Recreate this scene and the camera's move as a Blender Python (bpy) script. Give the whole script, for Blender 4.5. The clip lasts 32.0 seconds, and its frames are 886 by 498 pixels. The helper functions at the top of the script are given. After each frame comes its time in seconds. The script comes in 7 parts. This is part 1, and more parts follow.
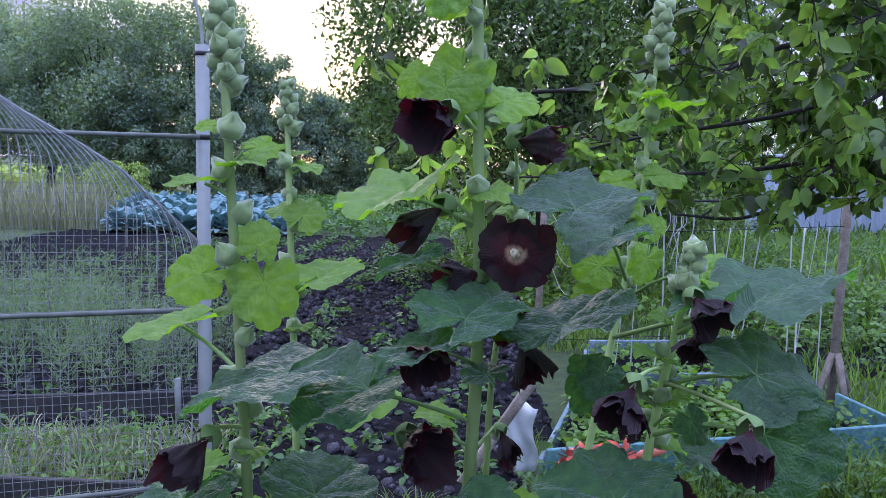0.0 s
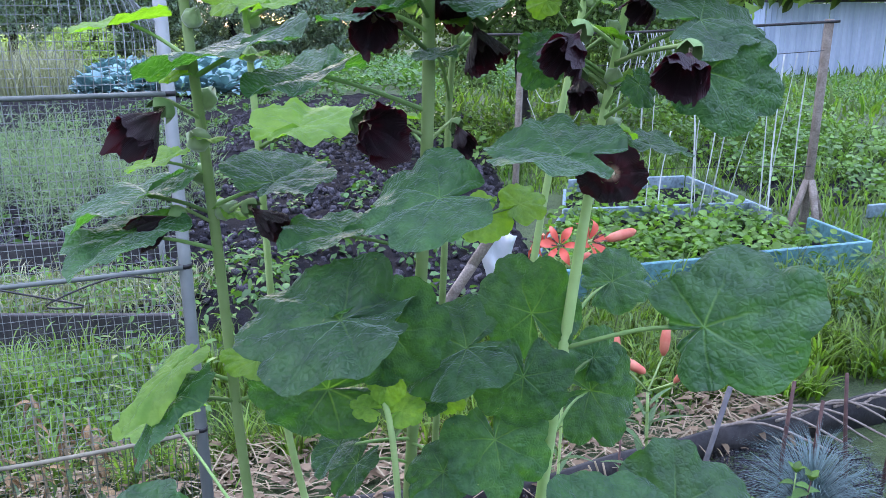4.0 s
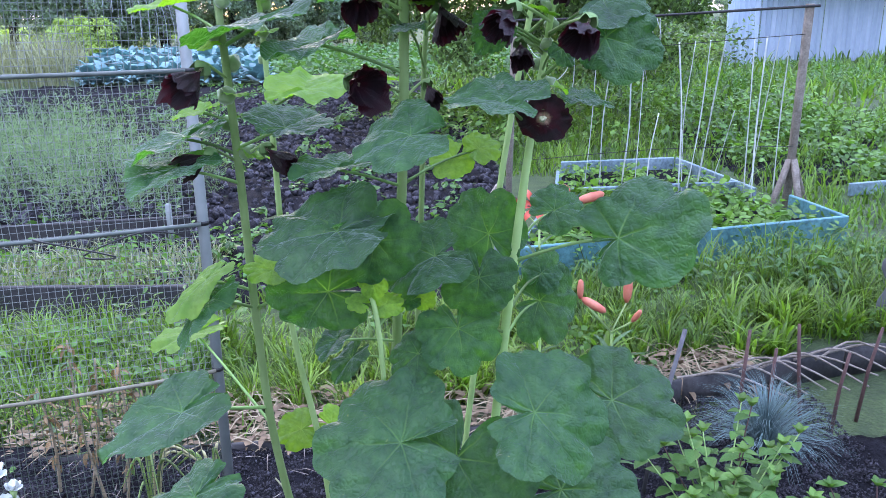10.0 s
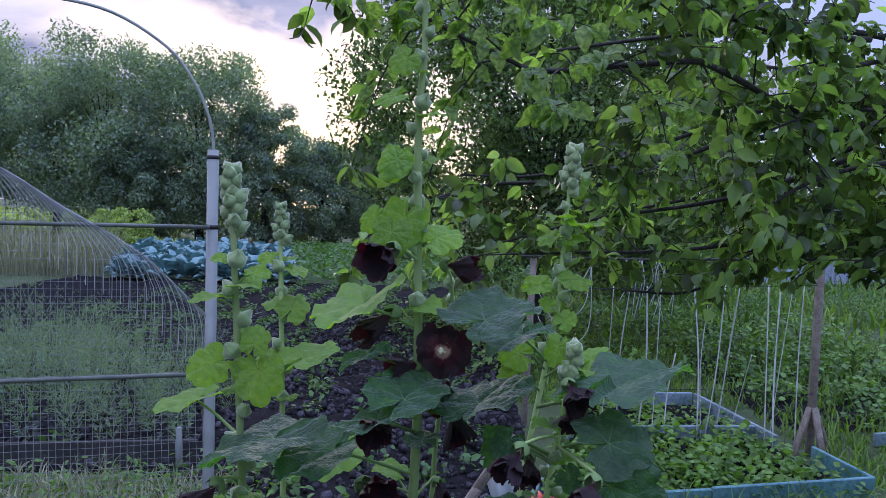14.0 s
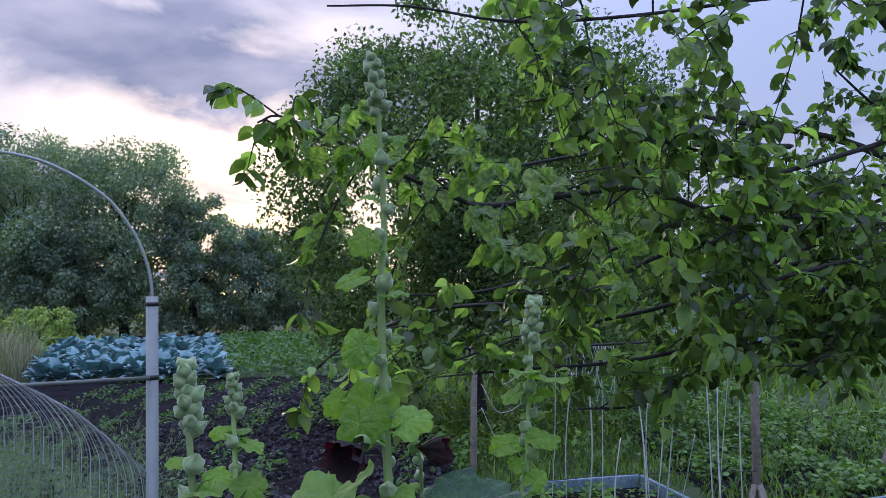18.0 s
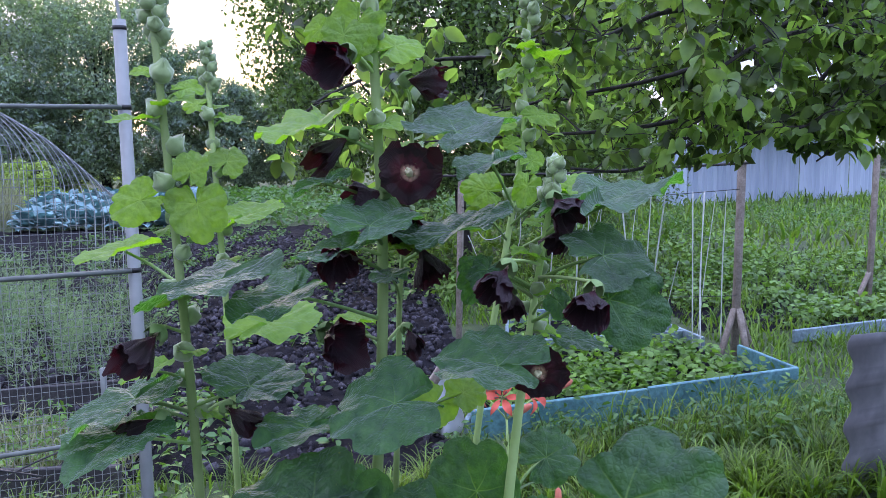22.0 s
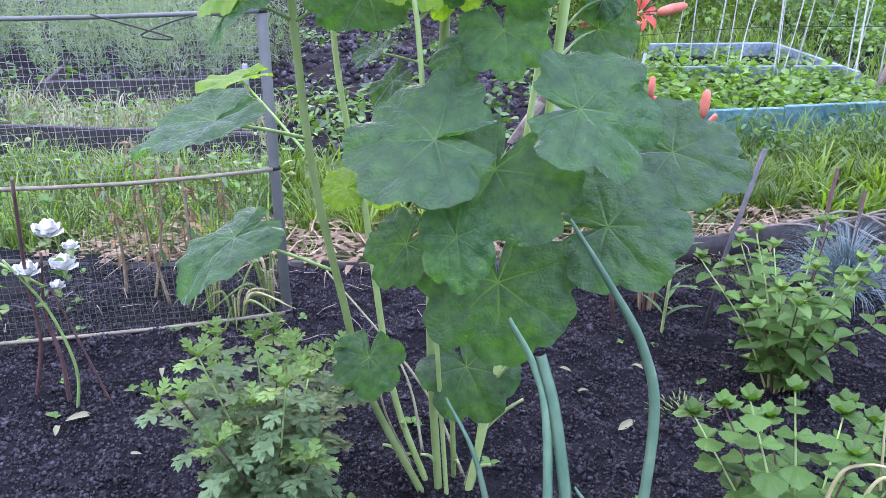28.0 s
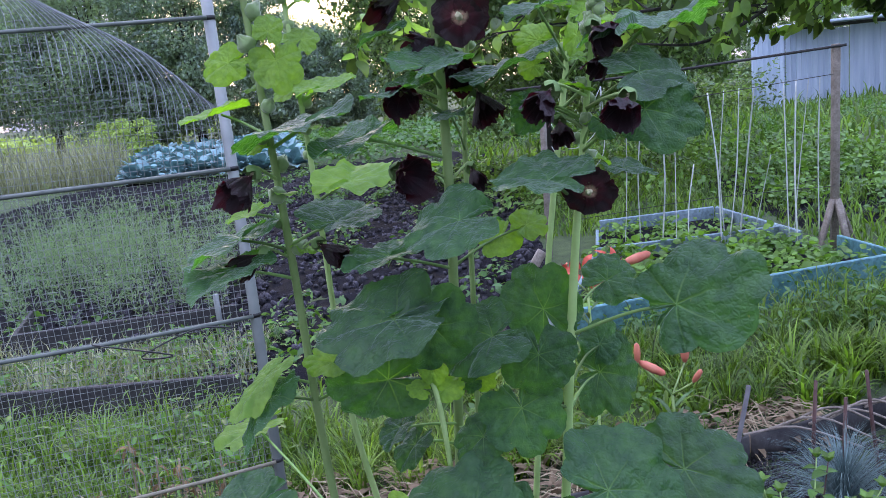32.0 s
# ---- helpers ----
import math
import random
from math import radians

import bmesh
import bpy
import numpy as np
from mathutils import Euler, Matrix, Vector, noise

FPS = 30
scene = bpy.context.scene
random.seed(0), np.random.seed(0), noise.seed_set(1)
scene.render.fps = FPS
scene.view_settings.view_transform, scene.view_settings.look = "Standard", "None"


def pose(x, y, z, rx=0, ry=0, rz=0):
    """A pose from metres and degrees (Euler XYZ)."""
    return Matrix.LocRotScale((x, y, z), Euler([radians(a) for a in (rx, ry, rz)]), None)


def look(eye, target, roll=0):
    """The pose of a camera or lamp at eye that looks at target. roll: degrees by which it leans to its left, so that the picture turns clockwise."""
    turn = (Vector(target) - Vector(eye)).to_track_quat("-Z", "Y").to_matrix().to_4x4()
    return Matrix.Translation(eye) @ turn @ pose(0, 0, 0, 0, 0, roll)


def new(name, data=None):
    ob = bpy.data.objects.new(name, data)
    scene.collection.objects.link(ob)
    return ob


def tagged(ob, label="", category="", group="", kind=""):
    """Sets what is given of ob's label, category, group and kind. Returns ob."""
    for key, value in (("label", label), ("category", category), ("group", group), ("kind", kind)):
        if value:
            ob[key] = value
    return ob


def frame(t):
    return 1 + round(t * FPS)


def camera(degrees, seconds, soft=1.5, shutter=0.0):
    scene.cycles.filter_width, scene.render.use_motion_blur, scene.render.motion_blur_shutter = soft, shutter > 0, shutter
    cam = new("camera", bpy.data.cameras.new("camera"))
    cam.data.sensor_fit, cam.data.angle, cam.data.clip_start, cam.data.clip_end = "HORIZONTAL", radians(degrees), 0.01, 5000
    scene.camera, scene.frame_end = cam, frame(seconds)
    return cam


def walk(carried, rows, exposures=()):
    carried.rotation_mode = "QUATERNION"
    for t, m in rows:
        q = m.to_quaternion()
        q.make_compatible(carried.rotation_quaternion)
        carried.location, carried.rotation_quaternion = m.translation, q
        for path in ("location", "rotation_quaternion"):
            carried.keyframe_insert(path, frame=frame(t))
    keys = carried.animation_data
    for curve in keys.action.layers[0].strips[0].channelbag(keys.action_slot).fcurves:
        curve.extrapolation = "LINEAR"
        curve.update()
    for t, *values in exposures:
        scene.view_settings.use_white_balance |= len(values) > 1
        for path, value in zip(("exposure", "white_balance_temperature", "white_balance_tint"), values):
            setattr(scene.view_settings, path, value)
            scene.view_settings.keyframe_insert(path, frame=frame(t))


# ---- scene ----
cam = camera(58.1, 32.0, soft=0.55)
PATH = [
    (0, (0.023, 0.124, 1.725), (-0.011, 2.112, 1.514), 1.3),
    (0.5, (-0.021, 0.095, 1.706), (-0.055, 2.083, 1.489), 2.6),
    (1, (-0.031, 0.119, 1.681), (-0.066, 2.102, 1.419), 3.8),
    (1.5, (-0.006, 0.123, 1.653), (-0.033, 2.101, 1.363), 3.9),
    (2, (0.008, 0.122, 1.635), (-0.001, 2.097, 1.319), 3.4),
    (2.5, (0.008, 0.141, 1.595), (0.02, 2.092, 1.154), -0.6),
    (3, (0.008, 0.168, 1.56), (0.057, 2.095, 1.031), -0.9),
    (3.5, (0.014, 0.121, 1.545), (0.058, 2.045, 1.003), -0.4),
    (4, (0.059, 0.077, 1.524), (0.07, 2.002, 0.981), -0.4),
    (4.5, (0.093, 0.009, 1.502), (0.041, 1.928, 0.942), 0.1),
    (6.5, (0.188, -0.149, 1.491), (0.068, 1.786, 0.998), -0.2),
    (7, (0.202, -0.175, 1.487), (0.078, 1.761, 1.0), -0.2),
    (7.5, (0.199, -0.183, 1.492), (0.068, 1.754, 1.013), -0.4),
    (8, (0.2, -0.162, 1.497), (0.08, 1.776, 1.016), -0.7),
    (8.5, (0.136, -0.16, 1.509), (0.045, 1.775, 1.012), -1.3),
    (9, (0.103, -0.191, 1.527), (0.034, 1.739, 1.007), -1.8),
    (9.5, (0.093, -0.196, 1.493), (0.076, 1.725, 0.935), -1.5),
    (10, (0.099, -0.212, 1.512), (0.106, 1.706, 0.943), -0.8),
    (10.5, (0.124, -0.224, 1.592), (0.119, 1.719, 1.119), 0.2),
    (11, (0.126, -0.242, 1.649), (0.08, 1.714, 1.237), 0.1),
    (11.5, (0.127, -0.223, 1.687), (0.081, 1.748, 1.346), 0.4),
    (12, (0.117, -0.219, 1.71), (0.07, 1.762, 1.442), 1.1),
    (12.5, (0.116, -0.219, 1.744), (0.063, 1.77, 1.541), 1.4),
    (13, (0.109, -0.205, 1.761), (0.054, 1.789, 1.619), 2.0),
    (13.5, (0.109, -0.189, 1.802), (0.059, 1.808, 1.691), 2.0),
    (15.5, (0.091, -0.202, 1.904), (0.083, 1.798, 1.88), 0.4),
    (16, (0.085, -0.205, 1.927), (0.089, 1.795, 1.958), 0.3),
    (16.5, (0.087, -0.188, 1.95), (0.122, 1.811, 2.014), 0.5),
    (17, (0.079, -0.175, 1.972), (0.152, 1.822, 2.065), 0.4),
    (17.5, (0.063, -0.168, 1.982), (0.158, 1.827, 2.087), 0.1),
    (18, (0.057, -0.152, 1.991), (0.184, 1.841, 2.09), -1.1),
    (18.5, (0.029, -0.154, 2.017), (0.189, 1.837, 2.11), -2.1),
    (19, (0.009, -0.133, 2.025), (0.212, 1.855, 2.112), -2.2),
    (19.5, (0.022, -0.128, 2.025), (0.228, 1.859, 2.12), -2.1),
    (20, (0.034, -0.108, 1.977), (0.235, 1.882, 2.025), -1.8),
    (20.5, (0.035, -0.105, 1.877), (0.216, 1.885, 1.789), -1.1),
    (21, (0.054, -0.078, 1.784), (0.233, 1.907, 1.62), -1.5),
    (21.5, (0.049, -0.07, 1.725), (0.217, 1.912, 1.521), -1.2),
    (22, (0.047, -0.061, 1.656), (0.203, 1.919, 1.414), -0.8),
    (22.5, (0.052, -0.068, 1.612), (0.182, 1.911, 1.35), 0.2),
    (23, (0.07, -0.088, 1.563), (0.141, 1.89, 1.275), 0.5),
    (23.5, (0.093, -0.11, 1.514), (0.129, 1.862, 1.182), -0.0),
    (24, (0.101, -0.156, 1.471), (0.093, 1.804, 1.074), -0.2),
    (24.5, (0.109, -0.169, 1.414), (0.059, 1.761, 0.894), -0.7),
    (25, (0.108, -0.184, 1.37), (0.023, 1.726, 0.782), -1.1),
    (25.5, (0.108, -0.196, 1.334), (-0.009, 1.699, 0.706), -1.2),
    (26, (0.11, -0.209, 1.303), (-0.032, 1.671, 0.633), -0.9),
    (26.5, (0.119, -0.214, 1.269), (-0.038, 1.648, 0.556), -0.3),
    (28.5, (0.163, -0.243, 1.172), (-0.03, 1.577, 0.364), -0.1),
    (29, (0.167, -0.25, 1.154), (-0.021, 1.555, 0.314), 0.2),
    (29.5, (0.183, -0.229, 1.185), (0.04, 1.58, 0.346), 0.9),
    (30, (0.139, -0.23, 1.268), (0.02, 1.612, 0.498), 1.2),
    (30.5, (0.101, -0.217, 1.345), (-0.017, 1.68, 0.723), 1.3),
    (31, (0.111, -0.207, 1.43), (-0.007, 1.722, 0.918), 0.2),
    (31.5, (0.103, -0.209, 1.504), (-0.004, 1.746, 1.098), -0.8),
    (32, (0.081, -0.211, 1.535), (-0.005, 1.747, 1.136), -6.0),
]
EXPOSURES = [(0.0, -0.04, 6180, 20.0), (2.0, 0.43, 6310, 14.0), (4.5, 0.69, 6550, 12.0), (7.0, 0.59, 6450, 11.0), (8.5, 0.61, 6550, 11.0),
             (10.0, 0.82, 6430, 13.0), (11.0, 0.28, 6350, 11.5), (12.0, 0.13, 6130, 15.5), (13.0, -0.31, 6140, 19.5), (16.0, -0.66, 6290, 15.5),
             (19.5, -0.73, 6340, 14.5), (20.5, -0.33, 6540, 15.5), (22.0, 0.22, 6490, 19.0), (24.0, 0.42, 6570, 12.0), (25.0, 0.74, 6730, 13.0),
             (26.0, 0.84, 6920, 15.0), (29.3, 1.23, 6940, 25.0), (30.0, 1.22, 6920, 25.0), (31.0, 0.57, 6670, 19.5), (32.0, 0.24, 6720, 15.5)]
walk(cam, [(t, look(eye, target, roll)) for t, eye, target, roll in PATH], EXPOSURES)
# ---- camera end

# ---- world, sun ----
world = bpy.data.worlds.new("evening_sky")
scene.world = world
world.use_nodes = True
wn, wl = world.node_tree.nodes, world.node_tree.links
wn.clear()

SUN_AZ = radians(-12)            # from +y towards +x
SUN_EL = radians(7)
ZENITH, LOW = 4.6, 0.95
sky = wn.new("ShaderNodeTexSky")
sky.sky_type = "NISHITA"
sky.sun_disc = False
sky.sun_elevation = SUN_EL
sky.sun_rotation = SUN_AZ
sky.altitude = 150
sky.dust_density = 1.5
co = wn.new("ShaderNodeTexCoord")
sep = wn.new("ShaderNodeSeparateXYZ")
wl.new(co.outputs["Generated"], sep.inputs[0])


def wmath(op, a, b=None):
    n = wn.new("ShaderNodeMath")
    n.operation = op
    for i, v in enumerate((a, b)):
        if v is None:
            continue
        if isinstance(v, (int, float)):
            n.inputs[i].default_value = v
        else:
            wl.new(v, n.inputs[i])
    return n.outputs[0]


up = wmath("MAXIMUM", sep.outputs["Z"], 0.0)
den = wmath("ADD", up, 0.16)
cx, cy = wmath("DIVIDE", sep.outputs["X"], den), wmath("DIVIDE", sep.outputs["Y"], den)
flat = wn.new("ShaderNodeCombineXYZ")
wl.new(cx, flat.inputs[0])
wl.new(cy, flat.inputs[1])
cl = wn.new("ShaderNodeTexNoise")
cl.inputs["Scale"].default_value = 1.15
cl.inputs["Detail"].default_value = 9
cl.inputs["Roughness"].default_value = 0.55
cl.inputs["Distortion"].default_value = 0.5
wl.new(flat.outputs[0], cl.inputs["Vector"])
cover = wn.new("ShaderNodeValToRGB")
cover.color_ramp.elements[0].position = 0.40
cover.color_ramp.elements[0].color = (0, 0, 0, 1)
cover.color_ramp.elements[1].position = 0.56
cover.color_ramp.elements[1].color = (1, 1, 1, 1)


def bank(value, middle, width):
    return wmath("POWER", 2.718, wmath("MULTIPLY", wmath("POWER", wmath("DIVIDE", wmath("SUBTRACT", value, middle), width), 2.0), -1.0))


# a long grey bank over a bright gap, thinner streaks below; clearer away from the sunset
west = wn.new("ShaderNodeMapRange")
wl.new(sep.outputs["X"], west.inputs["Value"])
west.inputs["From Min"].default_value, west.inputs["From Max"].default_value = -0.25, 0.35
west.inputs["To Min"].default_value, west.inputs["To Max"].default_value = 0.0, 0.22
slope = wmath("ADD", sep.outputs["Z"], wmath("MULTIPLY", wmath("ADD", sep.outputs["X"], 0.38), 0.24))
amount = wmath("ADD", cl.outputs["Fac"], wmath("MULTIPLY", bank(slope, 0.315, 0.050), 0.16))
amount = wmath("SUBTRACT", amount, wmath("MULTIPLY", bank(slope, 0.200, 0.045), 0.20))
amount = wmath("SUBTRACT", amount, west.outputs[0])
wl.new(amount, cover.inputs["Fac"])
# cloud undersides: blue-grey, torn to a bright cream
body = wn.new("ShaderNodeTexNoise")
body.inputs["Scale"].default_value = 2.2
body.inputs["Detail"].default_value = 7
wl.new(flat.outputs[0], body.inputs["Vector"])
tone = wn.new("ShaderNodeValToRGB")
tone.color_ramp.elements[0].position = 0.38
tone.color_ramp.elements[0].color = (0.43, 0.48, 0.62, 1)
tone.color_ramp.elements[1].position = 0.66
tone.color_ramp.elements[1].color = (0.95, 0.92, 1.0, 1)
wl.new(body.outputs["Fac"], tone.inputs["Fac"])
# glow low over the place where the sun has gone down
sund = Vector((math.sin(SUN_AZ), math.cos(SUN_AZ), 0.10)).normalized()
dot = wn.new("ShaderNodeVectorMath")
dot.operation = "DOT_PRODUCT"
wl.new(co.outputs["Generated"], dot.inputs[0])
dot.inputs[1].default_value = sund
glow = wmath("POWER", wmath("MAXIMUM", dot.outputs["Value"], 0.0), 24.0)
warm = wn.new("ShaderNodeMix")
warm.data_type = "RGBA"
wl.new(glow, warm.inputs["Factor"])
warm.inputs["A"].default_value = (0.66, 0.80, 1.12, 1)
warm.inputs["B"].default_value = (1.55, 1.36, 1.20, 1)
skyup = wn.new("ShaderNodeMix")
skyup.data_type = "RGBA"
skyup.blend_type = "MULTIPLY"
skyup.inputs["Factor"].default_value = 1.0
SKY_GAIN = 0.05
wl.new(sky.outputs[0], skyup.inputs["A"])
skyup.inputs["B"].default_value = (SKY_GAIN, SKY_GAIN, SKY_GAIN, 1)
clear = wn.new("ShaderNodeMix")
clear.data_type = "RGBA"
clear.blend_type = "ADD"
clear.inputs["Factor"].default_value = 0.8
wl.new(skyup.outputs["Result"], clear.inputs["A"])
wl.new(warm.outputs["Result"], clear.inputs["B"])
both = wn.new("ShaderNodeMix")
both.data_type = "RGBA"
wl.new(cover.outputs["Color"], both.inputs["Factor"])
wl.new(clear.outputs["Result"], both.inputs["A"])
wl.new(tone.outputs["Color"], both.inputs["B"])
# an evening cloud sheet is brightest overhead
lift = wmath("ADD", wmath("MULTIPLY", wmath("POWER", up, 2.5), ZENITH), LOW)
liftc = wn.new("ShaderNodeCombineXYZ")
for i, k in enumerate((0.98, 1.0, 1.17)):
    wl.new(wmath("MULTIPLY", wmath("POWER", lift, 1.0), k), liftc.inputs[i])
lit = wn.new("ShaderNodeMix")
lit.data_type, lit.blend_type = "RGBA", "MULTIPLY"
lit.inputs["Factor"].default_value = 1.0
wl.new(both.outputs["Result"], lit.inputs["A"])
wl.new(liftc.outputs[0], lit.inputs["B"])
bg = wn.new("ShaderNodeBackground")
bg.inputs["Strength"].default_value = 1.0
wl.new(lit.outputs["Result"], bg.inputs["Color"])
wout = wn.new("ShaderNodeOutputWorld")
wl.new(bg.outputs[0], wout.inputs[0])

sun = new("sun", bpy.data.lights.new("sun", "SUN"))
sun.data.energy = 1.0
sun.data.angle = radians(12)
sun.data.color = (1.0, 0.86, 0.70)
sun.matrix_world = look((math.sin(SUN_AZ) * 60, math.cos(SUN_AZ) * 60, math.tan(radians(14)) * 60), (0, 0, 0))

# ---- materials ----
def material(name):
    m = bpy.data.materials.new(name)
    m.use_nodes = True
    nt = m.node_tree
    b = nt.nodes["Principled BSDF"]
    return m, nt, b


def link(nt, a, b):
    nt.links.new(a, b)


def noise_ramp(nt, scale, stops, detail=5.0, coords="Object", rough=0.55, distort=0.0):
    n = nt.nodes.new("ShaderNodeTexNoise")
    n.inputs["Scale"].default_value = scale
    n.inputs["Detail"].default_value = detail
    n.inputs["Roughness"].default_value = rough
    n.inputs["Distortion"].default_value = distort
    c = nt.nodes.new("ShaderNodeTexCoord")
    link(nt, c.outputs[coords], n.inputs["Vector"])
    r = nt.nodes.new("ShaderNodeValToRGB")
    el = r.color_ramp.elements
    while len(el) < len(stops):
        el.new(0.5)
    for e, (p, col) in zip(el, stops):
        e.position, e.color = p, (*col, 1)
    link(nt, n.outputs["Fac"], r.inputs["Fac"])
    return n, r


def mixed(nt, a, b, fac, mode="MIX"):
    m = nt.nodes.new("ShaderNodeMix")
    m.data_type, m.blend_type = "RGBA", mode
    for v, s in ((fac, "Factor"), (a, "A"), (b, "B")):
        if isinstance(v, (int, float)):
            m.inputs[s].default_value = v
        elif isinstance(v, tuple):
            m.inputs[s].default_value = (*v, 1)
        else:
            link(nt, v, m.inputs[s])
    return m.outputs["Result"]


def bump(nt, b, height, strength=0.3, dist=0.01):
    k = nt.nodes.new("ShaderNodeBump")
    k.inputs["Strength"].default_value = strength
    k.inputs["Distance"].default_value = dist
    link(nt, height, k.inputs["Height"])
    link(nt, k.outputs[0], b.inputs["Normal"])
    return k


def plain(name, c1, c2, scale=20.0, rough=0.7, metal=0.0, relief=0.2, dist=0.004, fine=None, spec=0.5):
    m, nt, b = material(name)
    n, r = noise_ramp(nt, scale, [(0.3, c1), (0.7, c2)])
    col = r.outputs["Color"]
    if fine:
        n2, r2 = noise_ramp(nt, fine, [(0.35, (0.7, 0.7, 0.7)), (0.65, (1.15, 1.15, 1.15))])
        col = mixed(nt, col, r2.outputs["Color"], 1.0, "MULTIPLY")
        n = n2
    link(nt, col, b.inputs["Base Color"])
    b.inputs["Roughness"].default_value = rough
    b.inputs["Metallic"].default_value = metal
    b.inputs["Specular IOR Level"].default_value = spec
    bump(nt, b, n.outputs["Fac"], relief, dist)
    return m


def foliage(name, dark, light, shine=0.5, see=0.35, glow=1.5, tint=(1.1, 1.25, 0.35), scale=3.0, island=True, span=0.35, spec=0.32):
    """Leaves: each one its own shade, thin enough to let light through."""
    m, nt, b = material(name)
    n, r = noise_ramp(nt, scale, [(0.3, dark), (0.7, light)])
    col = r.outputs["Color"]
    g = nt.nodes.new("ShaderNodeNewGeometry" if island else "ShaderNodeObjectInfo")
    v = nt.nodes.new("ShaderNodeMapRange")
    link(nt, g.outputs["Random Per Island" if island else "Random"], v.inputs["Value"])
    v.inputs["To Min"].default_value, v.inputs["To Max"].default_value = 1 - span, 1 + span
    hs = nt.nodes.new("ShaderNodeHueSaturation")
    link(nt, col, hs.inputs["Color"])
    link(nt, v.outputs[0], hs.inputs["Value"])
    col = hs.outputs["Color"]
    link(nt, col, b.inputs["Base Color"])
    b.inputs["Roughness"].default_value = shine
    b.inputs["Specular IOR Level"].default_value = spec
    t = nt.nodes.new("ShaderNodeBsdfTranslucent")
    thin = mixed(nt, col, (tint[0] * glow, tint[1] * glow, tint[2] * glow), 1.0, "MULTIPLY")
    link(nt, thin, t.inputs["Color"])
    mx = nt.nodes.new("ShaderNodeMixShader")
    mx.inputs[0].default_value = see
    link(nt, b.outputs[0], mx.inputs[1])
    link(nt, t.outputs[0], mx.inputs[2])
    link(nt, mx.outputs[0], nt.nodes["Material Output"].inputs["Surface"])
    return m


M_grass = foliage("grass_blades", (0.045, 0.105, 0.022), (0.165, 0.255, 0.055), 0.5, 0.38, scale=1.6, span=0.6)
M_lawn = plain("turf", (0.03, 0.05, 0.018), (0.065, 0.10, 0.03), 6, 0.95, 0, 0.6, 0.03, 60)
# darker base stands for shade between crumbs, the lighter bluish crumbs for highlights
M_soil = plain("black_soil", (0.006, 0.0060, 0.0075), (0.018, 0.0172, 0.0213), 9, 0.95, 0, 0.9, 0.02, 70, 0.08)
M_clod = foliage("soil_crumb", (0.011, 0.0105, 0.0130), (0.068, 0.064, 0.077), 0.9, 0.0, 1.0, (1, 1, 1), scale=90, span=0.7)
_n, _r = noise_ramp(M_clod.node_tree, 260, [(0.3, (0, 0, 0)), (0.7, (1, 1, 1))])
bump(M_clod.node_tree, M_clod.node_tree.nodes["Principled BSDF"], _n.outputs["Fac"], 1.0, 0.004)
M_clod.node_tree.nodes["Principled BSDF"].inputs["Specular IOR Level"].default_value = 0.25
M_pole = plain("weathered_wood", (0.16, 0.13, 0.10), (0.30, 0.26, 0.22), 14, 0.85, 0, 0.5, 0.004, 90)
M_pipe = plain("grey_plastic_pipe", (0.17, 0.192, 0.188), (0.25, 0.272, 0.26), 12, 0.42, 0, 0.05, 0.001)
M_black = plain("black_tie", (0.012, 0.012, 0.013), (0.03, 0.03, 0.03), 30, 0.5)
M_rope = plain("pale_cord", (0.15, 0.135, 0.095), (0.25, 0.23, 0.165), 40, 0.8)
M_rail = plain("grey_green_rail", (0.075, 0.09, 0.08), (0.145, 0.165, 0.145), 20, 0.6)
M_net = plain("grey_mesh", (0.15, 0.165, 0.16), (0.26, 0.275, 0.265), 25, 0.6)
M_netgreen = plain("dark_green_mesh", (0.045, 0.065, 0.045), (0.09, 0.115, 0.08), 25, 0.6)
M_string = plain("white_twine", (0.42, 0.45, 0.43), (0.58, 0.60, 0.57), 25, 0.8)
M_blue = plain("blue_painted_board", (0.055, 0.175, 0.20), (0.14, 0.315, 0.345), 5, 0.55, 0, 0.3, 0.004, 40)
M_slate = plain("pale_blue_board", (0.12, 0.19, 0.225), (0.25, 0.34, 0.38), 5, 0.6, 0, 0.3, 0.004, 40)


def weathered_zinc():
    m, nt, b = material("zinc_sheet")
    n, r = noise_ramp(nt, 1.0, [(0.3, (0.36, 0.44, 0.56)), (0.7, (0.56, 0.64, 0.75))])
    mp = nt.nodes.new("ShaderNodeMapping")
    mp.inputs["Scale"].default_value = (5.0, 5.0, 0.35)
    c = nt.nodes.new("ShaderNodeTexCoord")
    link(nt, c.outputs["Object"], mp.inputs["Vector"])
    link(nt, mp.outputs[0], n.inputs["Vector"])
    oi = nt.nodes.new("ShaderNodeObjectInfo")
    hs = nt.nodes.new("ShaderNodeHueSaturation")
    v = nt.nodes.new("ShaderNodeMapRange")
    link(nt, oi.outputs["Random"], v.inputs["Value"])
    v.inputs["To Min"].default_value, v.inputs["To Max"].default_value = 0.8, 1.15
    link(nt, v.outputs[0], hs.inputs["Value"])
    link(nt, r.outputs["Color"], hs.inputs["Color"])
    link(nt, hs.outputs["Color"], b.inputs["Base Color"])
    b.inputs["Roughness"].default_value = 0.5
    b.inputs["Metallic"].default_value = 0.2
    return m


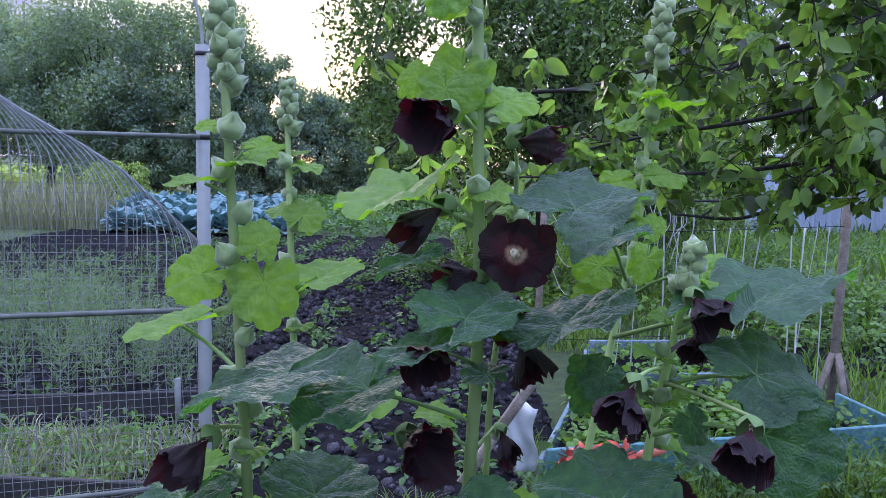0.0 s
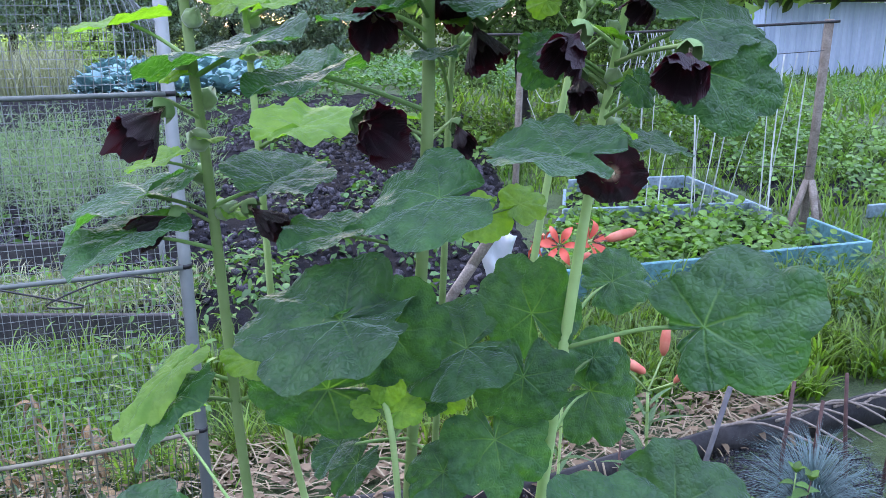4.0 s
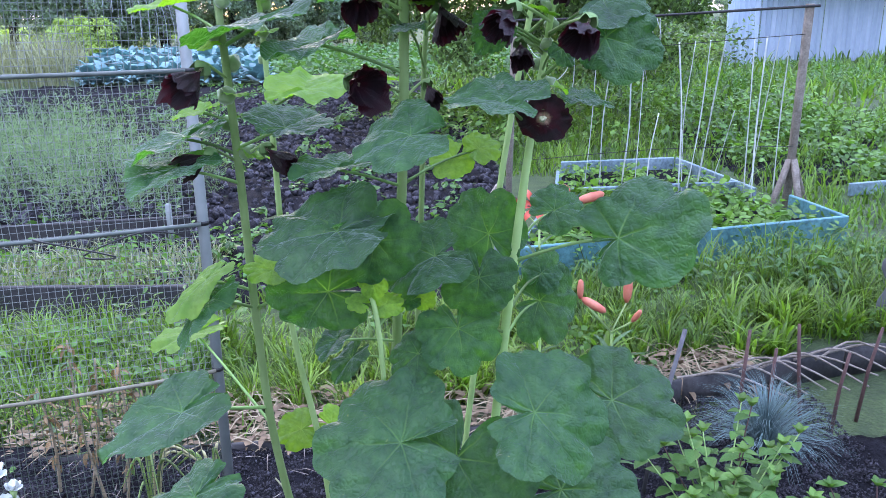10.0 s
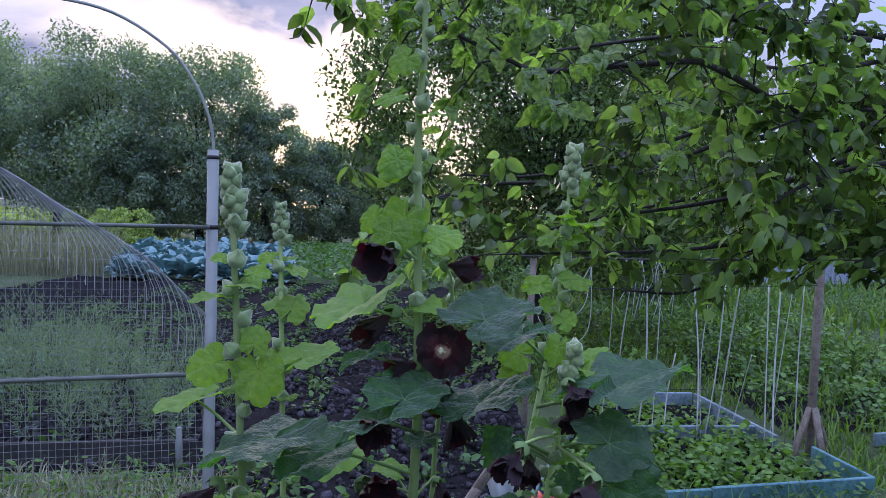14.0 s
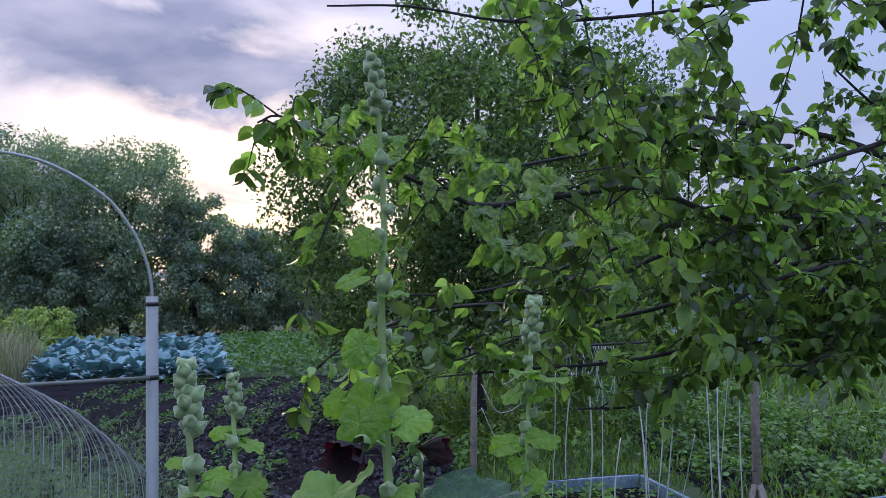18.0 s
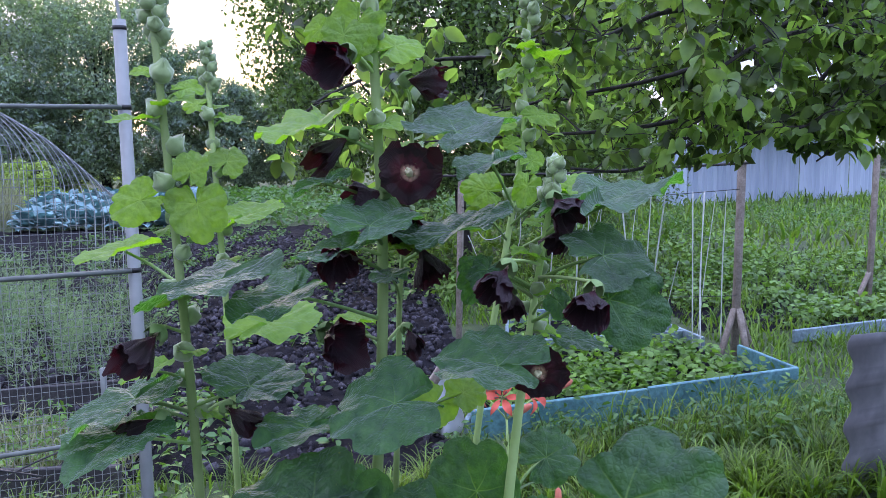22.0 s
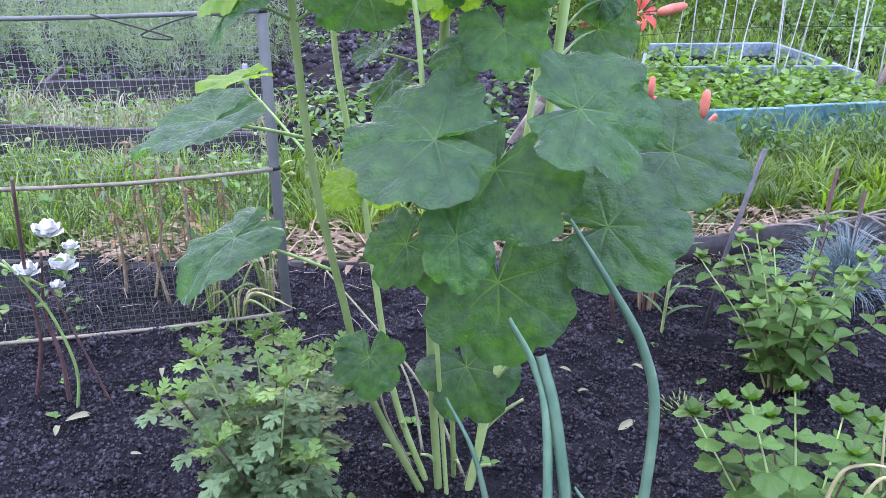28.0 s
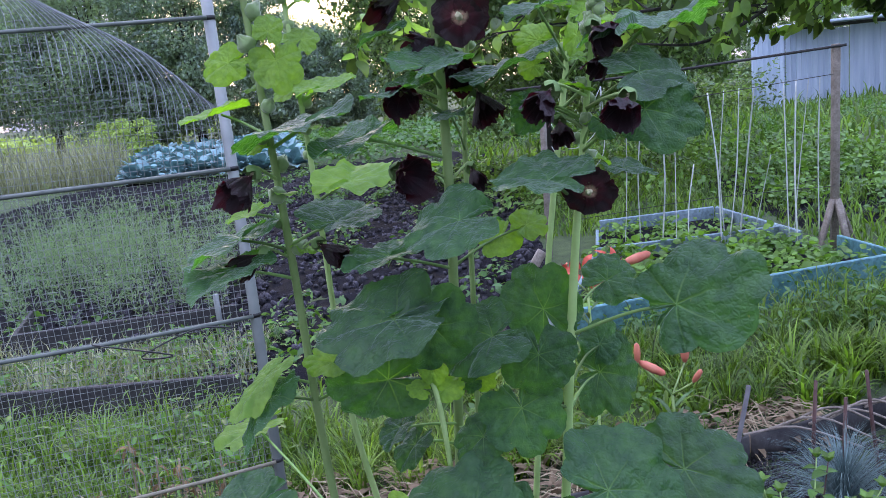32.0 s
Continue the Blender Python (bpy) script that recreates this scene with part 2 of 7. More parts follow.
M_zinc = weathered_zinc()
M_bark = plain("bark", (0.02, 0.018, 0.0165), (0.052, 0.046, 0.04), 25, 0.9, 0, 0.9, 0.006, 90)
M_dark = plain("dark_board", (0.02, 0.02, 0.022), (0.05, 0.046, 0.045), 10, 0.8, 0, 0.5, 0.006, 60)
M_straw = plain("dry_stalks", (0.21, 0.165, 0.10), (0.36, 0.29, 0.185), 30, 0.9)
# distance haze is put into this pale blue-grey leaf colour
M_far_haze = foliage("far_foliage_hazed", (0.155, 0.212, 0.205), (0.265, 0.33, 0.26), 0.7, 0.4, scale=0.25, span=0.45)
M_mid = foliage("orchard_foliage", (0.032, 0.064, 0.026), (0.14, 0.215, 0.078), 0.45, 0.33, 2.2, (1.1, 1.2, 0.5), scale=1.0, span=0.7)
M_apple = foliage("apple_foliage", (0.020, 0.046, 0.016), (0.150, 0.230, 0.070), 0.38, 0.38, 3.7, (1.15, 1.2, 0.48), scale=5, span=0.75)
M_veg = foliage("bed_foliage", (0.05, 0.12, 0.027), (0.115, 0.22, 0.048), 0.5, 0.3, scale=3)
M_veg2 = foliage("field_foliage", (0.05, 0.12, 0.04), (0.10, 0.19, 0.06), 0.55, 0.3, scale=1)
M_cab = foliage("cabbage_leaf", (0.125, 0.24, 0.255), (0.23, 0.375, 0.39), 0.55, 0.15, 1.0, (0.8, 1.1, 0.9), scale=3)
M_dill = foliage("feathery_foliage", (0.11, 0.175, 0.115), (0.215, 0.30, 0.195), 0.6, 0.3, scale=3)
M_tall = foliage("tall_dry_grass", (0.20, 0.22, 0.125), (0.33, 0.345, 0.21), 0.7, 0.3, 1.0, (1, 1, 0.6), scale=2)
M_stem = foliage("hollyhock_stem", (0.27, 0.39, 0.135), (0.39, 0.52, 0.215), 0.6, 0.08, island=False, scale=12)
M_petiole = foliage("leaf_stalk", (0.13, 0.23, 0.07), (0.21, 0.33, 0.11), 0.55, 0.08, island=False, scale=12)
# pale base colour holds the sunlight on the meadow; the shrub shares it
M_meadow = foliage("sunlit_meadow_green", (0.26, 0.34, 0.12), (0.40, 0.48, 0.19), 0.6, 0.35, scale=0.3)
# paler copy of the net: light from behind is put into the colour
M_net_backlit = plain("backlit_gathered_net", (0.32, 0.35, 0.36), (0.48, 0.51, 0.51), 25, 0.6)
M_hoop = plain("pale_hoop", (0.28, 0.31, 0.29), (0.40, 0.42, 0.40), 20, 0.5)
M_crop = foliage("row_crop", (0.052, 0.122, 0.030), (0.155, 0.265, 0.066), 0.5, 0.3, scale=1.2, span=0.5)
M_bedleaf = foliage("bright_bed_leaf", (0.075, 0.16, 0.034), (0.155, 0.27, 0.06), 0.5, 0.35, scale=3, span=0.45)

# ---- mesh helpers ----
rng = np.random.default_rng(7)


def link_mesh(name, me, mat, parent=None, smooth=True):
    if mat and not me.materials:
        me.materials.append(mat)
    if smooth and len(me.polygons):
        me.polygons.foreach_set("use_smooth", np.ones(len(me.polygons), dtype=bool))
    ob = new(name, me)
    if parent:
        ob.parent = parent
    return ob


def mesh_of(name, V, F):
    me = bpy.data.meshes.new(name)
    me.from_pydata([tuple(v) for v in V], [], [tuple(f) for f in F])
    me.update()
    return me


def part(name, VF, mat, parent, label="", smooth=True):
    me = VF if isinstance(VF, bpy.types.Mesh) else mesh_of(name, *VF)
    ob = link_mesh(name, me, mat, parent, smooth)
    if label:
        ob["label"] = label
    return ob


def thing(name, at, label, category, group="", kind=""):
    ob = new(name)
    ob.empty_display_size = 0.05
    ob.location = at
    return tagged(ob, label, category, group, kind)


def stuff(name, VF, mat, label, category, kind="stuff", smooth=True):
    me = VF if isinstance(VF, bpy.types.Mesh) else mesh_of(name, *VF)
    return tagged(link_mesh(name, me, mat, None, smooth), label, category, "", kind)


def spline(pts, n=6):
    """Points along a smooth line through pts."""
    P = [Vector(p) for p in pts]
    P = [P[0] * 2 - P[1]] + P + [P[-1] * 2 - P[-2]]
    out = []
    for i in range(1, len(P) - 2):
        a, b, c, d = P[i - 1:i + 3]
        for k in range(n):
            t = k / n
            out.append(0.5 * ((2 * b) + (c - a) * t + (2 * a - 5 * b + 4 * c - d) * t * t + (3 * b - a - 3 * c + d) * t ** 3))
    return out + [P[-2]]


def tube(pts, radii, sides=6, VF=None, caps=True):
    """A round bar along pts; radii: one, or one for each point (spread evenly)."""
    V, F = VF if VF else ([], [])
    pts = [Vector(p) for p in pts]
    k = len(pts)
    if isinstance(radii, (int, float)):
        radii = [radii]
    rr = np.interp(np.linspace(0, 1, k), np.linspace(0, 1, len(radii)), radii) if len(radii) > 1 else [radii[0]] * k
    base = len(V)
    side = None
    for i, p in enumerate(pts):
        d = (pts[min(i + 1, k - 1)] - pts[max(i - 1, 0)])
        d = d.normalized() if d.length > 1e-9 else Vector((0, 0, 1))
        if side is None:
            side = d.orthogonal().normalized()
        side = (side - d * side.dot(d))
        side = side.normalized() if side.length > 1e-6 else d.orthogonal().normalized()
        o = d.cross(side)
        for s in range(sides):
            a = 2 * math.pi * s / sides
            V.append(p + (side * math.cos(a) + o * math.sin(a)) * rr[i])
    for i in range(k - 1):
        for s in range(sides):
            a, b = base + i * sides + s, base + i * sides + (s + 1) % sides
            F.append((a, b, b + sides, a + sides))
    if caps:
        F.append(tuple(base + s for s in reversed(range(sides))))
        F.append(tuple(base + (k - 1) * sides + s for s in range(sides)))
    return V, F


def box(cx, cy, cz, sx, sy, sz, bev=0.004, m=None):
    bm = bmesh.new()
    bmesh.ops.create_cube(bm, size=1, matrix=Matrix.Diagonal((sx, sy, sz, 1)))
    if bev:
        bmesh.ops.bevel(bm, geom=bm.edges[:], offset=bev, segments=1, affect="EDGES")
    bmesh.ops.transform(bm, matrix=Matrix.Translation((cx, cy, cz)) @ (m or Matrix()), verts=bm.verts)
    me = bpy.data.meshes.new("box")
    bm.to_mesh(me)
    bm.free()
    return me


def beam(a, b, w, h, bev=0.004, name="beam"):
    """A squared bar from a to b."""
    a, b = Vector(a), Vector(b)
    d = b - a
    m = d.to_track_quat("X", "Z").to_matrix().to_4x4()
    mid = (a + b) / 2
    return box(mid.x, mid.y, mid.z, d.length, w, h, bev, m)


LEAF8 = np.array([(0, 0, 0), (0.32, 0.5, 0.07), (0.32, 0, 0), (0.32, -0.5, 0.07), (0.7, 0.42, 0.0), (0.7, 0, -0.06), (0.7, -0.42, 0.0), (1, 0, -0.18)])
FACE8 = [(0, 2, 1), (0, 3, 2), (1, 2, 5, 4), (2, 3, 6, 5), (4, 5, 7), (5, 6, 7)]
LEAF5 = np.array([(0, 0, 0), (0.45, 0.5, 0.06), (0.45, -0.5, 0.06), (1, 0, -0.12), (0.45, 0, -0.03)])
FACE5 = [(0, 4, 1), (0, 2, 4), (1, 4, 3), (4, 2, 3)]
OVATE = np.array([(0, 0, 0), (0.14, 0.30, 0.05), (0.14, 0, 0.0), (0.14, -0.30, 0.05), (0.40, 0.5, 0.08), (0.40, 0, -0.01), (0.40, -0.5, 0.06), (0.68, 0.43, 0.02), (0.68, 0, -0.07), (0.68, -0.43, 0.04), (0.88, 0.22, -0.10), (0.88, 0, -0.16), (0.88, -0.22, -0.09), (1, 0, -0.26)])
FACEO = [(0, 2, 1), (0, 3, 2), (1, 2, 5, 4), (2, 3, 6, 5), (4, 5, 8, 7), (5, 6, 9, 8), (7, 8, 11, 10), (8, 9, 12, 11), (10, 11, 13), (11, 12, 13)]
BLADE = np.array([(0, 0.5, 0), (0, -0.5, 0), (0.5, 0.38, 0.0), (0.5, -0.38, 0.0), (1, 0, -0.22)])
FACEB = [(0, 1, 3, 2), (2, 3, 4)]


def leaf_cloud(P, D, N, L, W, shape=LEAF8, faces=FACE8):
    """Many leaves in one mesh: places, ways, faces up, lengths, widths."""
    P, D, N = np.asarray(P, float), np.asarray(D, float), np.asarray(N, float)
    n = len(P)
    L, W = np.broadcast_to(L, n), np.broadcast_to(W, n)
    D = D / np.maximum(np.linalg.norm(D, axis=1, keepdims=True), 1e-9)
    S = np.cross(N, D)
    S = S / np.maximum(np.linalg.norm(S, axis=1, keepdims=True), 1e-9)
    N = np.cross(D, S)
    k = len(shape)
    V = (P[:, None] + shape[None, :, 0, None] * L[:, None, None] * D[:, None] + shape[None, :, 1, None] * W[:, None, None] * S[:, None]
         + shape[None, :, 2, None] * L[:, None, None] * N[:, None]).reshape(-1, 3)
    sizes = np.array([len(f) for f in faces])
    flat = np.concatenate([np.array(f) for f in faces])
    loops = (flat[None] + (np.arange(n) * k)[:, None]).ravel()
    me = bpy.data.meshes.new("leaves")
    me.vertices.add(len(V))
    me.vertices.foreach_set("co", V.ravel())
    me.loops.add(len(loops))
    me.loops.foreach_set("vertex_index", loops.astype(np.int32))
    me.polygons.add(n * len(faces))
    starts = (np.concatenate([[0], np.cumsum(sizes)[:-1]])[None] + (np.arange(n) * sizes.sum())[:, None]).ravel()
    me.polygons.foreach_set("loop_start", starts.astype(np.int32))
    me.update(calc_edges=True)
    me.validate()
    return me


# ---- ground ----
def sheet(x0, x1, y0, y1, nx, ny, z, rough=0.0, seed=0, scale=3.0):
    V, F = [], []
    for j in range(ny + 1):
        for i in range(nx + 1):
            x, y = x0 + (x1 - x0) * i / nx, y0 + (y1 - y0) * j / ny
            edge = min(i, nx - i, j, ny - j) > 0
            h = rough * noise.fractal((x * scale + seed, y * scale, seed), 1.0, 2.0, 5) if rough else 0
            V.append((x, y, z + h if edge else z - 0.05 * (rough > 0)))
    for j in range(ny):
        for i in range(nx):
            a = j * (nx + 1) + i
            F.append((a, a + 1, a + nx + 2, a + nx + 1))
    return V, F


GX = sorted({-600, -300, -150, -80, -40, -20, 20, 40, 80, 150, 300, 600} | set(range(-12, 13)))
GY = [-500, -200, -80, -30, -10, -3, 0, 1, 2, 2.4] + [2.5 + 0.1 * k for k in range(21)] + [5, 6, 8, 11, 15, 20, 26, 34, 45, 60, 80, 120, 200, 400, 900]
GV = [(x, y, -0.03) for y in GY for x in GX]
GF = [(j * len(GX) + i, j * len(GX) + i + 1, (j + 1) * len(GX) + i + 1, (j + 1) * len(GX) + i) for j in range(len(GY) - 1) for i in range(len(GX) - 1)]
tagged(link_mesh("ground", mesh_of("ground", GV, GF), M_lawn), "rough green turf over flat ground", "ground", kind="structure")
tagged(link_mesh("flower_bed", mesh_of("flower_bed", *sheet(-2.6, 3.2, -1.2, 2.42, 230, 150, 0.0, 0.034, 3, 7)), M_soil), "black crumbly soil of a flower bed", "soil", kind="structure")
tagged(link_mesh("field_soil", mesh_of("field_soil", *sheet(-9.0, 0.72, 5.0, 18.5, 160, 200, 0.0, 0.05, 9, 3)), M_soil), "dark dug soil of a vegetable field", "soil", kind="structure")
tagged(link_mesh("field_soil", mesh_of("field_soil", *sheet(-1.75, 0.42, 3.95, 5.15, 60, 36, 0.006, 0.05, 9, 3)), M_soil), "dark dug soil at the near end of the field", "soil", kind="structure")


# ---- net fence ----
FD = Vector((-0.943, -0.334, 0))
FP = Vector((-0.572, 1.982, 0))
fence = thing("net_fence", FP, "grey pipe post with rails and a sagging plastic mesh net", "fence")
part("post", tube([(0, 0, -0.25), (0, 0, 1.985)], 0.0155, 14), M_pipe, fence, "grey plastic pipe")
for z, r, mat, sag in ((1.775, 0.0055, M_rail, 0.0), (1.372, 0.006, M_rail, 0.0), (0.95, 0.0062, M_rail, 0.004), (0.50, 0.006, M_rope, 0.012), (0.025, 0.006, M_rope, 0.006)):
    pts = [Vector((0, -0.02, z)) + FD * (2.4 * k / 12) - Vector((0, 0, sag * math.sin(k / 12 * math.pi * 3))) for k in range(13)]
    part("rail", tube(pts, r, 8), mat, fence)
    part("tie", tube([(0.0, 0, z - 0.006), (0, 0, z + 0.006)], 0.0168, 12), M_black, fence, "black cable tie")
part("tie", tube([(0.0, 0, 1.960), (0, 0, 1.970)], 0.0168, 12), M_black, fence, "black cable tie")
hoop = [(s, z) for s, z in ((0.0, 1.9), (0.0, 2.0), (0.015, 2.08), (0.05, 2.16), (0.12, 2.25), (0.26, 2.33), (0.42, 2.353), (0.58, 2.34), (0.8, 2.25), (0.9, 2.1), (0.93, 1.9), (0.93, 0.0))]
part("hoop", tube(spline([FD * s + Vector((0, 0, z)) for s, z in hoop], 5), 0.0042, 8), M_hoop, fence, "bent pale pipe hoop")

# ---- shed ----
shed = thing("shed", (10.2, 22, 0), "pale blue-grey corrugated sheet shed with a low grey roof", "shed")


def corrugated(a, b, h0, h1, depth=0.02, pitch=0.12):
    a, b = Vector(a), Vector(b)
    n = int((b - a).length / pitch * 4)
    d = (b - a).normalized()
    o = Vector((-d.y, d.x, 0))
    V, F = [], []
    for i in range(n + 1):
        p = a + (b - a) * i / n + o * depth * math.sin(i * math.pi / 2)
        V += [p + Vector((0, 0, h0)), p + Vector((0, 0, h1))]
        if i:
            k = 2 * i
            F.append((k - 2, k, k + 1, k - 1))
    return V, F


W0, W1 = Vector((-2.3, 0, 0)), Vector((6, 3, 0))
for k in range(8):
    a, b = W0.lerp(W1, k / 8), W0.lerp(W1, (k + 1) / 8)
    off = Vector((0.0, -0.02 * (k % 2), 0))
    part("sheet", corrugated(a + off, b + off + (b - a) * 0.02, 0, 2.05 - 0.03 * (k % 3), 0.03, 0.18), M_zinc, shed, "corrugated zinc sheet", False)
# the dark bar also stands in for shadow under the roof's edge
part("beam", beam((-2.2, -0.02, 2.06), (6.0, 2.98, 2.12), 0.06, 0.09), M_dark, shed, "dark beam below the roof, standing for its shadow gap too")
part("wall", corrugated((-2.3, 0, 0), (-0.4, 4, 0), 0, 2.05), M_zinc, shed, "", False)
part("roof", beam((-1.7, 1.65, 2.16), (6.2, 4.5, 2.24), 4.2, 0.07), M_zinc, shed, "weathered grey roof sheet")

# ---- the net, hung on the rails ----
def net_top(s):
    return float(np.interp(s, (0, 0.03, 0.1, 0.17, 0.25, 0.36, 0.47, 0.6, 1.0, 1.5), (1.54, 1.565, 1.64, 1.71, 1.765, 1.83, 1.905, 1.98, 2.14, 2.2)))


def net_point(u, z):
    """u along the fence, z up it; where z passes the drawn-down upper edge the mesh gathers along that edge."""
    over = z - (net_top(u) - 0.07)
    u2 = u
    if over > 0:
        u2 = u + 0.22 * (1 - math.exp(-over / 0.3)) * min(1.0, 0.1 + u / 0.3)
        z = net_top(u2) - 0.07 * math.exp(-over / 0.07)
    wob = 0.008 * noise.noise((u * 4, z * 4, 0.3))
    out = 0.012 * noise.noise((u * 2.3, z * 2.3, 5.1)) + 0.03 * max(0.0, z - 1.4) * math.sin(u * 7)
    return FD * (u2 + wob) + Vector((0.334, -0.943, 0)) * (out + 0.004) + Vector((0, 0, z - 0.015 + 0.5 * wob))


V, F = [], []
V2, F2 = [], []
for i in range(80):
    tube([net_point(i * 0.0175, 2.3 * k / 80) for k in range(18, 81)], 0.0009, 3, (V, F), False)
    tube([net_point(i * 0.0175, 2.3 * k / 80) for k in range(19)], 0.0011, 3, (V2, F2), False)
for k in range(120):
    tube([net_point(i * 0.026, 2.3 * k / 119) for i in range(54)], 0.0007, 3, (V, F) if k > 26 else (V2, F2), False)
part("net", (V, F), M_net, fence, "grey square-mesh plastic net", False)
part("net", (V2, F2), M_netgreen, fence, "dark green lower strip of square-mesh net", False)
V, F = [], []
for i in range(66):
    u = i * 0.0212
    tube([net_point(u, net_top(u) - 0.17 + 0.65 * k / 30) + Vector((0, -0.004, 0)) for k in range(31)], 0.00095, 4, (V, F), False)
part("gathered_net", (V, F), M_net_backlit, fence, "gathered upper edge of the net, backlight put into its colour", False)
part("tie", tube(spline([FD * 0.05 + Vector((0, -0.03, 0.93)), FD * 0.16 + Vector((0, -0.03, 0.945)), FD * 0.30 + Vector((0, -0.05, 0.90)), FD * 0.22 + Vector((0, -0.05, 0.89)), FD * 0.42 + Vector((0, -0.04, 0.955))], 6), 0.0025, 6), M_black, fence, "loose black cable end")

# ---- flower bed: crumbs of soil, edging strip, litter ----
phi = (1 + 5 ** 0.5) / 2
ICO = np.array([(-1, phi, 0), (1, phi, 0), (-1, -phi, 0), (1, -phi, 0), (0, -1, phi), (0, 1, phi), (0, -1, -phi), (0, 1, -phi), (phi, 0, -1), (phi, 0, 1), (-phi, 0, -1), (-phi, 0, 1)]) / 1.9
ICF = [(0, 11, 5), (0, 5, 1), (0, 1, 7), (0, 7, 10), (0, 10, 11), (1, 5, 9), (5, 11, 4), (11, 10, 2), (10, 7, 6), (7, 1, 8), (3, 9, 4), (3, 4, 2), (3, 2, 6), (3, 6, 8), (3, 8, 9), (4, 9, 5), (2, 4, 11), (6, 2, 10), (8, 6, 7), (9, 8, 1)]


OCT = np.array([(1, 0, 0), (-1, 0, 0), (0, 1, 0), (0, -1, 0), (0, 0, 1), (0, 0, -1)], float)
OCF = [(0, 2, 4), (2, 1, 4), (1, 3, 4), (3, 0, 4), (2, 0, 5), (1, 2, 5), (3, 1, 5), (0, 3, 5)]


def lumps(P, sizes, small=False):
    n = len(P)
    shape, faces = (OCT, OCF) if small else (ICO, ICF)
    k = len(shape)
    base = (shape[None] * (1 + rng.uniform(-0.45, 0.45, (n, k, 1))) + rng.normal(0, 0.16, (n, k, 3))) * sizes[:, None, None]
    a = rng.uniform(0, 6.28, n)
    c, s = np.cos(a)[:, None], np.sin(a)[:, None]
    x, y = base[..., 0] * c - base[..., 1] * s, base[..., 0] * s + base[..., 1] * c
    V = np.stack([x, y, base[..., 2]], -1) + P[:, None]
    F = (np.array(faces)[None] + (np.arange(n) * k)[:, None, None]).reshape(-1, 3)
    me = bpy.data.meshes.new("lumps")
    me.from_pydata(V.reshape(-1, 3), [], F)
    me.update()
    return me


def bed_edge(x):
    """Far edge of the flower bed."""
    return float(np.interp(x, (-2.5, -0.7, 0.37, 1.04, 1.86, 3.2), (2.25, 2.36, 2.45, 2.70, 3.0, 3.3)))


def soil_height(x, y):
    return 0.034 * noise.fractal((x * 7 + 3, y * 7, 3), 1.0, 2.0, 5)


for n, s0, s1, up0 in ((90000, 0.0014, 0.0032, 2.0), (60000, 0.003, 0.0070, 1.1), (420, 0.006, 0.014, 0.1)):
    P = np.c_[rng.uniform(-1.5, 1.6, n), rng.uniform(0.75, 2.75, n), np.zeros(n)]
    P = P[[p[1] < bed_edge(p[0]) - 0.02 and noise.noise((p[0] * 6, p[1] * 6, 4.1)) + 0.6 * noise.noise((p[0] * 17, p[1] * 17, 2.2)) > (-0.62 if s0 < 0.006 else 0.05) for p in P]]
    z = s0 + (s1 - s0) * rng.power(0.55, len(P))
    P[:, 2] = [soil_height(p[0], p[1]) for p in P] + z * rng.uniform(-0.3, up0, len(P))
    stuff("soil_crumbs", lumps(P, z * rng.uniform(0.8, 1.2, len(P)), s0 < 0.006), M_clod, "loose black crumbs and clods of soil", "soil")

n = 9000
P = np.c_[rng.uniform(-3.4, 0.7, n), 4.0 + 12 * rng.power(1.1, n), np.full(n, 0.015)]
P = P[[p[0] > -1.7 and p[0] < 0.4 or p[1] > 5.1 for p in P]]
stuff("soil_crumbs", lumps(P, 0.010 + 0.028 * rng.power(0.5, len(P))), M_clod, "dark clods on the dug field", "soil")

edging = thing("bed_edging", (0, 2.4, 0), "low dark plastic edging strip along the flower bed", "edging")
for x0, x1 in ((-2.4, -1.42), (-1.40, -0.42), (-0.40, 0.40), (0.415, 1.06), (1.07, 1.86), (1.87, 2.6)):
    V, F = [], []
    for i, x in enumerate(np.linspace(x0, x1, 9)):
        h = float(np.interp(x, (-0.9, -0.3, 0.5, 1.0), (0.012, 0.018, 0.06, 0.085))) + 0.02 * noise.noise((x * 3, 0.2, 0.7))
        y = bed_edge(x) - 2.4 + 0.015 * noise.noise((x * 2, 3.3, 0))
        V += [Vector((x, y + dy, z)) for dy, z in ((-0.008, -0.05), (-0.012, h), (0.006, h), (0.010, -0.05))]
        if i:
            for q in range(4):
                a, b = 4 * (i - 1) + q, 4 * (i - 1) + (q + 1) % 4
                F.append((a, b, b + 4, a + 4))
    F += [(3, 2, 1, 0), (32, 33, 34, 35)]
    part("strip", (V, F), M_dark, edging)


def litter(name, label, x0, x1, w0, w1, n, mat, l0, l1, width):
    x = rng.uniform(x0, x1, n)
    P = np.c_[x, [bed_edge(v) for v in x] + rng.uniform(w0, w1, n), rng.uniform(-0.01, 0.05, n)]
    a = rng.normal(0, 0.9, n) + np.pi * rng.integers(0, 2, n)
    D = np.c_[np.cos(a), np.sin(a), rng.normal(0, 0.12, n)]
    return stuff(name, leaf_cloud(P, D, np.tile((0, 0, 1.0), (n, 1)) + rng.normal(0, 0.3, (n, 3)), rng.uniform(l0, l1, n), width, BLADE, FACEB), mat, label, "plant litter", smooth=False)


litter("straw", "dry straw and cut stalks lying behind the edging", -1.6, 1.5, 0.02, 0.42, 1000, M_straw, 0.08, 0.30, 0.006)
litter("straw", "thin dry stalks lying on the soil by the net", -1.5, -0.1, -0.62, -0.03, 90, M_pole, 0.04, 0.14, 0.003)
M_deadleaf = plain("dead_leaf", (0.10, 0.065, 0.04), (0.24, 0.17, 0.10), 18, 0.9)
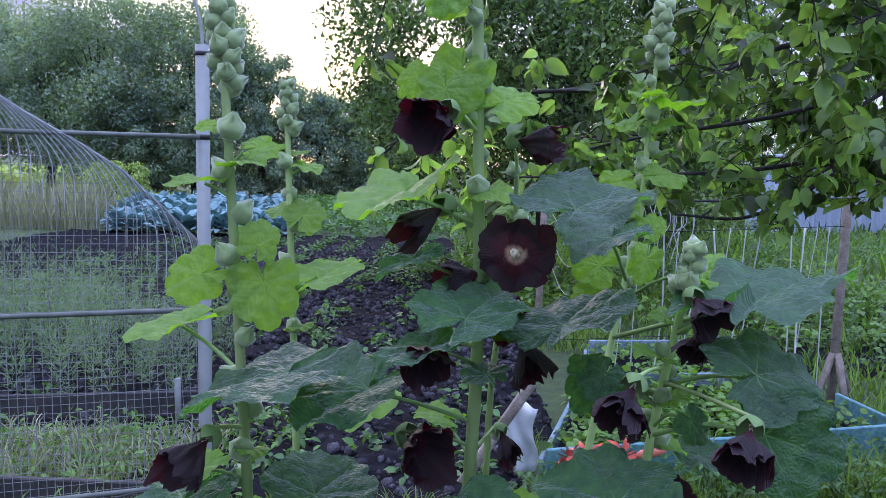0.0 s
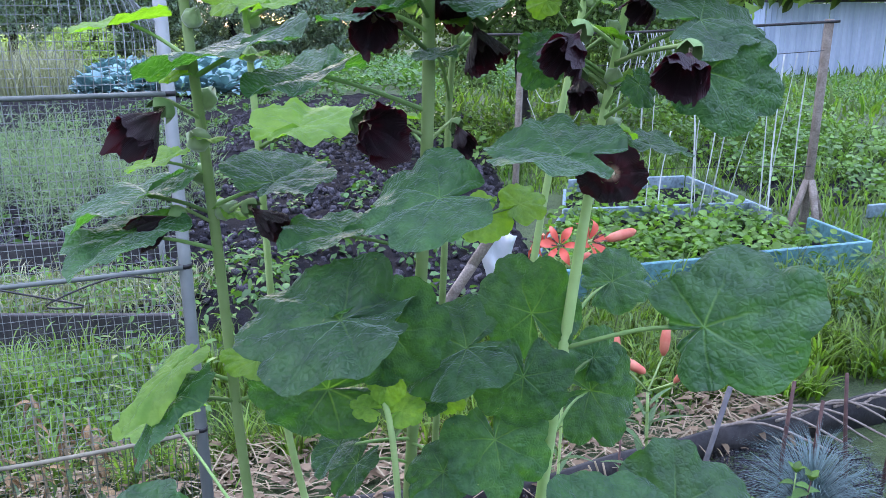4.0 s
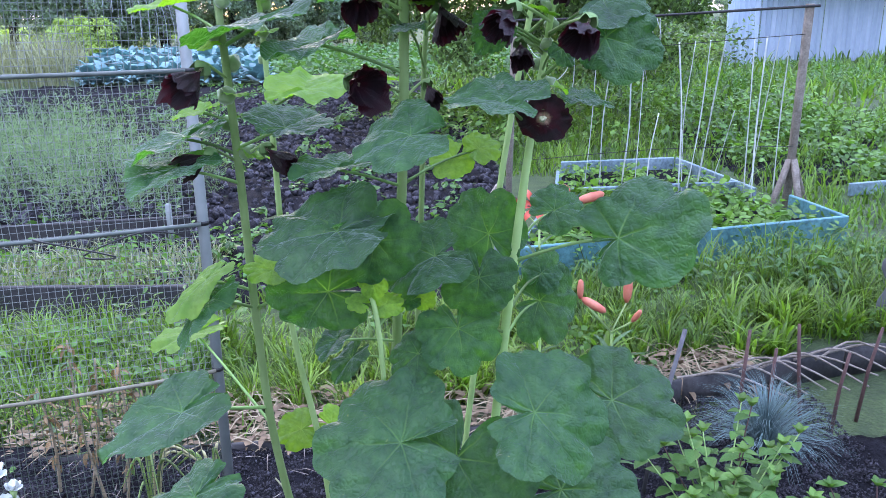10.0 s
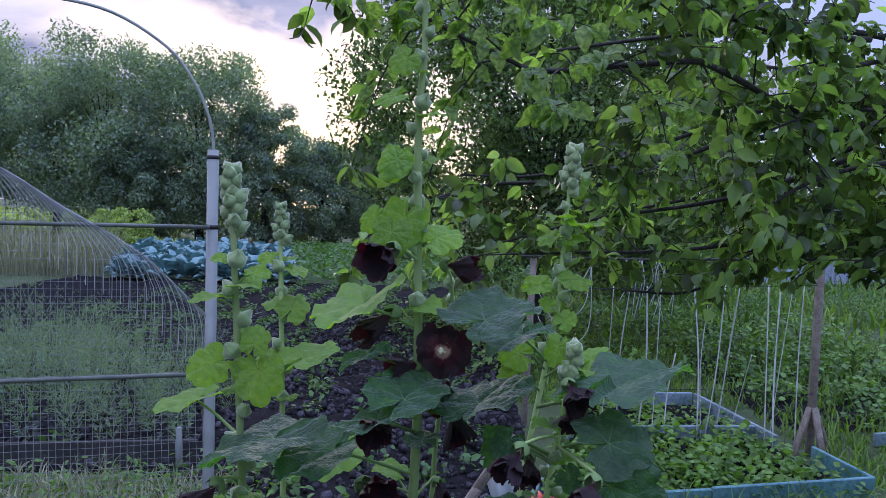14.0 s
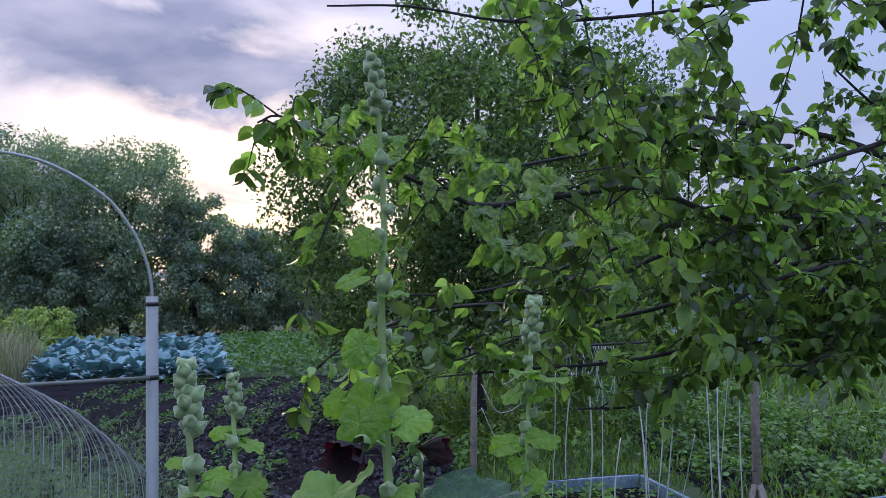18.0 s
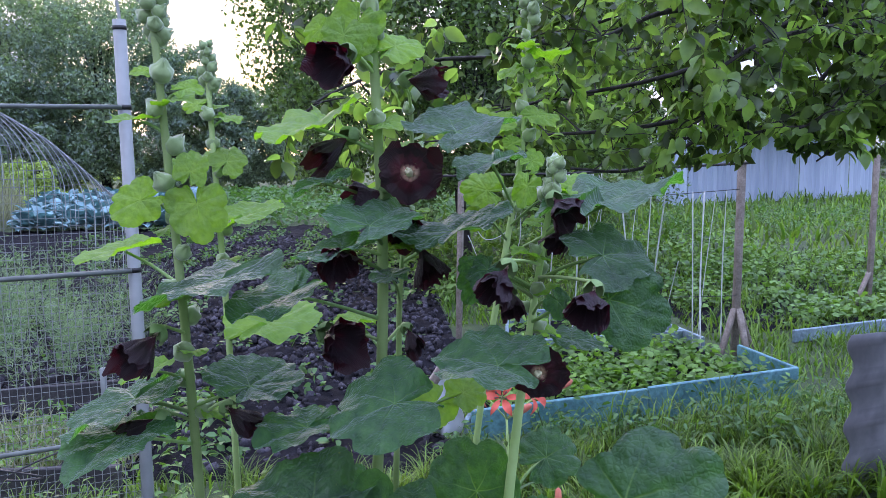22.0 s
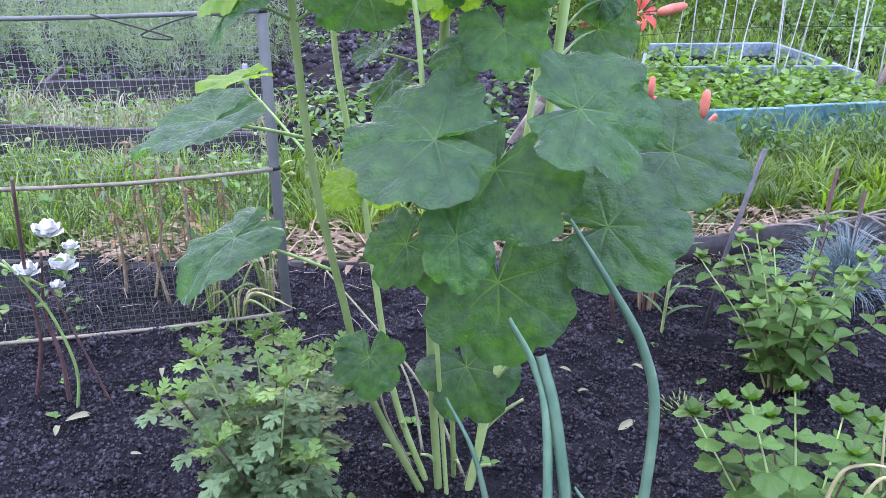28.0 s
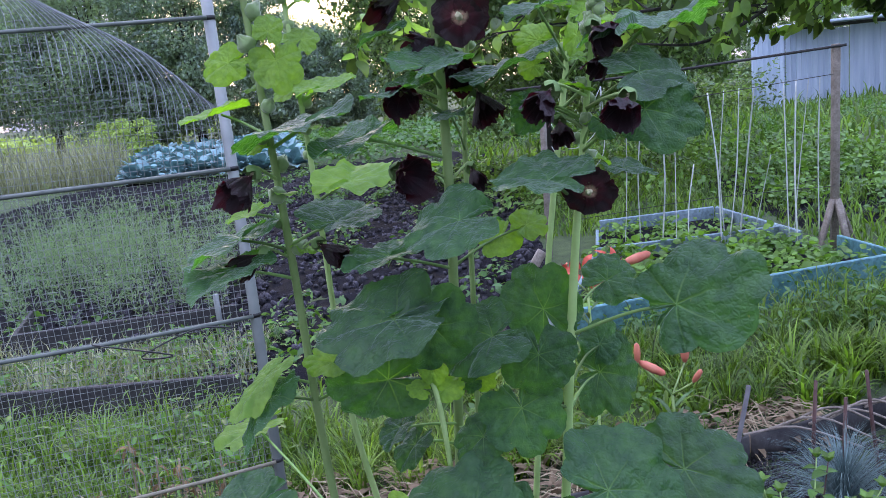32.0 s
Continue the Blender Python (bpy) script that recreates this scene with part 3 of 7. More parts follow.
litter("dead_leaves", "brown rotting leaves among the straw", -1.6, 1.5, -0.02, 0.45, 800, M_deadleaf, 0.03, 0.09, 0.03)


def grass(name, label, x0, x1, y0, y1, n, h0, h1, mat=None, width=0.006, lean=0.5, keep=None, cat="grass"):
    P = np.c_[rng.uniform(x0, x1, n), rng.uniform(y0, y1, n), np.full(n, -0.03)]
    if keep:
        P = P[[keep(p[0], p[1]) for p in P]]
    n = len(P)
    a = rng.uniform(0, 2 * np.pi, n)
    le = rng.uniform(0.05, lean, n)
    D = np.c_[np.cos(a) * le, np.sin(a) * le, np.ones(n)]
    N = np.c_[np.cos(a), np.sin(a), np.full(n, 0.3)]
    clump = np.array([0.35 + 1.3 * max(0.0, 0.5 + 0.6 * noise.noise((p[0] * 2.5, p[1] * 2.5, 1.7)) + 0.6 * noise.noise((p[0] * 8, p[1] * 8, 4.7))) for p in P])
    return stuff(name, leaf_cloud(P, D, -N, rng.uniform(h0, h1, n) * clump, width * rng.uniform(0.6, 1.5, n), BEND, FACEN), mat or M_grass, label, cat, smooth=False)


BEND = np.array([(0, 0.5, 0), (0, -0.5, 0), (0.4, 0.45, 0.03), (0.4, -0.45, 0.03), (0.75, 0.32, -0.04), (0.75, -0.32, -0.04), (1, 0, -0.25)])
FACEN = [(0, 1, 3, 2), (2, 3, 5, 4), (4, 5, 6)]
grass("grass", "bright green grass path beside the beds", -0.75, 3.6, 2.6, 5.0, 15000, 0.04, 0.13, width=0.006, lean=1.3, keep=lambda x, y: y > bed_edge(x) + 0.25 + 0.3 * max(0, noise.noise((x * 2, y * 2, 0))) and not (0.6 < x < 2.8 and y > 4.4) and not (-1.65 < x < 0.42 and y > 3.9 + 0.3 * noise.noise((x * 3, y, 0))))
grass("grass", "grass and weeds in front of the blue bed", 0.5, 3.4, 4.15, 4.85, 1300, 0.12, 0.28, width=0.008, lean=0.8, keep=lambda x, y: y < 4.2 + (x - 0.5) * 0.25)
grass("grass", "overgrown grass behind the net fence", -4.2, -0.65, 2.4, 5.2, 11000, 0.04, 0.17, width=0.009, lean=1.0, keep=lambda x, y: y > bed_edge(x) + 0.1 and not (x > -1.6 and y > 3.95) and not (3.50 < y < 3.8) and not (4.75 < y - 0.18 * (x + 2.3) < 5.2))
grass("grass", "pale dry grass in the old plank bed", -3.6, -1.3, 3.85, 4.8, 2600, 0.08, 0.26, M_tall, 0.008, 0.9)
grass("grass", "grass round the far beds and trellis", 0.7, 9.0, 5.2, 12.0, 22000, 0.06, 0.20, width=0.014, lean=0.9, keep=lambda x, y: not (0.6 < x < 2.9 and y < 7.4))
grass("grass", "far meadow grass beyond the beds", 0.0, 24.0, 12.0, 40.0, 26000, 0.10, 0.40, width=0.04, lean=0.9)
grass("grass", "pale dry grass at the field edge", -24.0, -8.0, 18.4, 25.0, 15000, 0.5, 1.0, M_tall, 0.025, 0.35, keep=lambda x, y: x < -8.6 - 0.33 * (y - 19))
grass("grass", "far meadow below the trees, sunlight put into its colour", -75.0, -18.0, 43.0, 110.0, 9000, 0.3, 0.7, M_meadow, 0.5, 0.9)

grass("grass", "light green meadow between the far trees, sunlight in its colour", -24.0, -11.5, 29.0, 35.5, 9000, 0.10, 0.30, M_meadow, 0.05, 0.9)

DROOP = np.array([(0, 0.5, 0), (0, -0.5, 0), (0.34, 0.46, 0.05), (0.34, -0.46, 0.05), (0.64, 0.36, 0.0), (0.64, -0.36, 0.0), (0.86, 0.2, -0.15), (0.86, -0.2, -0.15), (0.98, 0, -0.36)])
FACEP = [(0, 1, 3, 2), (2, 3, 5, 4), (4, 5, 7, 6), (6, 7, 8)]


def tufts(label, places, blades, h0, h1, width, mat, open_=0.6):
    """Grass in separate tussocks whose blades splay out and bow over."""
    S = np.repeat(np.asarray(places, float), blades, 0)
    n = len(S)
    size = np.repeat(rng.uniform(0.55, 1.2, len(places)), blades)
    a = rng.uniform(0, 2 * np.pi, n)
    le = open_ * rng.uniform(0.08, 1.0, n)
    D = np.c_[np.cos(a) * le, np.sin(a) * le, np.ones(n)]
    P = S + np.c_[np.cos(a), np.sin(a), np.zeros(n)] * rng.uniform(0, 0.05, (n, 1))
    return stuff("grass", leaf_cloud(P, D, np.c_[-np.cos(a), -np.sin(a), np.full(n, 0.2)] + rng.normal(0, 0.25, (n, 3)), rng.uniform(h0, h1, n) * size, width * rng.uniform(0.6, 1.5, n), DROOP, FACEP), mat, label, "grass", smooth=False)


def path_spot(x, y):
    return y > bed_edge(x) + 0.32 and y < 3.92 + 0.26 * max(0.0, x - 0.5) and not (x < 0.45 and y > 3.85) and noise.noise((x * 2.1, y * 2.1, 9.4)) > -0.22


M_lush = foliage("lush_grass", (0.085, 0.165, 0.026), (0.19, 0.30, 0.054), 0.45, 0.42, scale=2.0, span=0.5)
M_path = foliage("path_grass", (0.06, 0.12, 0.024), (0.185, 0.27, 0.062), 0.5, 0.40, scale=3.5, span=0.65)
tufts("long drooping grass in tussocks beside the flower bed", [p for p in np.c_[rng.uniform(-0.7, 3.7, 900), rng.uniform(2.7, 4.9, 900), np.full(900, -0.03)] if path_spot(p[0], p[1])], 34, 0.09, 0.23, 0.008, M_path)
tufts("broad bright grass blades along the edging", [p for p in np.c_[rng.uniform(0.1, 3.2, 130), rng.uniform(2.7, 3.9, 130), np.full(130, -0.03)] if bed_edge(p[0]) + 0.22 < p[1] < bed_edge(p[0]) + 0.75], 18, 0.12, 0.25, 0.015, M_lush, 0.95)
tufts("long grass leaning over the old planks", np.c_[rng.uniform(-3.4, -1.1, 46), rng.uniform(3.50, 3.68, 46), np.full(46, -0.03)], 18, 0.07, 0.22, 0.007, M_grass)
tufts("long grass below the net fence", np.c_[rng.uniform(-2.8, -0.75, 130), rng.uniform(2.5, 3.45, 130), np.full(130, -0.03)], 30, 0.08, 0.24, 0.008, M_grass)

# ---- raised beds ----
def board(a, b, z0, z1, th, mat, parent, label="", name="board"):
    a, b = Vector(a), Vector(b)
    d = b - a
    me = box(0, 0, 0, d.length, th, z1 - z0, 0.006)
    ob = part(name, me, mat, parent, label, False)
    ob.matrix_basis = Matrix.Translation((a + b) / 2 + Vector((0, 0, (z0 + z1) / 2))) @ Matrix.Rotation(math.atan2(d.y, d.x), 4, "Z")
    return ob


bed1 = thing("raised_bed", (0, 0, 0), "long raised bed of turquoise painted boards full of green plants", "raised bed")
board((0.55, 4.33, 0), (1.68, 4.62, 0), -0.05, 0.17, 0.03, M_blue, bed1, "turquoise painted board")
board((1.685, 4.615, 0), (2.82, 4.93, 0), -0.05, 0.18, 0.03, M_blue, bed1, "turquoise painted board")
board((2.83, 4.95, 0), (2.73, 5.62, 0), -0.05, 0.17, 0.03, M_blue, bed1)
board((0.52, 4.36, 0), (1.0, 6.0, 0), -0.05, 0.10, 0.03, M_slate, bed1, "pale blue board")
board((1.03, 6.06, 0), (2.54, 6.25, 0), -0.05, 0.145, 0.03, M_slate, bed1, "pale blue board")
bed2 = thing("raised_bed", (0, 0, 0), "raised bed of pale blue-grey boards behind the turquoise one", "raised bed")
board((1.25, 7.22, 0), (2.36, 7.38, 0), -0.05, 0.15, 0.03, M_slate, bed2)
board((2.38, 7.36, 0), (2.60, 5.96, 0), -0.05, 0.15, 0.03, M_slate, bed2)
board((1.22, 7.20, 0), (1.04, 6.10, 0), -0.05, 0.07, 0.03, M_slate, bed2)
tagged(link_mesh("bed_soil", mesh_of("bed_soil", [(0.58, 4.4, 0.05), (2.78, 4.97, 0.05), (2.54, 6.22, 0.05), (1.02, 6.03, 0.05)], [(0, 1, 2, 3)]), M_soil), "dark soil in a raised bed", "soil", kind="structure")
tagged(link_mesh("bed_soil", mesh_of("bed_soil", [(1.06, 6.09, 0.04), (2.54, 6.28, 0.04), (2.34, 7.34, 0.04), (1.26, 7.18, 0.04)], [(0, 1, 2, 3)]), M_soil), "dark soil in a raised bed", "soil", kind="structure")
loose = thing("loose_plank", (0, 0, 0), "grey weathered plank leaning on the corner of the turquoise bed", "plank")
part("plank", beam((0.235, 4.22, 0.24), (0.45, 4.25, 0.56), 0.03, 0.055), M_pole, loose)
part("foot", beam((0.06, 4.2, -0.03), (0.25, 4.22, 0.26), 0.03, 0.055), M_pole, loose)
sack = thing("plastic_sheet", (0.42, 4.36, 0), "crumpled white plastic sheet behind the leaning plank", "sheet")
V, F = [], []
for i in range(9):
    for j in range(9):
        u, v = i / 8, j / 8
        V.append((-0.10 + 0.17 * u + 0.02 * math.sin(v * 7), 0.05 * noise.noise((u * 3, v * 3, 2.0)) + 0.04 * math.sin(u * 9 + v * 4), 0.02 + 0.42 * v * (1 - 0.25 * abs(u - 0.4))))
        if i and j:
            k = i * 9 + j
            F.append((k - 10, k - 1, k, k - 9))
ob = part("sheet", (V, F), plain("white_plastic", (0.55, 0.60, 0.64), (0.72, 0.75, 0.77), 9, 0.4), sack)
ob.modifiers.new("thick", "SOLIDIFY").thickness = 0.003
far_plank = thing("loose_plank", (0, 0, 0), "pale blue-grey board lying in the grass by the trellis", "plank")
board((3.55, 6.35, 0), (4.9, 6.75, 0), -0.02, 0.09, 0.03, M_slate, far_plank, "", "plank")
for (a, b, c) in (((-2.9, 3.77, 0), (-1.22, 3.73, 0), 0.17), ((-3.2, 5.0, 0), (-1.68, 5.28, 0), 0.16)):
    old = thing("wooden_bed", (0, 0, 0), "old dark plank edge of an overgrown bed", "bed edge")
    board(a, b, -0.05, c, 0.035, M_dark, old, "", "plank")
    board((a[0], a[1] + 0.04, 0), (a[0] - 0.25, a[1] + 0.75, 0), -0.05, c - 0.02, 0.03, M_dark, old, "", "plank")
    if b[1] > 5:
        part("peg", box(b[0] - 0.1, b[1] - 0.1, 0.10, 0.035, 0.03, 0.34), M_pipe, old, "short pale peg")

# ---- trellis: two posts, a bar and hanging strings ----
trellis = thing("bean_trellis", (0, 0, 0), "two wooden posts with a dark top bar and hanging white strings", "trellis")
part("post", beam((2.90, 6.06, -0.2), (2.90, 6.02, 1.54), 0.055, 0.05, 0.006), M_pole, trellis, "weathered wooden post")
part("post", beam((0.70, 6.62, -0.2), (0.74, 6.6, 1.45), 0.05, 0.045, 0.006), M_pole, trellis, "weathered wooden post")
for dx, dy in ((-0.17, -0.10), (0.02, -0.2), (0.14, -0.05)):
    part("prop", beam((2.90 + dx, 6.05 + dy, -0.02), (2.90 + dx * 0.15, 6.04 + dy * 0.15, 0.36), 0.05, 0.03, 0.004), M_pole, trellis, "short grey wooden prop")
part("bar", tube([(0.45, 6.64, 1.44), (1.6, 6.35, 1.455), (2.96, 5.98, 1.525)], 0.010, 8), M_dark, trellis, "dark metal pipe")
part("wire", tube(spline([(0.74, 6.57, 1.18), (1.6, 6.33, 1.22), (2.88, 6.0, 1.32)], 6), 0.003, 5), M_black, trellis)
part("wire", tube(spline([(0.9, 6.52, 0.30), (1.9, 6.25, 0.42), (2.88, 6.0, 0.47)], 6), 0.003, 5), M_black, trellis)
tr = random.Random(5)
for i, fx in enumerate((0.30, 0.36, 0.42, 0.47, 0.53, 0.585, 0.64, 0.69, 0.74, 0.79, 0.835, 0.875, 0.915, 0.95)):
    top = Vector((0.74 + (2.90 - 0.74) * fx, 6.57 - 0.55 * fx, 1.19 + 0.13 * fx - (0.55 if i in (4, 9) else 0)))
    foot = Vector((top.x - 0.06 + tr.uniform(-0.05, 0.05), top.y + tr.uniform(-0.25, 0.2), 0.05))
    if i in (5, 6, 7):
        foot = Vector((1.88 + 0.03 * i, 6.1, 0.05))
    mid = top.lerp(foot, 0.5) + Vector((tr.uniform(-0.03, 0.03), tr.uniform(-0.03, 0.03), 0))
    w = 0.0034 + 0.0015 * (i % 3)
    V, F = [], []
    for k, p in enumerate(spline([top, mid, foot], 7)):
        a = 0.6 * math.sin(k * 0.7 + i)
        V += [p + Vector((math.cos(a), math.sin(a), 0)) * w, p - Vector((math.cos(a), math.sin(a), 0)) * w]
        if k:
            F.append((2 * k - 2, 2 * k, 2 * k + 1, 2 * k - 1))
    ob = part("string", (V, F), M_string, trellis, "flat white plastic twine")
    so = ob.modifiers.new("thick", "SOLIDIFY")
    so.thickness = 0.002
for i in range(16):
    x = tr.uniform(1.45, 1.85)
    y = 6.63 - 0.26 * (x - 0.45)
    part("string", tube(spline([(x, y, 1.45), (x + tr.uniform(-0.04, 0.04), y - 0.02, 1.3), (x + tr.uniform(-0.05, 0.05), y, tr.uniform(0.95, 1.25))], 5), 0.003, 4), M_string, trellis, "loose hanging white string")
for i in range(3):
    z = 1.35 - 0.2 * i
    part("string", tube(spline([(0.78, 6.5, z), (0.92, 6.42, z - 0.2 - 0.03 * i), (1.1 + 0.04 * i, 6.38, z - 0.1), (1.2, 6.40, 1.40)], 6), 0.003, 4), M_string, trellis, "slack loop of white string")
pole2 = thing("wooden_stake", (5.1, 7.73, 0), "grey wooden stake with a prop at its foot in the grass", "stake")
part("stake", beam((0, 0, -0.2), (0.02, 0, 1.55), 0.05, 0.05, 0.006), M_pole, pole2)
part("prop", beam((-0.18, -0.05, 0), (0, 0, 0.35), 0.05, 0.03, 0.004), M_pole, pole2)
sheet2 = thing("roofing_sheet", (2.24, 3.42, 0), "grey corrugated roofing sheet standing on edge in the grass", "sheet")
V, F = [], []
for i in range(25):
    z = -0.03 + 0.8 * i / 24
    x = 0.02 * math.sin(i * 1.05)
    V += [(x, 0, z), (x + 0.7, 0.25, z - 0.03)]
    if i:
        F.append((2 * i - 2, 2 * i - 1, 2 * i + 1, 2 * i))
ob = part("sheet", (V, F), plain("grey_sheet", (0.12, 0.125, 0.13), (0.2, 0.2, 0.21), 8, 0.6, 0.3), sheet2)
so = ob.modifiers.new("thick", "SOLIDIFY")
so.thickness = 0.006


# ---- plants of the beds and fields ----
def clumps(name, label, cat, spots, leaves, h0, h1, spread, size, mat, wide=0.65, shape=LEAF8, faces=FACE8, lean=0.9):
    """Low leafy plants: at each spot a bunch of stalked leaves that arch outward."""
    S = np.repeat(np.asarray(spots, float), leaves, 0)
    n = len(S)
    a = rng.uniform(0, 2 * np.pi, n)
    r = spread * np.sqrt(rng.uniform(0, 1, n))
    h = rng.uniform(h0, h1, n) * (1 - 0.35 * (r / spread) ** 2)
    P = S + np.c_[np.cos(a) * r, np.sin(a) * r, h]
    D = np.c_[np.cos(a), np.sin(a), rng.normal(0.0, 0.35, n)] + rng.normal(0, 0.35, (n, 3))
    N = np.c_[np.cos(a) * 0.3, np.sin(a) * 0.3, np.ones(n)] + rng.normal(0, lean * 0.4, (n, 3))
    L = size * rng.uniform(0.6, 1.25, n)
    return stuff(name, leaf_cloud(P, D, N, L, L * wide, shape, faces), mat, label, cat)


def spots(x0, x1, y0, y1, n, keep=None, z=0.0, seed=1):
    r = np.random.default_rng(seed)
    S = np.c_[r.uniform(x0, x1, n), r.uniform(y0, y1, n), np.full(n, z)]
    return S[[keep(p[0], p[1]) for p in S]] if keep else S


def inside(q):
    def f(x, y):
        s = [(q[(i + 1) % 4][0] - q[i][0]) * (y - q[i][1]) - (q[(i + 1) % 4][1] - q[i][1]) * (x - q[i][0]) for i in range(4)]
        return min(s) > 0.04
    return f


clumps("strawberry_plants", "bright green leafy plants crowding a raised bed", "plants", spots(0.6, 2.8, 4.4, 6.2, 250, inside(((0.58, 4.4), (2.78, 4.97), (2.54, 6.2), (1.02, 6.0))), 0.05), 18, 0.02, 0.15, 0.12, 0.060, M_bedleaf, 0.8)
clumps("young_plants", "small green plants in a pale raised bed", "plants", spots(1.0, 2.6, 6.1, 7.3, 60, inside(((1.06, 6.1), (2.54, 6.3), (2.34, 7.34), (1.26, 7.18))), 0.03), 15, 0.02, 0.12, 0.12, 0.055, M_bedleaf, 0.8)
tagged(link_mesh("field_soil", mesh_of("field_soil", *sheet(2.95, 8.6, 6.8, 11.2, 60, 50, 0.0, 0.04, 12, 3)), M_soil), "dark soil between the strawberry rows", "soil", kind="structure")
clumps("strawberry_rows", "dense dark green strawberry rows behind the trellis", "plants", np.concatenate([spots(2.9 + 0.15 * k, 8.5, 6.9 + 0.85 * k, 7.35 + 0.85 * k, 95, lambda x, y: noise.noise((x * 0.9, y * 1.3, 7.7)) > -0.12, 0, 30 + k) for k in range(5)]), 26, 0.03, 0.24, 0.17, 0.062, M_crop, 0.8)
clumps("weeds", "tall weeds behind the strawberry rows", "plants", spots(2.0, 12.0, 13.5, 20.0, 520, None, 0, 50), 14, 0.03, 0.32, 0.3, 0.10, M_veg2, 0.4, LEAF5, FACE5)
FIELD = np.concatenate([spots(-5.6 + 0.72 * k - 0.14, -5.6 + 0.72 * k + 0.14, 5.2, 18.4, 60, None, 0, 60 + k) for k in range(9)])
FIELD = np.concatenate([FIELD, spots(-1.6, 0.4, 4.2, 5.3, 26, None, 0, 77)])
clumps("potato_plants", "small pale green plants in rows on dark soil", "plants", FIELD, 11, 0.02, 0.13, 0.09, 0.07, M_veg2, 0.6)
clumps("potato_plants", "denser green crop at the far end of the field", "plants", spots(-13.0, 3.5, 18.2, 34.0, 1500, lambda x, y: x > -4.1 - 0.2 * (y - 20), 0, 80), 16, 0.06, 0.42, 0.36, 0.17, M_veg2, 0.65, LEAF5, FACE5)
clumps("bushes", "green undergrowth below the fruit trees", "plants", spots(-1.0, 6.0, 8.6, 13.5, 240, lambda x, y: x > 0.2 or y > 11, 0, 81), 22, 0.03, 0.38, 0.32, 0.10, M_crop, 0.6, LEAF5, FACE5)
clumps("bushes", "dark green bushes beside the shed", "plants", spots(3.0, 8.5, 20.5, 25.0, 150, None, 0, 83), 30, 0.1, 1.4, 0.5, 0.15, M_mid, 0.6, LEAF5, FACE5)
for k in range(96):
    y = 18.3 + 1.02 * (k // 8) + tr.uniform(-0.2, 0.2)
    x0, x1 = -8.1 - 0.33 * (y - 19), -4.5 - 0.23 * (y - 20)
    x = x0 + (x1 - x0) * (k % 8) / 7 + tr.uniform(-0.15, 0.15)
    n = 38
    a = rng.uniform(0, 2 * np.pi, n)
    e = rng.uniform(0.1, 1.2, n)
    D = np.c_[np.cos(a) * np.cos(e), np.sin(a) * np.cos(e), np.sin(e)]
    N = np.c_[-np.cos(a) * np.sin(e), -np.sin(a) * np.sin(e), np.cos(e)]
    P = np.tile((0.0, 0.0, 0.06), (n, 1)) + D * rng.uniform(0.04, 0.24, (n, 1))
    cab = thing("cabbage", (x, y, 0), "large blue-green cabbage in a row", "cabbage", "rows of cabbages")
    part("leaf_head", leaf_cloud(P, D, N, rng.uniform(0.20, 0.42, n), rng.uniform(0.20, 0.34, n), OVATE, FACEO), M_cab, cab)
# feathery dill behind the net
S = np.repeat(spots(-5.6, -1.25, 5.4, 9.2, 560, lambda x, y: y < 8.4 and x < -1.4 - 0.5 * (y - 5.3) + 0.3 * math.sin(y * 3) and noise.noise((x * 1.6, y * 1.6, 2.2)) > -0.12, 0, 90), 125, 0)
n = len(S)
h = rng.power(1.6, n) * rng.uniform(0.5, 1.0, n) * np.repeat(rng.uniform(0.55, 1.25, n // 125), 125)
a = rng.uniform(0, 6.283, n)
P = S + np.c_[np.cos(a) * 0.16 * h, np.sin(a) * 0.16 * h, h * 0.85]
D = np.c_[np.cos(a), np.sin(a), rng.uniform(0.3, 1.4, n)] + rng.normal(0, 0.4, (n, 3))
stuff("dill", leaf_cloud(P, D, rng.normal(0, 1, (n, 3)), rng.uniform(0.035, 0.105, n), 0.0055, BLADE, FACEB), M_dill, "feathery tall dill behind the net fence", "dill", smooth=False)
clumps("weeds", "leafy weeds in the overgrown beds behind the net", "plants", spots(-4.0, -0.8, 2.7, 5.2, 260, lambda x, y: not (3.45 < y < 3.8) and not (4.7 < y - 0.18 * (x + 2.3) < 5.15), 0, 95), 14, 0.02, 0.25, 0.12, 0.06, M_veg, 0.35)
# shadow before the boards is put into the choice of a darker green
clumps("weeds", "leafy weeds by the turquoise bed, darker green for its shadow", "plants", spots(0.4, 3.4, 3.95, 4.9, 170, lambda x, y: y < 4.2 + (x - 0.5) * 0.26, 0, 97), 13, 0.02, 0.20, 0.11, 0.06, M_veg2, 0.4)
clumps("weeds", "clover and low weeds in the grass path", "plants", spots(-0.6, 3.4, 2.9, 4.2, 240, lambda x, y: y > bed_edge(x) + 0.3 and not (x < 0.42 and y > 3.8), 0, 98), 10, 0.01, 0.08, 0.09, 0.035, M_veg, 0.7)

# ---- trees ----
DIAMOND = np.array([(0, 0, 0), (0.45, 0.5, 0.06), (1, 0, -0.1), (0.5, -0.5, 0.06)])
FACED = [(0, 1, 2), (0, 2, 3)]


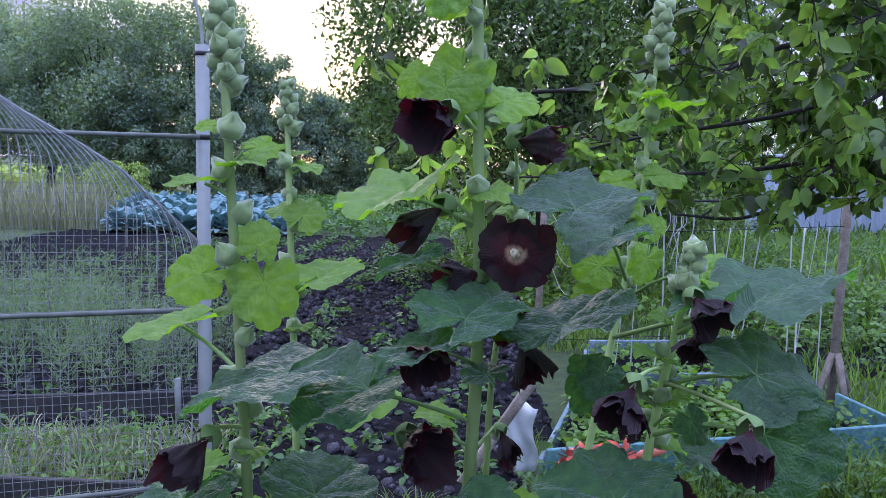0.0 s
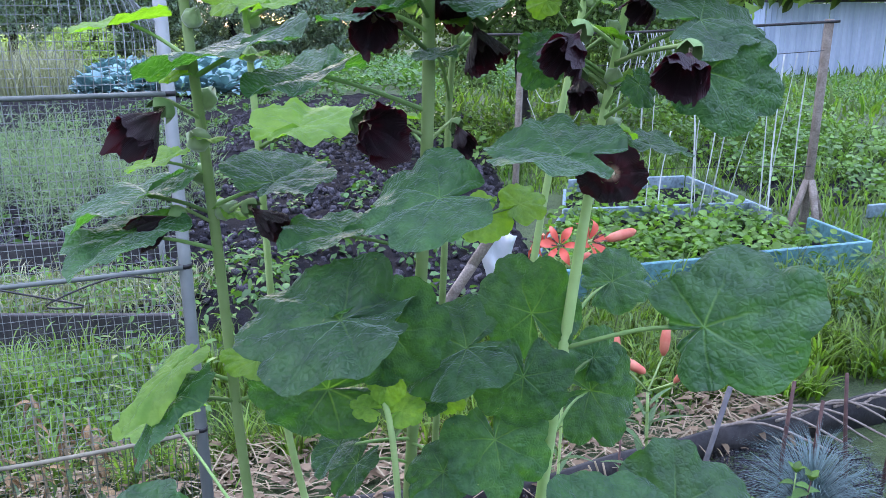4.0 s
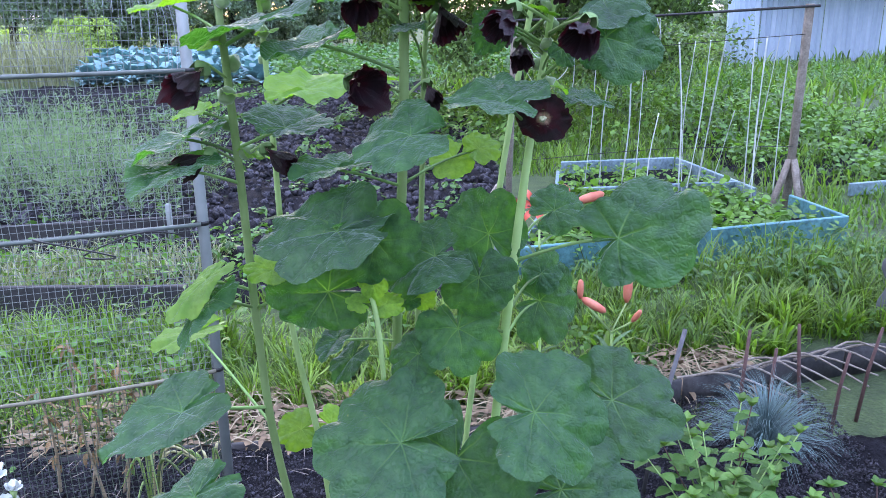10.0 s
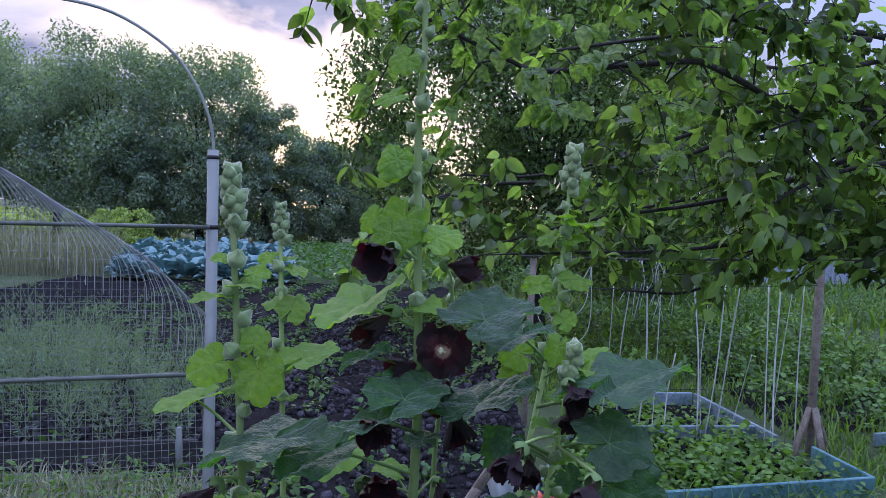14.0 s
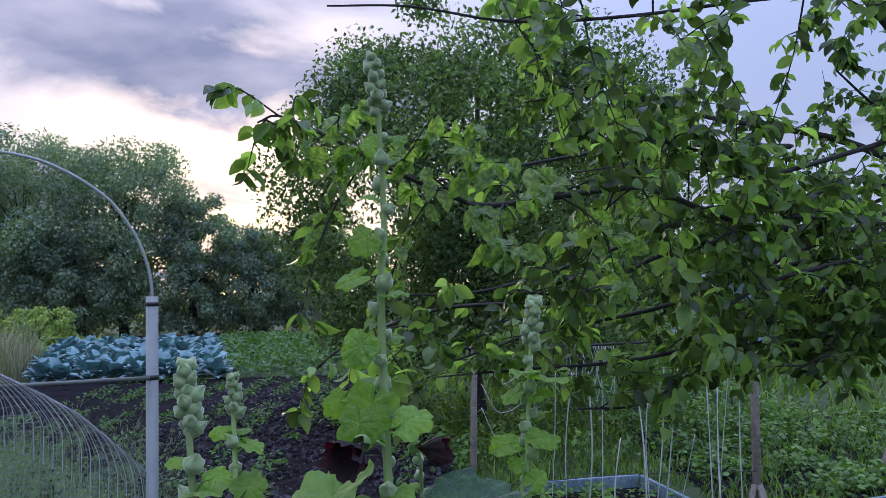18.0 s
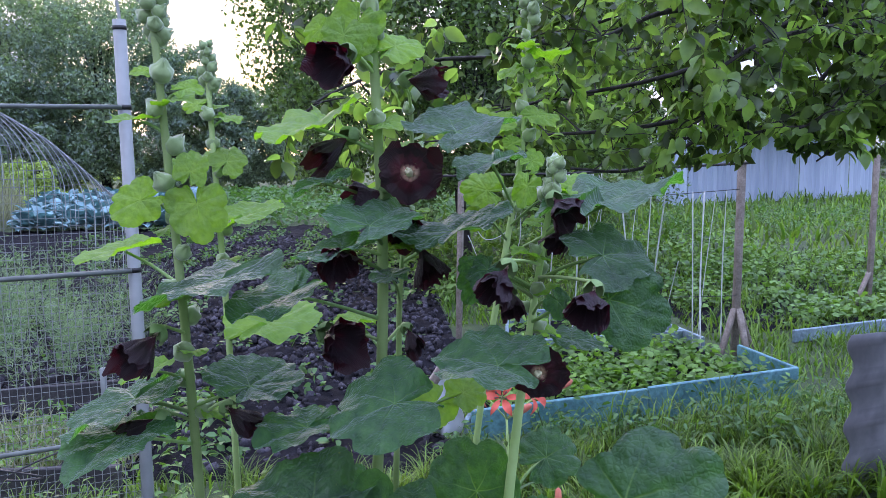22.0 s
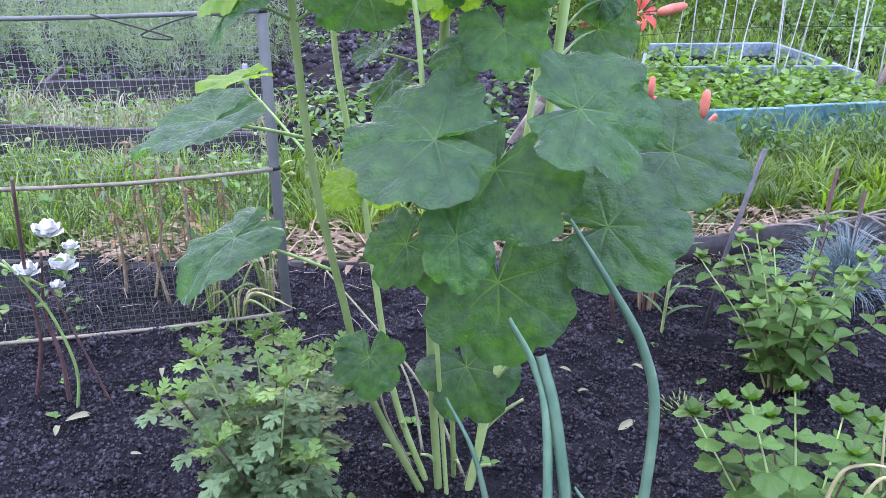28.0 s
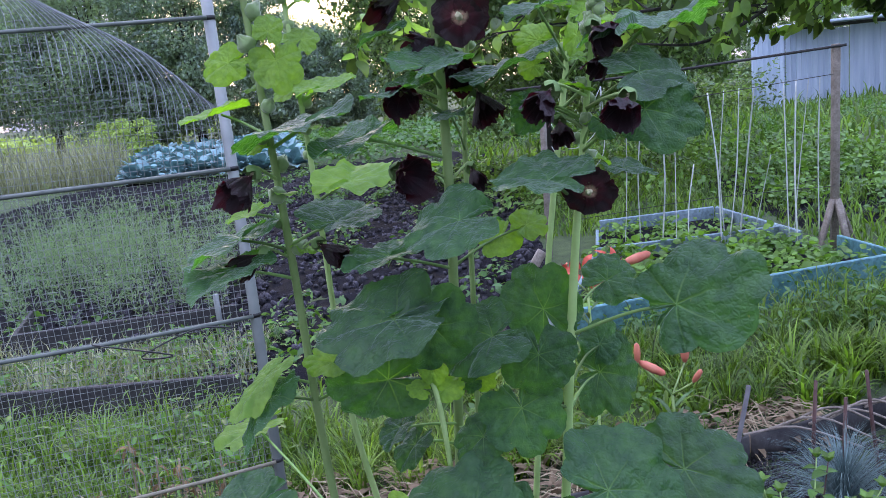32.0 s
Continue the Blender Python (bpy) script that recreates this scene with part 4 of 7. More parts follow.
def round_tree(at, height, spread, label, mat, clumps_n=90, per=330, size=0.15, seed=1, trunk=0.2, low=0.12, name="tree", puff=1.0):
    """A crown built of leafy clumps on an uneven dome, each clump a loose ball; darker gaps stay between them."""
    r = np.random.default_rng(seed)
    t = thing(name, at, label, "tree" if name == "tree" else "shrub")
    V, F = [], []
    mid = Vector((0, 0, height * 0.45))
    tube(spline([(0, 0, -0.1), (r.normal() * 0.12, 0, height * 0.22), mid, (0, 0, height * 0.85)], 4), [trunk, trunk * 0.8, trunk * 0.5, 0.03], 8, (V, F))
    cs, rs = [], []
    for k in range(clumps_n):
        a = k * 2.39996 + r.uniform(-0.3, 0.3)
        u = (k + 0.5) / clumps_n
        z = low + (0.97 - low) * u
        w = math.sin(math.pi * min(max(0.10 + 0.80 * (u ** 0.85), 0), 1)) ** 0.55
        inner = 1.0 if k % 3 else r.uniform(0.2, 0.7)
        rad = spread * w * inner * r.uniform(0.80, 1.0)
        c = np.array((math.cos(a) * rad, math.sin(a) * rad, z * height + 0.03 * height * r.normal()))
        cs.append(c)
        rs.append(spread * puff * r.uniform(0.11, 0.22))
        if k % 3 == 0:
            tube(spline([mid * 0.7, mid.lerp(Vector(c), 0.5) + Vector((0, 0, 0.1)), mid.lerp(Vector(c), 0.85)], 4), [trunk * 0.35, trunk * 0.14, 0.006], 5, (V, F))
    part("trunk", (V, F), M_bark, t)
    cs, rs = np.array(cs), np.array(rs)
    idx = np.repeat(np.arange(clumps_n), per)
    D0 = r.normal(size=(len(idx), 3))
    D0 /= np.linalg.norm(D0, axis=1, keepdims=True)
    P = cs[idx] + D0 * (rs[idx] * r.uniform(0, 1, len(idx)) ** 0.45)[:, None] * (1, 1, 0.8)
    keep = P[:, 2] > 0.05
    P, D0 = P[keep], D0[keep]
    n = len(P)
    N = D0 * 0.8 + r.normal(size=(n, 3)) * 0.5 + (0, 0, 0.6)
    D = r.normal(size=(n, 3)) + (0, 0, -0.4)
    part("crown", leaf_cloud(P, D, N, size * r.uniform(0.6, 1.35, n), size * r.uniform(0.4, 0.75, n), DIAMOND, FACED), mat, t)
    return t


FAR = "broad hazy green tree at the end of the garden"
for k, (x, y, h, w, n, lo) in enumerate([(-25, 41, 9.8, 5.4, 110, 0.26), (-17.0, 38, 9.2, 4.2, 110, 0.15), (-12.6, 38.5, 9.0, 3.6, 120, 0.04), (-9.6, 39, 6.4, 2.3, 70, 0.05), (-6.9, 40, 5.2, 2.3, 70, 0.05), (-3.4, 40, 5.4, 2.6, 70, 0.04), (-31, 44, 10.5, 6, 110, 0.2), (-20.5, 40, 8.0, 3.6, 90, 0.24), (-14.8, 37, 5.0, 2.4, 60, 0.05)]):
    round_tree((x, y, 0), h, w, FAR if h > 7 else "lower dark tree among the far trees", M_far_haze, n, 330, 0.17, 20 + k, 0.24, lo, puff=1.5)
round_tree((1.35, 11.5, 0), 5.7, 2.9, "old fruit tree with fine green leaves behind the field", M_mid, 190, 480, 0.080, 40, 0.09, 0.23, puff=1.15)
round_tree((4.0, 17.5, 0), 5.0, 2.0, "leafy fruit tree behind the beds", M_mid, 130, 150, 0.12, 41, 0.10, 0.06)
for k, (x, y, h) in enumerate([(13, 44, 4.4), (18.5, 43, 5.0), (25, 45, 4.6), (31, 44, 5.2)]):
    round_tree((x, y, 0), h, 3.4, "low round tree far behind the shed", M_far_haze, 70, 220, 0.19, 60 + k, 0.18, 0.05)
round_tree((-13.3, 31, 0), 1.5, 1.3, "rounded light green shrub before the far trees", M_meadow, 40, 160, 0.12, 71, 0.04, 0.10, "shrub")

# ---- beyond the grass path: scaled about the camera eye to fit its view ----
CAM_EYE = np.array((0.1, -0.19, 1.53))


# larger and lower beyond, easing in over the grass path
def view_scale(y):
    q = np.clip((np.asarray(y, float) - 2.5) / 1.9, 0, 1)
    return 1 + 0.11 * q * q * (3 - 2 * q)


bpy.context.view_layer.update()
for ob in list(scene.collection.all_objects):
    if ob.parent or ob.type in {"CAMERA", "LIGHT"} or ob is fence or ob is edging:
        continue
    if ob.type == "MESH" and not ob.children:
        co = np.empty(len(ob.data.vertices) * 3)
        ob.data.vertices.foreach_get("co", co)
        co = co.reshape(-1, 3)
        co = CAM_EYE + (co - CAM_EYE) * view_scale(co[:, 1])[:, None]
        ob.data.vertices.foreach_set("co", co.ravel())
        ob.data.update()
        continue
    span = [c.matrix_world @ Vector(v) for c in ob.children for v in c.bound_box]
    k = float(view_scale(sum(v.y for v in span) / max(1, len(span))))
    ob.matrix_basis = Matrix.Translation(CAM_EYE) @ Matrix.Scale(k, 4) @ Matrix.Translation(-CAM_EYE) @ ob.matrix_basis

# ---- apple tree: limbs reach in from a trunk beside the path ----
apple = thing("apple_tree", (3.3, 3.9, 0), "old apple tree with long limbs and many hanging green leaves", "tree")
O = Vector((3.3, 3.9, 0))
ap = random.Random(3)
part("trunk", tube(spline([(0, 0, -0.1), (0.02, 0, 0.8), (-0.05, -0.03, 1.6), (-0.1, 0, 2.2), (0.1, 0.1, 3.2)], 5), [0.15, 0.12, 0.1, 0.06], 12), M_bark, apple)
BOUGHS = []


def limb(pts, r0, r1):
    pts = [Vector(p) - O + Vector((0, ap.gauss(0, 0.02), ap.gauss(0, 0.018))) for p in pts]
    line = spline(pts, 6)
    part("limb", tube(line, [r0 * 0.95, (r0 + r1) * 0.42, r1 * 0.85], 8), M_bark, apple)
    BOUGHS.append((line, r1))


limb([(3.2, 3.87, 2.1), (2.41, 3.3, 2.24), (1.88, 3.0, 2.2), (1.378, 2.72, 2.21), (0.85, 2.15, 2.25), (0.68, 1.95, 2.255), (0.325, 1.86, 2.22), (0.205, 1.8, 2.225), (0.03, 1.8, 2.323), (-0.09, 1.8, 2.365), (-0.208, 1.78, 2.42), (-0.26, 1.76, 2.42)], 0.015, 0.003)
limb([(1.6, 2.85, 2.2), (1.2, 2.65, 2.15), (0.947, 2.5, 2.12), (0.666, 2.35, 2.014), (0.366, 2.3, 1.956)], 0.016, 0.004)
limb([(1.9, 3.05, 2.2), (1.60, 3.1, 2.1), (1.50, 2.95, 1.85), (1.2, 2.72, 1.70), (0.9, 2.55, 1.60), (0.64, 2.4, 1.60)], 0.016, 0.004)
limb([(3.2, 3.88, 2.4), (2.226, 3.0, 2.60), (1.963, 2.9, 2.56), (1.40, 2.6, 2.42), (1.1, 2.3, 2.40), (0.8, 2.1, 2.46)], 0.018, 0.004)
limb([(3.3, 3.9, 2.7), (2.4, 2.9, 2.86), (1.75, 2.35, 2.97), (1.2, 2.15, 2.84), (0.735, 1.95, 2.78), (0.4, 1.95, 2.70), (0.117, 1.9, 2.72), (-0.1, 1.88, 2.69)], 0.010, 0.003)
limb([(2.2, 2.8, 2.9), (1.6, 2.1, 3.05), (1.0, 1.75, 3.0), (0.5, 1.6, 2.9)], 0.018, 0.004)
limb([(3.2, 3.85, 2.2), (2.5, 2.9, 2.2), (2.1, 2.6, 2.0), (1.7, 2.5, 1.8), (1.35, 2.35, 1.72)], 0.014, 0.004)
limb([(2.6, 3.2, 2.2), (2.3, 3.0, 1.95), (1.9, 2.9, 1.72), (1.6, 2.7, 1.6)], 0.016, 0.004)
limb([(3.2, 3.9, 2.4), (2.7, 4.3, 2.8), (2.0, 4.5, 3.0), (1.3, 4.4, 3.1), (0.8, 4.2, 3.0)], 0.03, 0.005)
limb([(3.2, 3.95, 2.3), (2.6, 4.4, 2.4), (1.8, 4.6, 2.4), (1.2, 4.5, 2.2)], 0.03, 0.005)
limb([(2.6, 3.4, 2.9), (2.2, 3.3, 3.3), (1.7, 3.0, 3.5), (1.2, 2.8, 3.5)], 0.02, 0.004)
limb([(3.3, 3.9, 2.9), (2.9, 3.1, 3.3), (2.5, 2.5, 3.5)], 0.03, 0.006)
limb([(1.9, 3.05, 2.22), (1.7, 3.4, 2.45), (1.3, 3.6, 2.55), (0.9, 3.5, 2.5)], 0.016, 0.004)

limb([(3.1, 3.8, 2.2), (2.5, 3.3, 2.1), (2.1, 3.0, 1.92), (1.8, 2.9, 1.70), (1.6, 2.85, 1.62)], 0.018, 0.004)
limb([(2.4, 3.3, 2.2), (2.0, 3.2, 2.02), (1.7, 3.1, 1.78), (1.45, 3.0, 1.66)], 0.014, 0.004)
limb([(2.2, 3.2, 2.24), (1.8, 3.4, 2.1), (1.4, 3.3, 1.95), (1.1, 3.2, 1.8)], 0.014, 0.004)
limb([(2.5, 3.3, 2.3), (2.1, 3.1, 2.4), (1.7, 2.9, 2.35), (1.35, 2.9, 2.25)], 0.014, 0.004)
limb([(2.9, 3.6, 2.2), (2.6, 3.0, 2.0), (2.3, 2.7, 1.8), (2.05, 2.6, 1.6)], 0.016, 0.004)
limb([(3.0, 3.7, 2.4), (2.5, 3.2, 2.55), (2.1, 3.0, 2.75), (1.7, 2.7, 2.75)], 0.016, 0.004)

limb([(3.0, 3.7, 2.15), (2.5, 3.4, 2.08), (2.1, 3.05, 1.98), (1.75, 2.8, 1.88)], 0.012, 0.004)
limb([(3.0, 3.6, 2.0), (2.5, 3.1, 1.95), (2.15, 2.8, 1.85), (1.85, 2.6, 1.78)], 0.012, 0.004)
limb([(3.0, 3.8, 1.95), (2.6, 3.6, 1.9), (2.3, 3.5, 1.82), (2.0, 3.4, 1.78)], 0.012, 0.004)
limb([(3.0, 3.4, 2.3), (2.5, 2.7, 2.25), (2.1, 2.4, 2.1), (1.7, 2.2, 2.05)], 0.012, 0.004)
limb([(2.4, 3.2, 1.98), (1.8, 2.9, 1.80), (1.4, 2.7, 1.72), (1.05, 2.55, 1.66)], 0.012, 0.004)
limb([(2.5, 3.3, 1.98), (2.0, 3.2, 1.84), (1.6, 3.2, 1.76), (1.2, 3.1, 1.68)], 0.012, 0.004)
limb([(2.9, 3.6, 2.05), (2.4, 3.5, 1.9), (2.1, 3.4, 1.82), (1.8, 3.4, 1.76)], 0.012, 0.004)
limb([(2.9, 3.4, 2.3), (2.4, 3.0, 2.05), (1.95, 2.75, 1.95), (1.6, 2.6, 1.98)], 0.012, 0.004)
limb([(2.9, 3.6, 2.6), (2.3, 3.5, 2.35), (1.8, 3.5, 2.2), (1.3, 3.4, 2.1), (0.9, 3.3, 2.05)], 0.012, 0.004)
limb([(2.4, 3.2, 2.15), (1.7, 2.6, 2.05), (1.25, 2.35, 2.0), (1.0, 2.25, 1.86), (0.98, 2.2, 1.72)], 0.012, 0.004)
limb([(2.4, 3.2, 2.2), (1.75, 2.7, 2.2), (1.3, 2.45, 2.2), (1.05, 2.35, 2.12)], 0.012, 0.004)

limb([(1.9, 3.0, 2.3), (1.3, 2.9, 2.25), (0.8, 2.8, 2.1), (0.4, 2.75, 2.0), (0.1, 2.7, 1.95)], 0.012, 0.004)
limb([(1.7, 2.9, 2.1), (1.1, 2.8, 1.95), (0.6, 2.75, 1.85), (0.25, 2.7, 1.75)], 0.012, 0.004)
limb([(1.6, 2.8, 2.5), (1.0, 2.7, 2.5), (0.5, 2.6, 2.42), (0.15, 2.6, 2.35)], 0.012, 0.004)
limb([(1.3, 2.7, 1.8), (0.9, 2.6, 1.72), (0.5, 2.6, 1.68), (0.2, 2.6, 1.72)], 0.010, 0.003)
limb([(1.9, 3.1, 2.1), (1.4, 3.2, 2.0), (0.9, 3.3, 1.9), (0.5, 3.3, 1.85)], 0.012, 0.004)
limb([(0.6, 2.4, 1.98), (0.2, 2.35, 1.92), (-0.08, 2.3, 1.84), (-0.18, 2.3, 1.74)], 0.008, 0.003)

V, F = [], []
LP, LD, LN, LL = [], [], [], []


def leafy(p, d, spreading):
    """One hanging leaf at p on a twig that runs along d."""
    w = p + O
    if w.z < 1.53 + 0.06 * ap.random() + (0.08 if w.x > 1.5 else 0):
        return
    a = ap.uniform(0, 6.283)
    LP.append(p + Vector((ap.gauss(0, 0.006), ap.gauss(0, 0.006), ap.gauss(0, 0.006))))
    LD.append((math.cos(a) * spreading + d.x * 0.7, math.sin(a) * spreading + d.y * 0.7, ap.gauss(-0.75, 0.55)))
    LN.append((ap.gauss(0, 0.7), ap.gauss(0, 0.7), ap.uniform(0.3, 1.0)))
    LL.append(ap.uniform(0.036, 0.072))


for n, (line, r1) in enumerate(BOUGHS):
    k = len(line)
    length = sum((b - a).length for a, b in zip(line, line[1:]))
    few = n in (5, 10)
    for _ in range(int(length * (10 if few else 15.5))):
        q = ap.uniform(0.14, 1.0) ** 0.8
        if n == 0 and q > 0.72 and ap.random() < 0.55:
            continue
        i = min(int(q * (k - 1)), k - 2)
        if noise.noise((line[i].x * 2.2, line[i].y * 2.2, line[i].z * 2.6)) < -0.17:
            continue
        if line[i].x + O.x < 1.2 and ap.random() < 0.25:
            continue
        p = line[i].lerp(line[i + 1], ap.random())
        ax = (line[i + 1] - line[i]).normalized()
        d = Vector((ap.gauss(0, 1), ap.gauss(0, 1), ap.gauss(0.05, 0.9)))
        d = (d - ax * d.dot(ax) * 0.3).normalized()
        tl = ap.uniform(0.08, 0.50) * (1.15 - 0.6 * q)
        e = p + d * tl - Vector((0, 0, tl * 0.25))
        if (e + O).z < 1.56 + (0.08 if e.x + O.x > 1.5 else 0):
            continue
        tw = spline([p, p.lerp(e, 0.5) + Vector((ap.gauss(0, 0.015), ap.gauss(0, 0.015), 0.03)), e], 5)
        tube(tw, [0.0034, 0.0013], 4, (V, F), False)
        for j, t in enumerate(tw[2:]):
            for _ in range(ap.choice((1, 1, 2))):
                leafy(t, d, 1.0)
            if j % 3 == 1 and tl > 0.2:
                d2 = (d + Vector((ap.gauss(0, 0.9), ap.gauss(0, 0.9), ap.gauss(-0.1, 0.6)))).normalized()
                e2 = t + d2 * ap.uniform(0.05, 0.16)
                tube([t, t.lerp(e2, 0.5) + Vector((0, 0, 0.008)), e2], [0.002, 0.001], 4, (V, F), False)
                for _ in range(4):
                    leafy(t.lerp(e2, ap.uniform(0.4, 1)), d2, 0.9)
        for _ in range(3):
            leafy(e, d, 0.8)
# the crown goes on above, mostly unseen: added to shade the limbs below
for k in range(900):
    c = Vector((ap.gauss(0.0, 0.85), ap.gauss(0.1, 0.8), ap.gauss(0.45, 0.42)))
    if c.z < 0 and c.x < -1.2:
        continue
    for _ in range(8):
        w = Vector((0.2, 0.3, 4.45)) + c + Vector((ap.gauss(0, 0.09), ap.gauss(0, 0.09), ap.gauss(0, 0.07)))
        LP.append(w)
        LD.append((ap.gauss(0, 1), ap.gauss(0, 1), ap.gauss(-0.5, 0.5)))
        LN.append((ap.gauss(0, 0.6), ap.gauss(0, 0.6), 1.0))
        LL.append(ap.uniform(0.05, 0.09))
for k in range(9):
    a = k * 0.7
    limb([O + Vector((0.05, 0.05, 2.9)), O + Vector((0.5 * math.cos(a), 0.5 * math.sin(a), 3.5)), O + Vector((1.1 * math.cos(a) - 0.2, 1.1 * math.sin(a), 4.1))], 0.03, 0.006)
part("twig_mass", (V, F), M_bark, apple)["kind"] = "stuff"
LP, LD, LN, LL = map(np.array, (LP, LD, LN, LL))
near = np.argsort(np.linalg.norm(LP + np.array(O) - np.array((0.3, 1.2, 2.2)), axis=1))
one, rest = near[:260], near[260:]
part("leaf_mass", leaf_cloud(LP[rest], LD[rest], LN[rest], LL[rest], LL[rest] * 0.58, OVATE, FACEO), M_apple, apple)["kind"] = "stuff"
LEAF_ONE = leaf_cloud([(0, 0, 0)], [(1, 0, 0)], [(0, 0, 1)], 1.0, 0.58, OVATE, FACEO)
for i in one:
    x = Vector(LD[i]).normalized()
    y = Vector(LN[i]).cross(x).normalized()
    m = Matrix((x, y, x.cross(y))).transposed().to_4x4()
    m.translation = Vector(LP[i])
    ob = part("leaf", LEAF_ONE, M_apple, apple)
    ob.matrix_basis = m @ Matrix.Scale(LL[i], 4)

# ---- hollyhocks ----
def veined(name, dark, light, vein, see, glow, tint, shine):
    """A palmate leaf skin: pale ribs that fan out from the leaf stalk, puckered between."""
    m, nt, b = material(name)
    uv = nt.nodes.new("ShaderNodeUVMap")
    uv.uv_map = "leaf"
    s = nt.nodes.new("ShaderNodeSeparateXYZ")
    link(nt, uv.outputs[0], s.inputs[0])

    def mth(op, a, b2=None, c=None):
        n = nt.nodes.new("ShaderNodeMath")
        n.operation = op
        for i, v in enumerate((a, b2, c)):
            if v is None:
                continue
            if isinstance(v, (int, float)):
                n.inputs[i].default_value = v
            else:
                link(nt, v, n.inputs[i])
        return n.outputs[0]

    ang = mth("ARCTAN2", s.outputs[1], s.outputs[0])
    rad = mth("SQRT", mth("ADD", mth("MULTIPLY", s.outputs[0], s.outputs[0]), mth("MULTIPLY", s.outputs[1], s.outputs[1])))
    nz = nt.nodes.new("ShaderNodeTexNoise")
    nz.inputs["Scale"].default_value = 3.0
    link(nt, uv.outputs[0], nz.inputs["Vector"])
    bent = mth("ADD", ang, mth("MULTIPLY", mth("SUBTRACT", nz.outputs["Fac"], 0.5), 0.35))
    off = mth("PINGPONG", bent, radians(26))
    side = mth("MULTIPLY", off, rad)
    rib = nt.nodes.new("ShaderNodeMapRange")
    link(nt, side, rib.inputs["Value"])
    rib.inputs["From Min"].default_value, rib.inputs["From Max"].default_value = 0.003, 0.016
    rib.inputs["To Min"].default_value, rib.inputs["To Max"].default_value = 1, 0
    puck0 = nt.nodes.new("ShaderNodeTexNoise")
    puck0.inputs["Scale"].default_value = 4.5
    link(nt, uv.outputs[0], puck0.inputs["Vector"])
    # side ribs leave the main ones slantwise
    slant = mth("PINGPONG", mth("ADD", mth("SUBTRACT", rad, mth("MULTIPLY", side, 0.9)), mth("MULTIPLY", puck0.outputs["Fac"], 0.22)), 0.085)
    rib2 = nt.nodes.new("ShaderNodeMapRange")
    link(nt, slant, rib2.inputs["Value"])
    rib2.inputs["From Min"].default_value, rib2.inputs["From Max"].default_value = 0.0, 0.04
    rib2.inputs["To Min"].default_value, rib2.inputs["To Max"].default_value = 1, 0
    net = nt.nodes.new("ShaderNodeTexVoronoi")
    net.feature = "DISTANCE_TO_EDGE"
    net.inputs["Scale"].default_value = 17
    link(nt, uv.outputs[0], net.inputs["Vector"])
    n, r = noise_ramp(nt, 4.0, [(0.32, dark), (0.68, light)], coords="UV")
    link(nt, uv.outputs[0], n.inputs["Vector"])
    oi = nt.nodes.new("ShaderNodeObjectInfo")
    hs = nt.nodes.new("ShaderNodeHueSaturation")
    v = nt.nodes.new("ShaderNodeMapRange")
    link(nt, oi.outputs["Random"], v.inputs["Value"])
    v.inputs["To Min"].default_value, v.inputs["To Max"].default_value = 0.82, 1.2
    link(nt, v.outputs[0], hs.inputs["Value"])
    link(nt, r.outputs["Color"], hs.inputs["Color"])
    col = mixed(nt, hs.outputs["Color"], vein, mth("MULTIPLY", rib.outputs[0], mth("MAXIMUM", mth("SUBTRACT", 0.36, mth("MULTIPLY", rad, 0.6)), 0.02)))
    spot, spr = noise_ramp(nt, 9, [(0.70, (0, 0, 0)), (0.76, (1, 1, 1))], detail=2)
    link(nt, uv.outputs[0], spot.inputs["Vector"])
    col = mixed(nt, col, (0.22, 0.26, 0.10), mth("MULTIPLY", spr.outputs["Color"], 0.35))
    link(nt, col, b.inputs["Base Color"])
    b.inputs["Roughness"].default_value = shine
    b.inputs["Specular IOR Level"].default_value = 0.48
    b.inputs["Sheen Weight"].default_value = 0.52 if see < 0.4 else 0.16
    b.inputs["Sheen Roughness"].default_value = 0.36
    b.inputs["Sheen Tint"].default_value = (0.88, 1.0, 0.97, 1)
    puck = nt.nodes.new("ShaderNodeTexNoise")
    puck.inputs["Scale"].default_value = 11
    puck.inputs["Detail"].default_value = 1.2
    link(nt, uv.outputs[0], puck.inputs["Vector"])
    cell = mth("ADD", mth("MULTIPLY", mth("MINIMUM", net.outputs["Distance"], 0.30), 1.1), mth("MULTIPLY", puck.outputs["Fac"], 0.4))
    h = mth("SUBTRACT", cell, mth("ADD", mth("MULTIPLY", rib.outputs[0], 0.35), mth("MULTIPLY", rib2.outputs[0], 0.18)))
    bump(nt, b, h, 0.44 if see < 0.4 else 0.22, 0.008)
    t = nt.nodes.new("ShaderNodeBsdfTranslucent")
    link(nt, mixed(nt, col, tuple(c * glow for c in tint), 1.0, "MULTIPLY"), t.inputs["Color"])
    mx = nt.nodes.new("ShaderNodeMixShader")
    mx.inputs[0].default_value = see
    link(nt, b.outputs[0], mx.inputs[1])
    link(nt, t.outputs[0], mx.inputs[2])
    link(nt, mx.outputs[0], nt.nodes["Material Output"].inputs["Surface"])
    return m


M_old = veined("hollyhock_leaf", (0.011, 0.049, 0.017), (0.034, 0.102, 0.033), (0.17, 0.31, 0.13), 0.34, 2.8, (1.7, 1.75, 0.25), 0.46)
# young leaves; a few backlit ones take it too, their glow put into the colour
M_young_backlit = veined("young_and_backlit_leaf", (0.12, 0.225, 0.035), (0.18, 0.305, 0.05), (0.27, 0.39, 0.11), 0.45, 1.6, (1.2, 1.45, 0.25), 0.55)
M_bud = plain("downy_bud", (0.16, 0.24, 0.09), (0.26, 0.36, 0.15), 60, 0.85, 0, 0.6, 0.002)
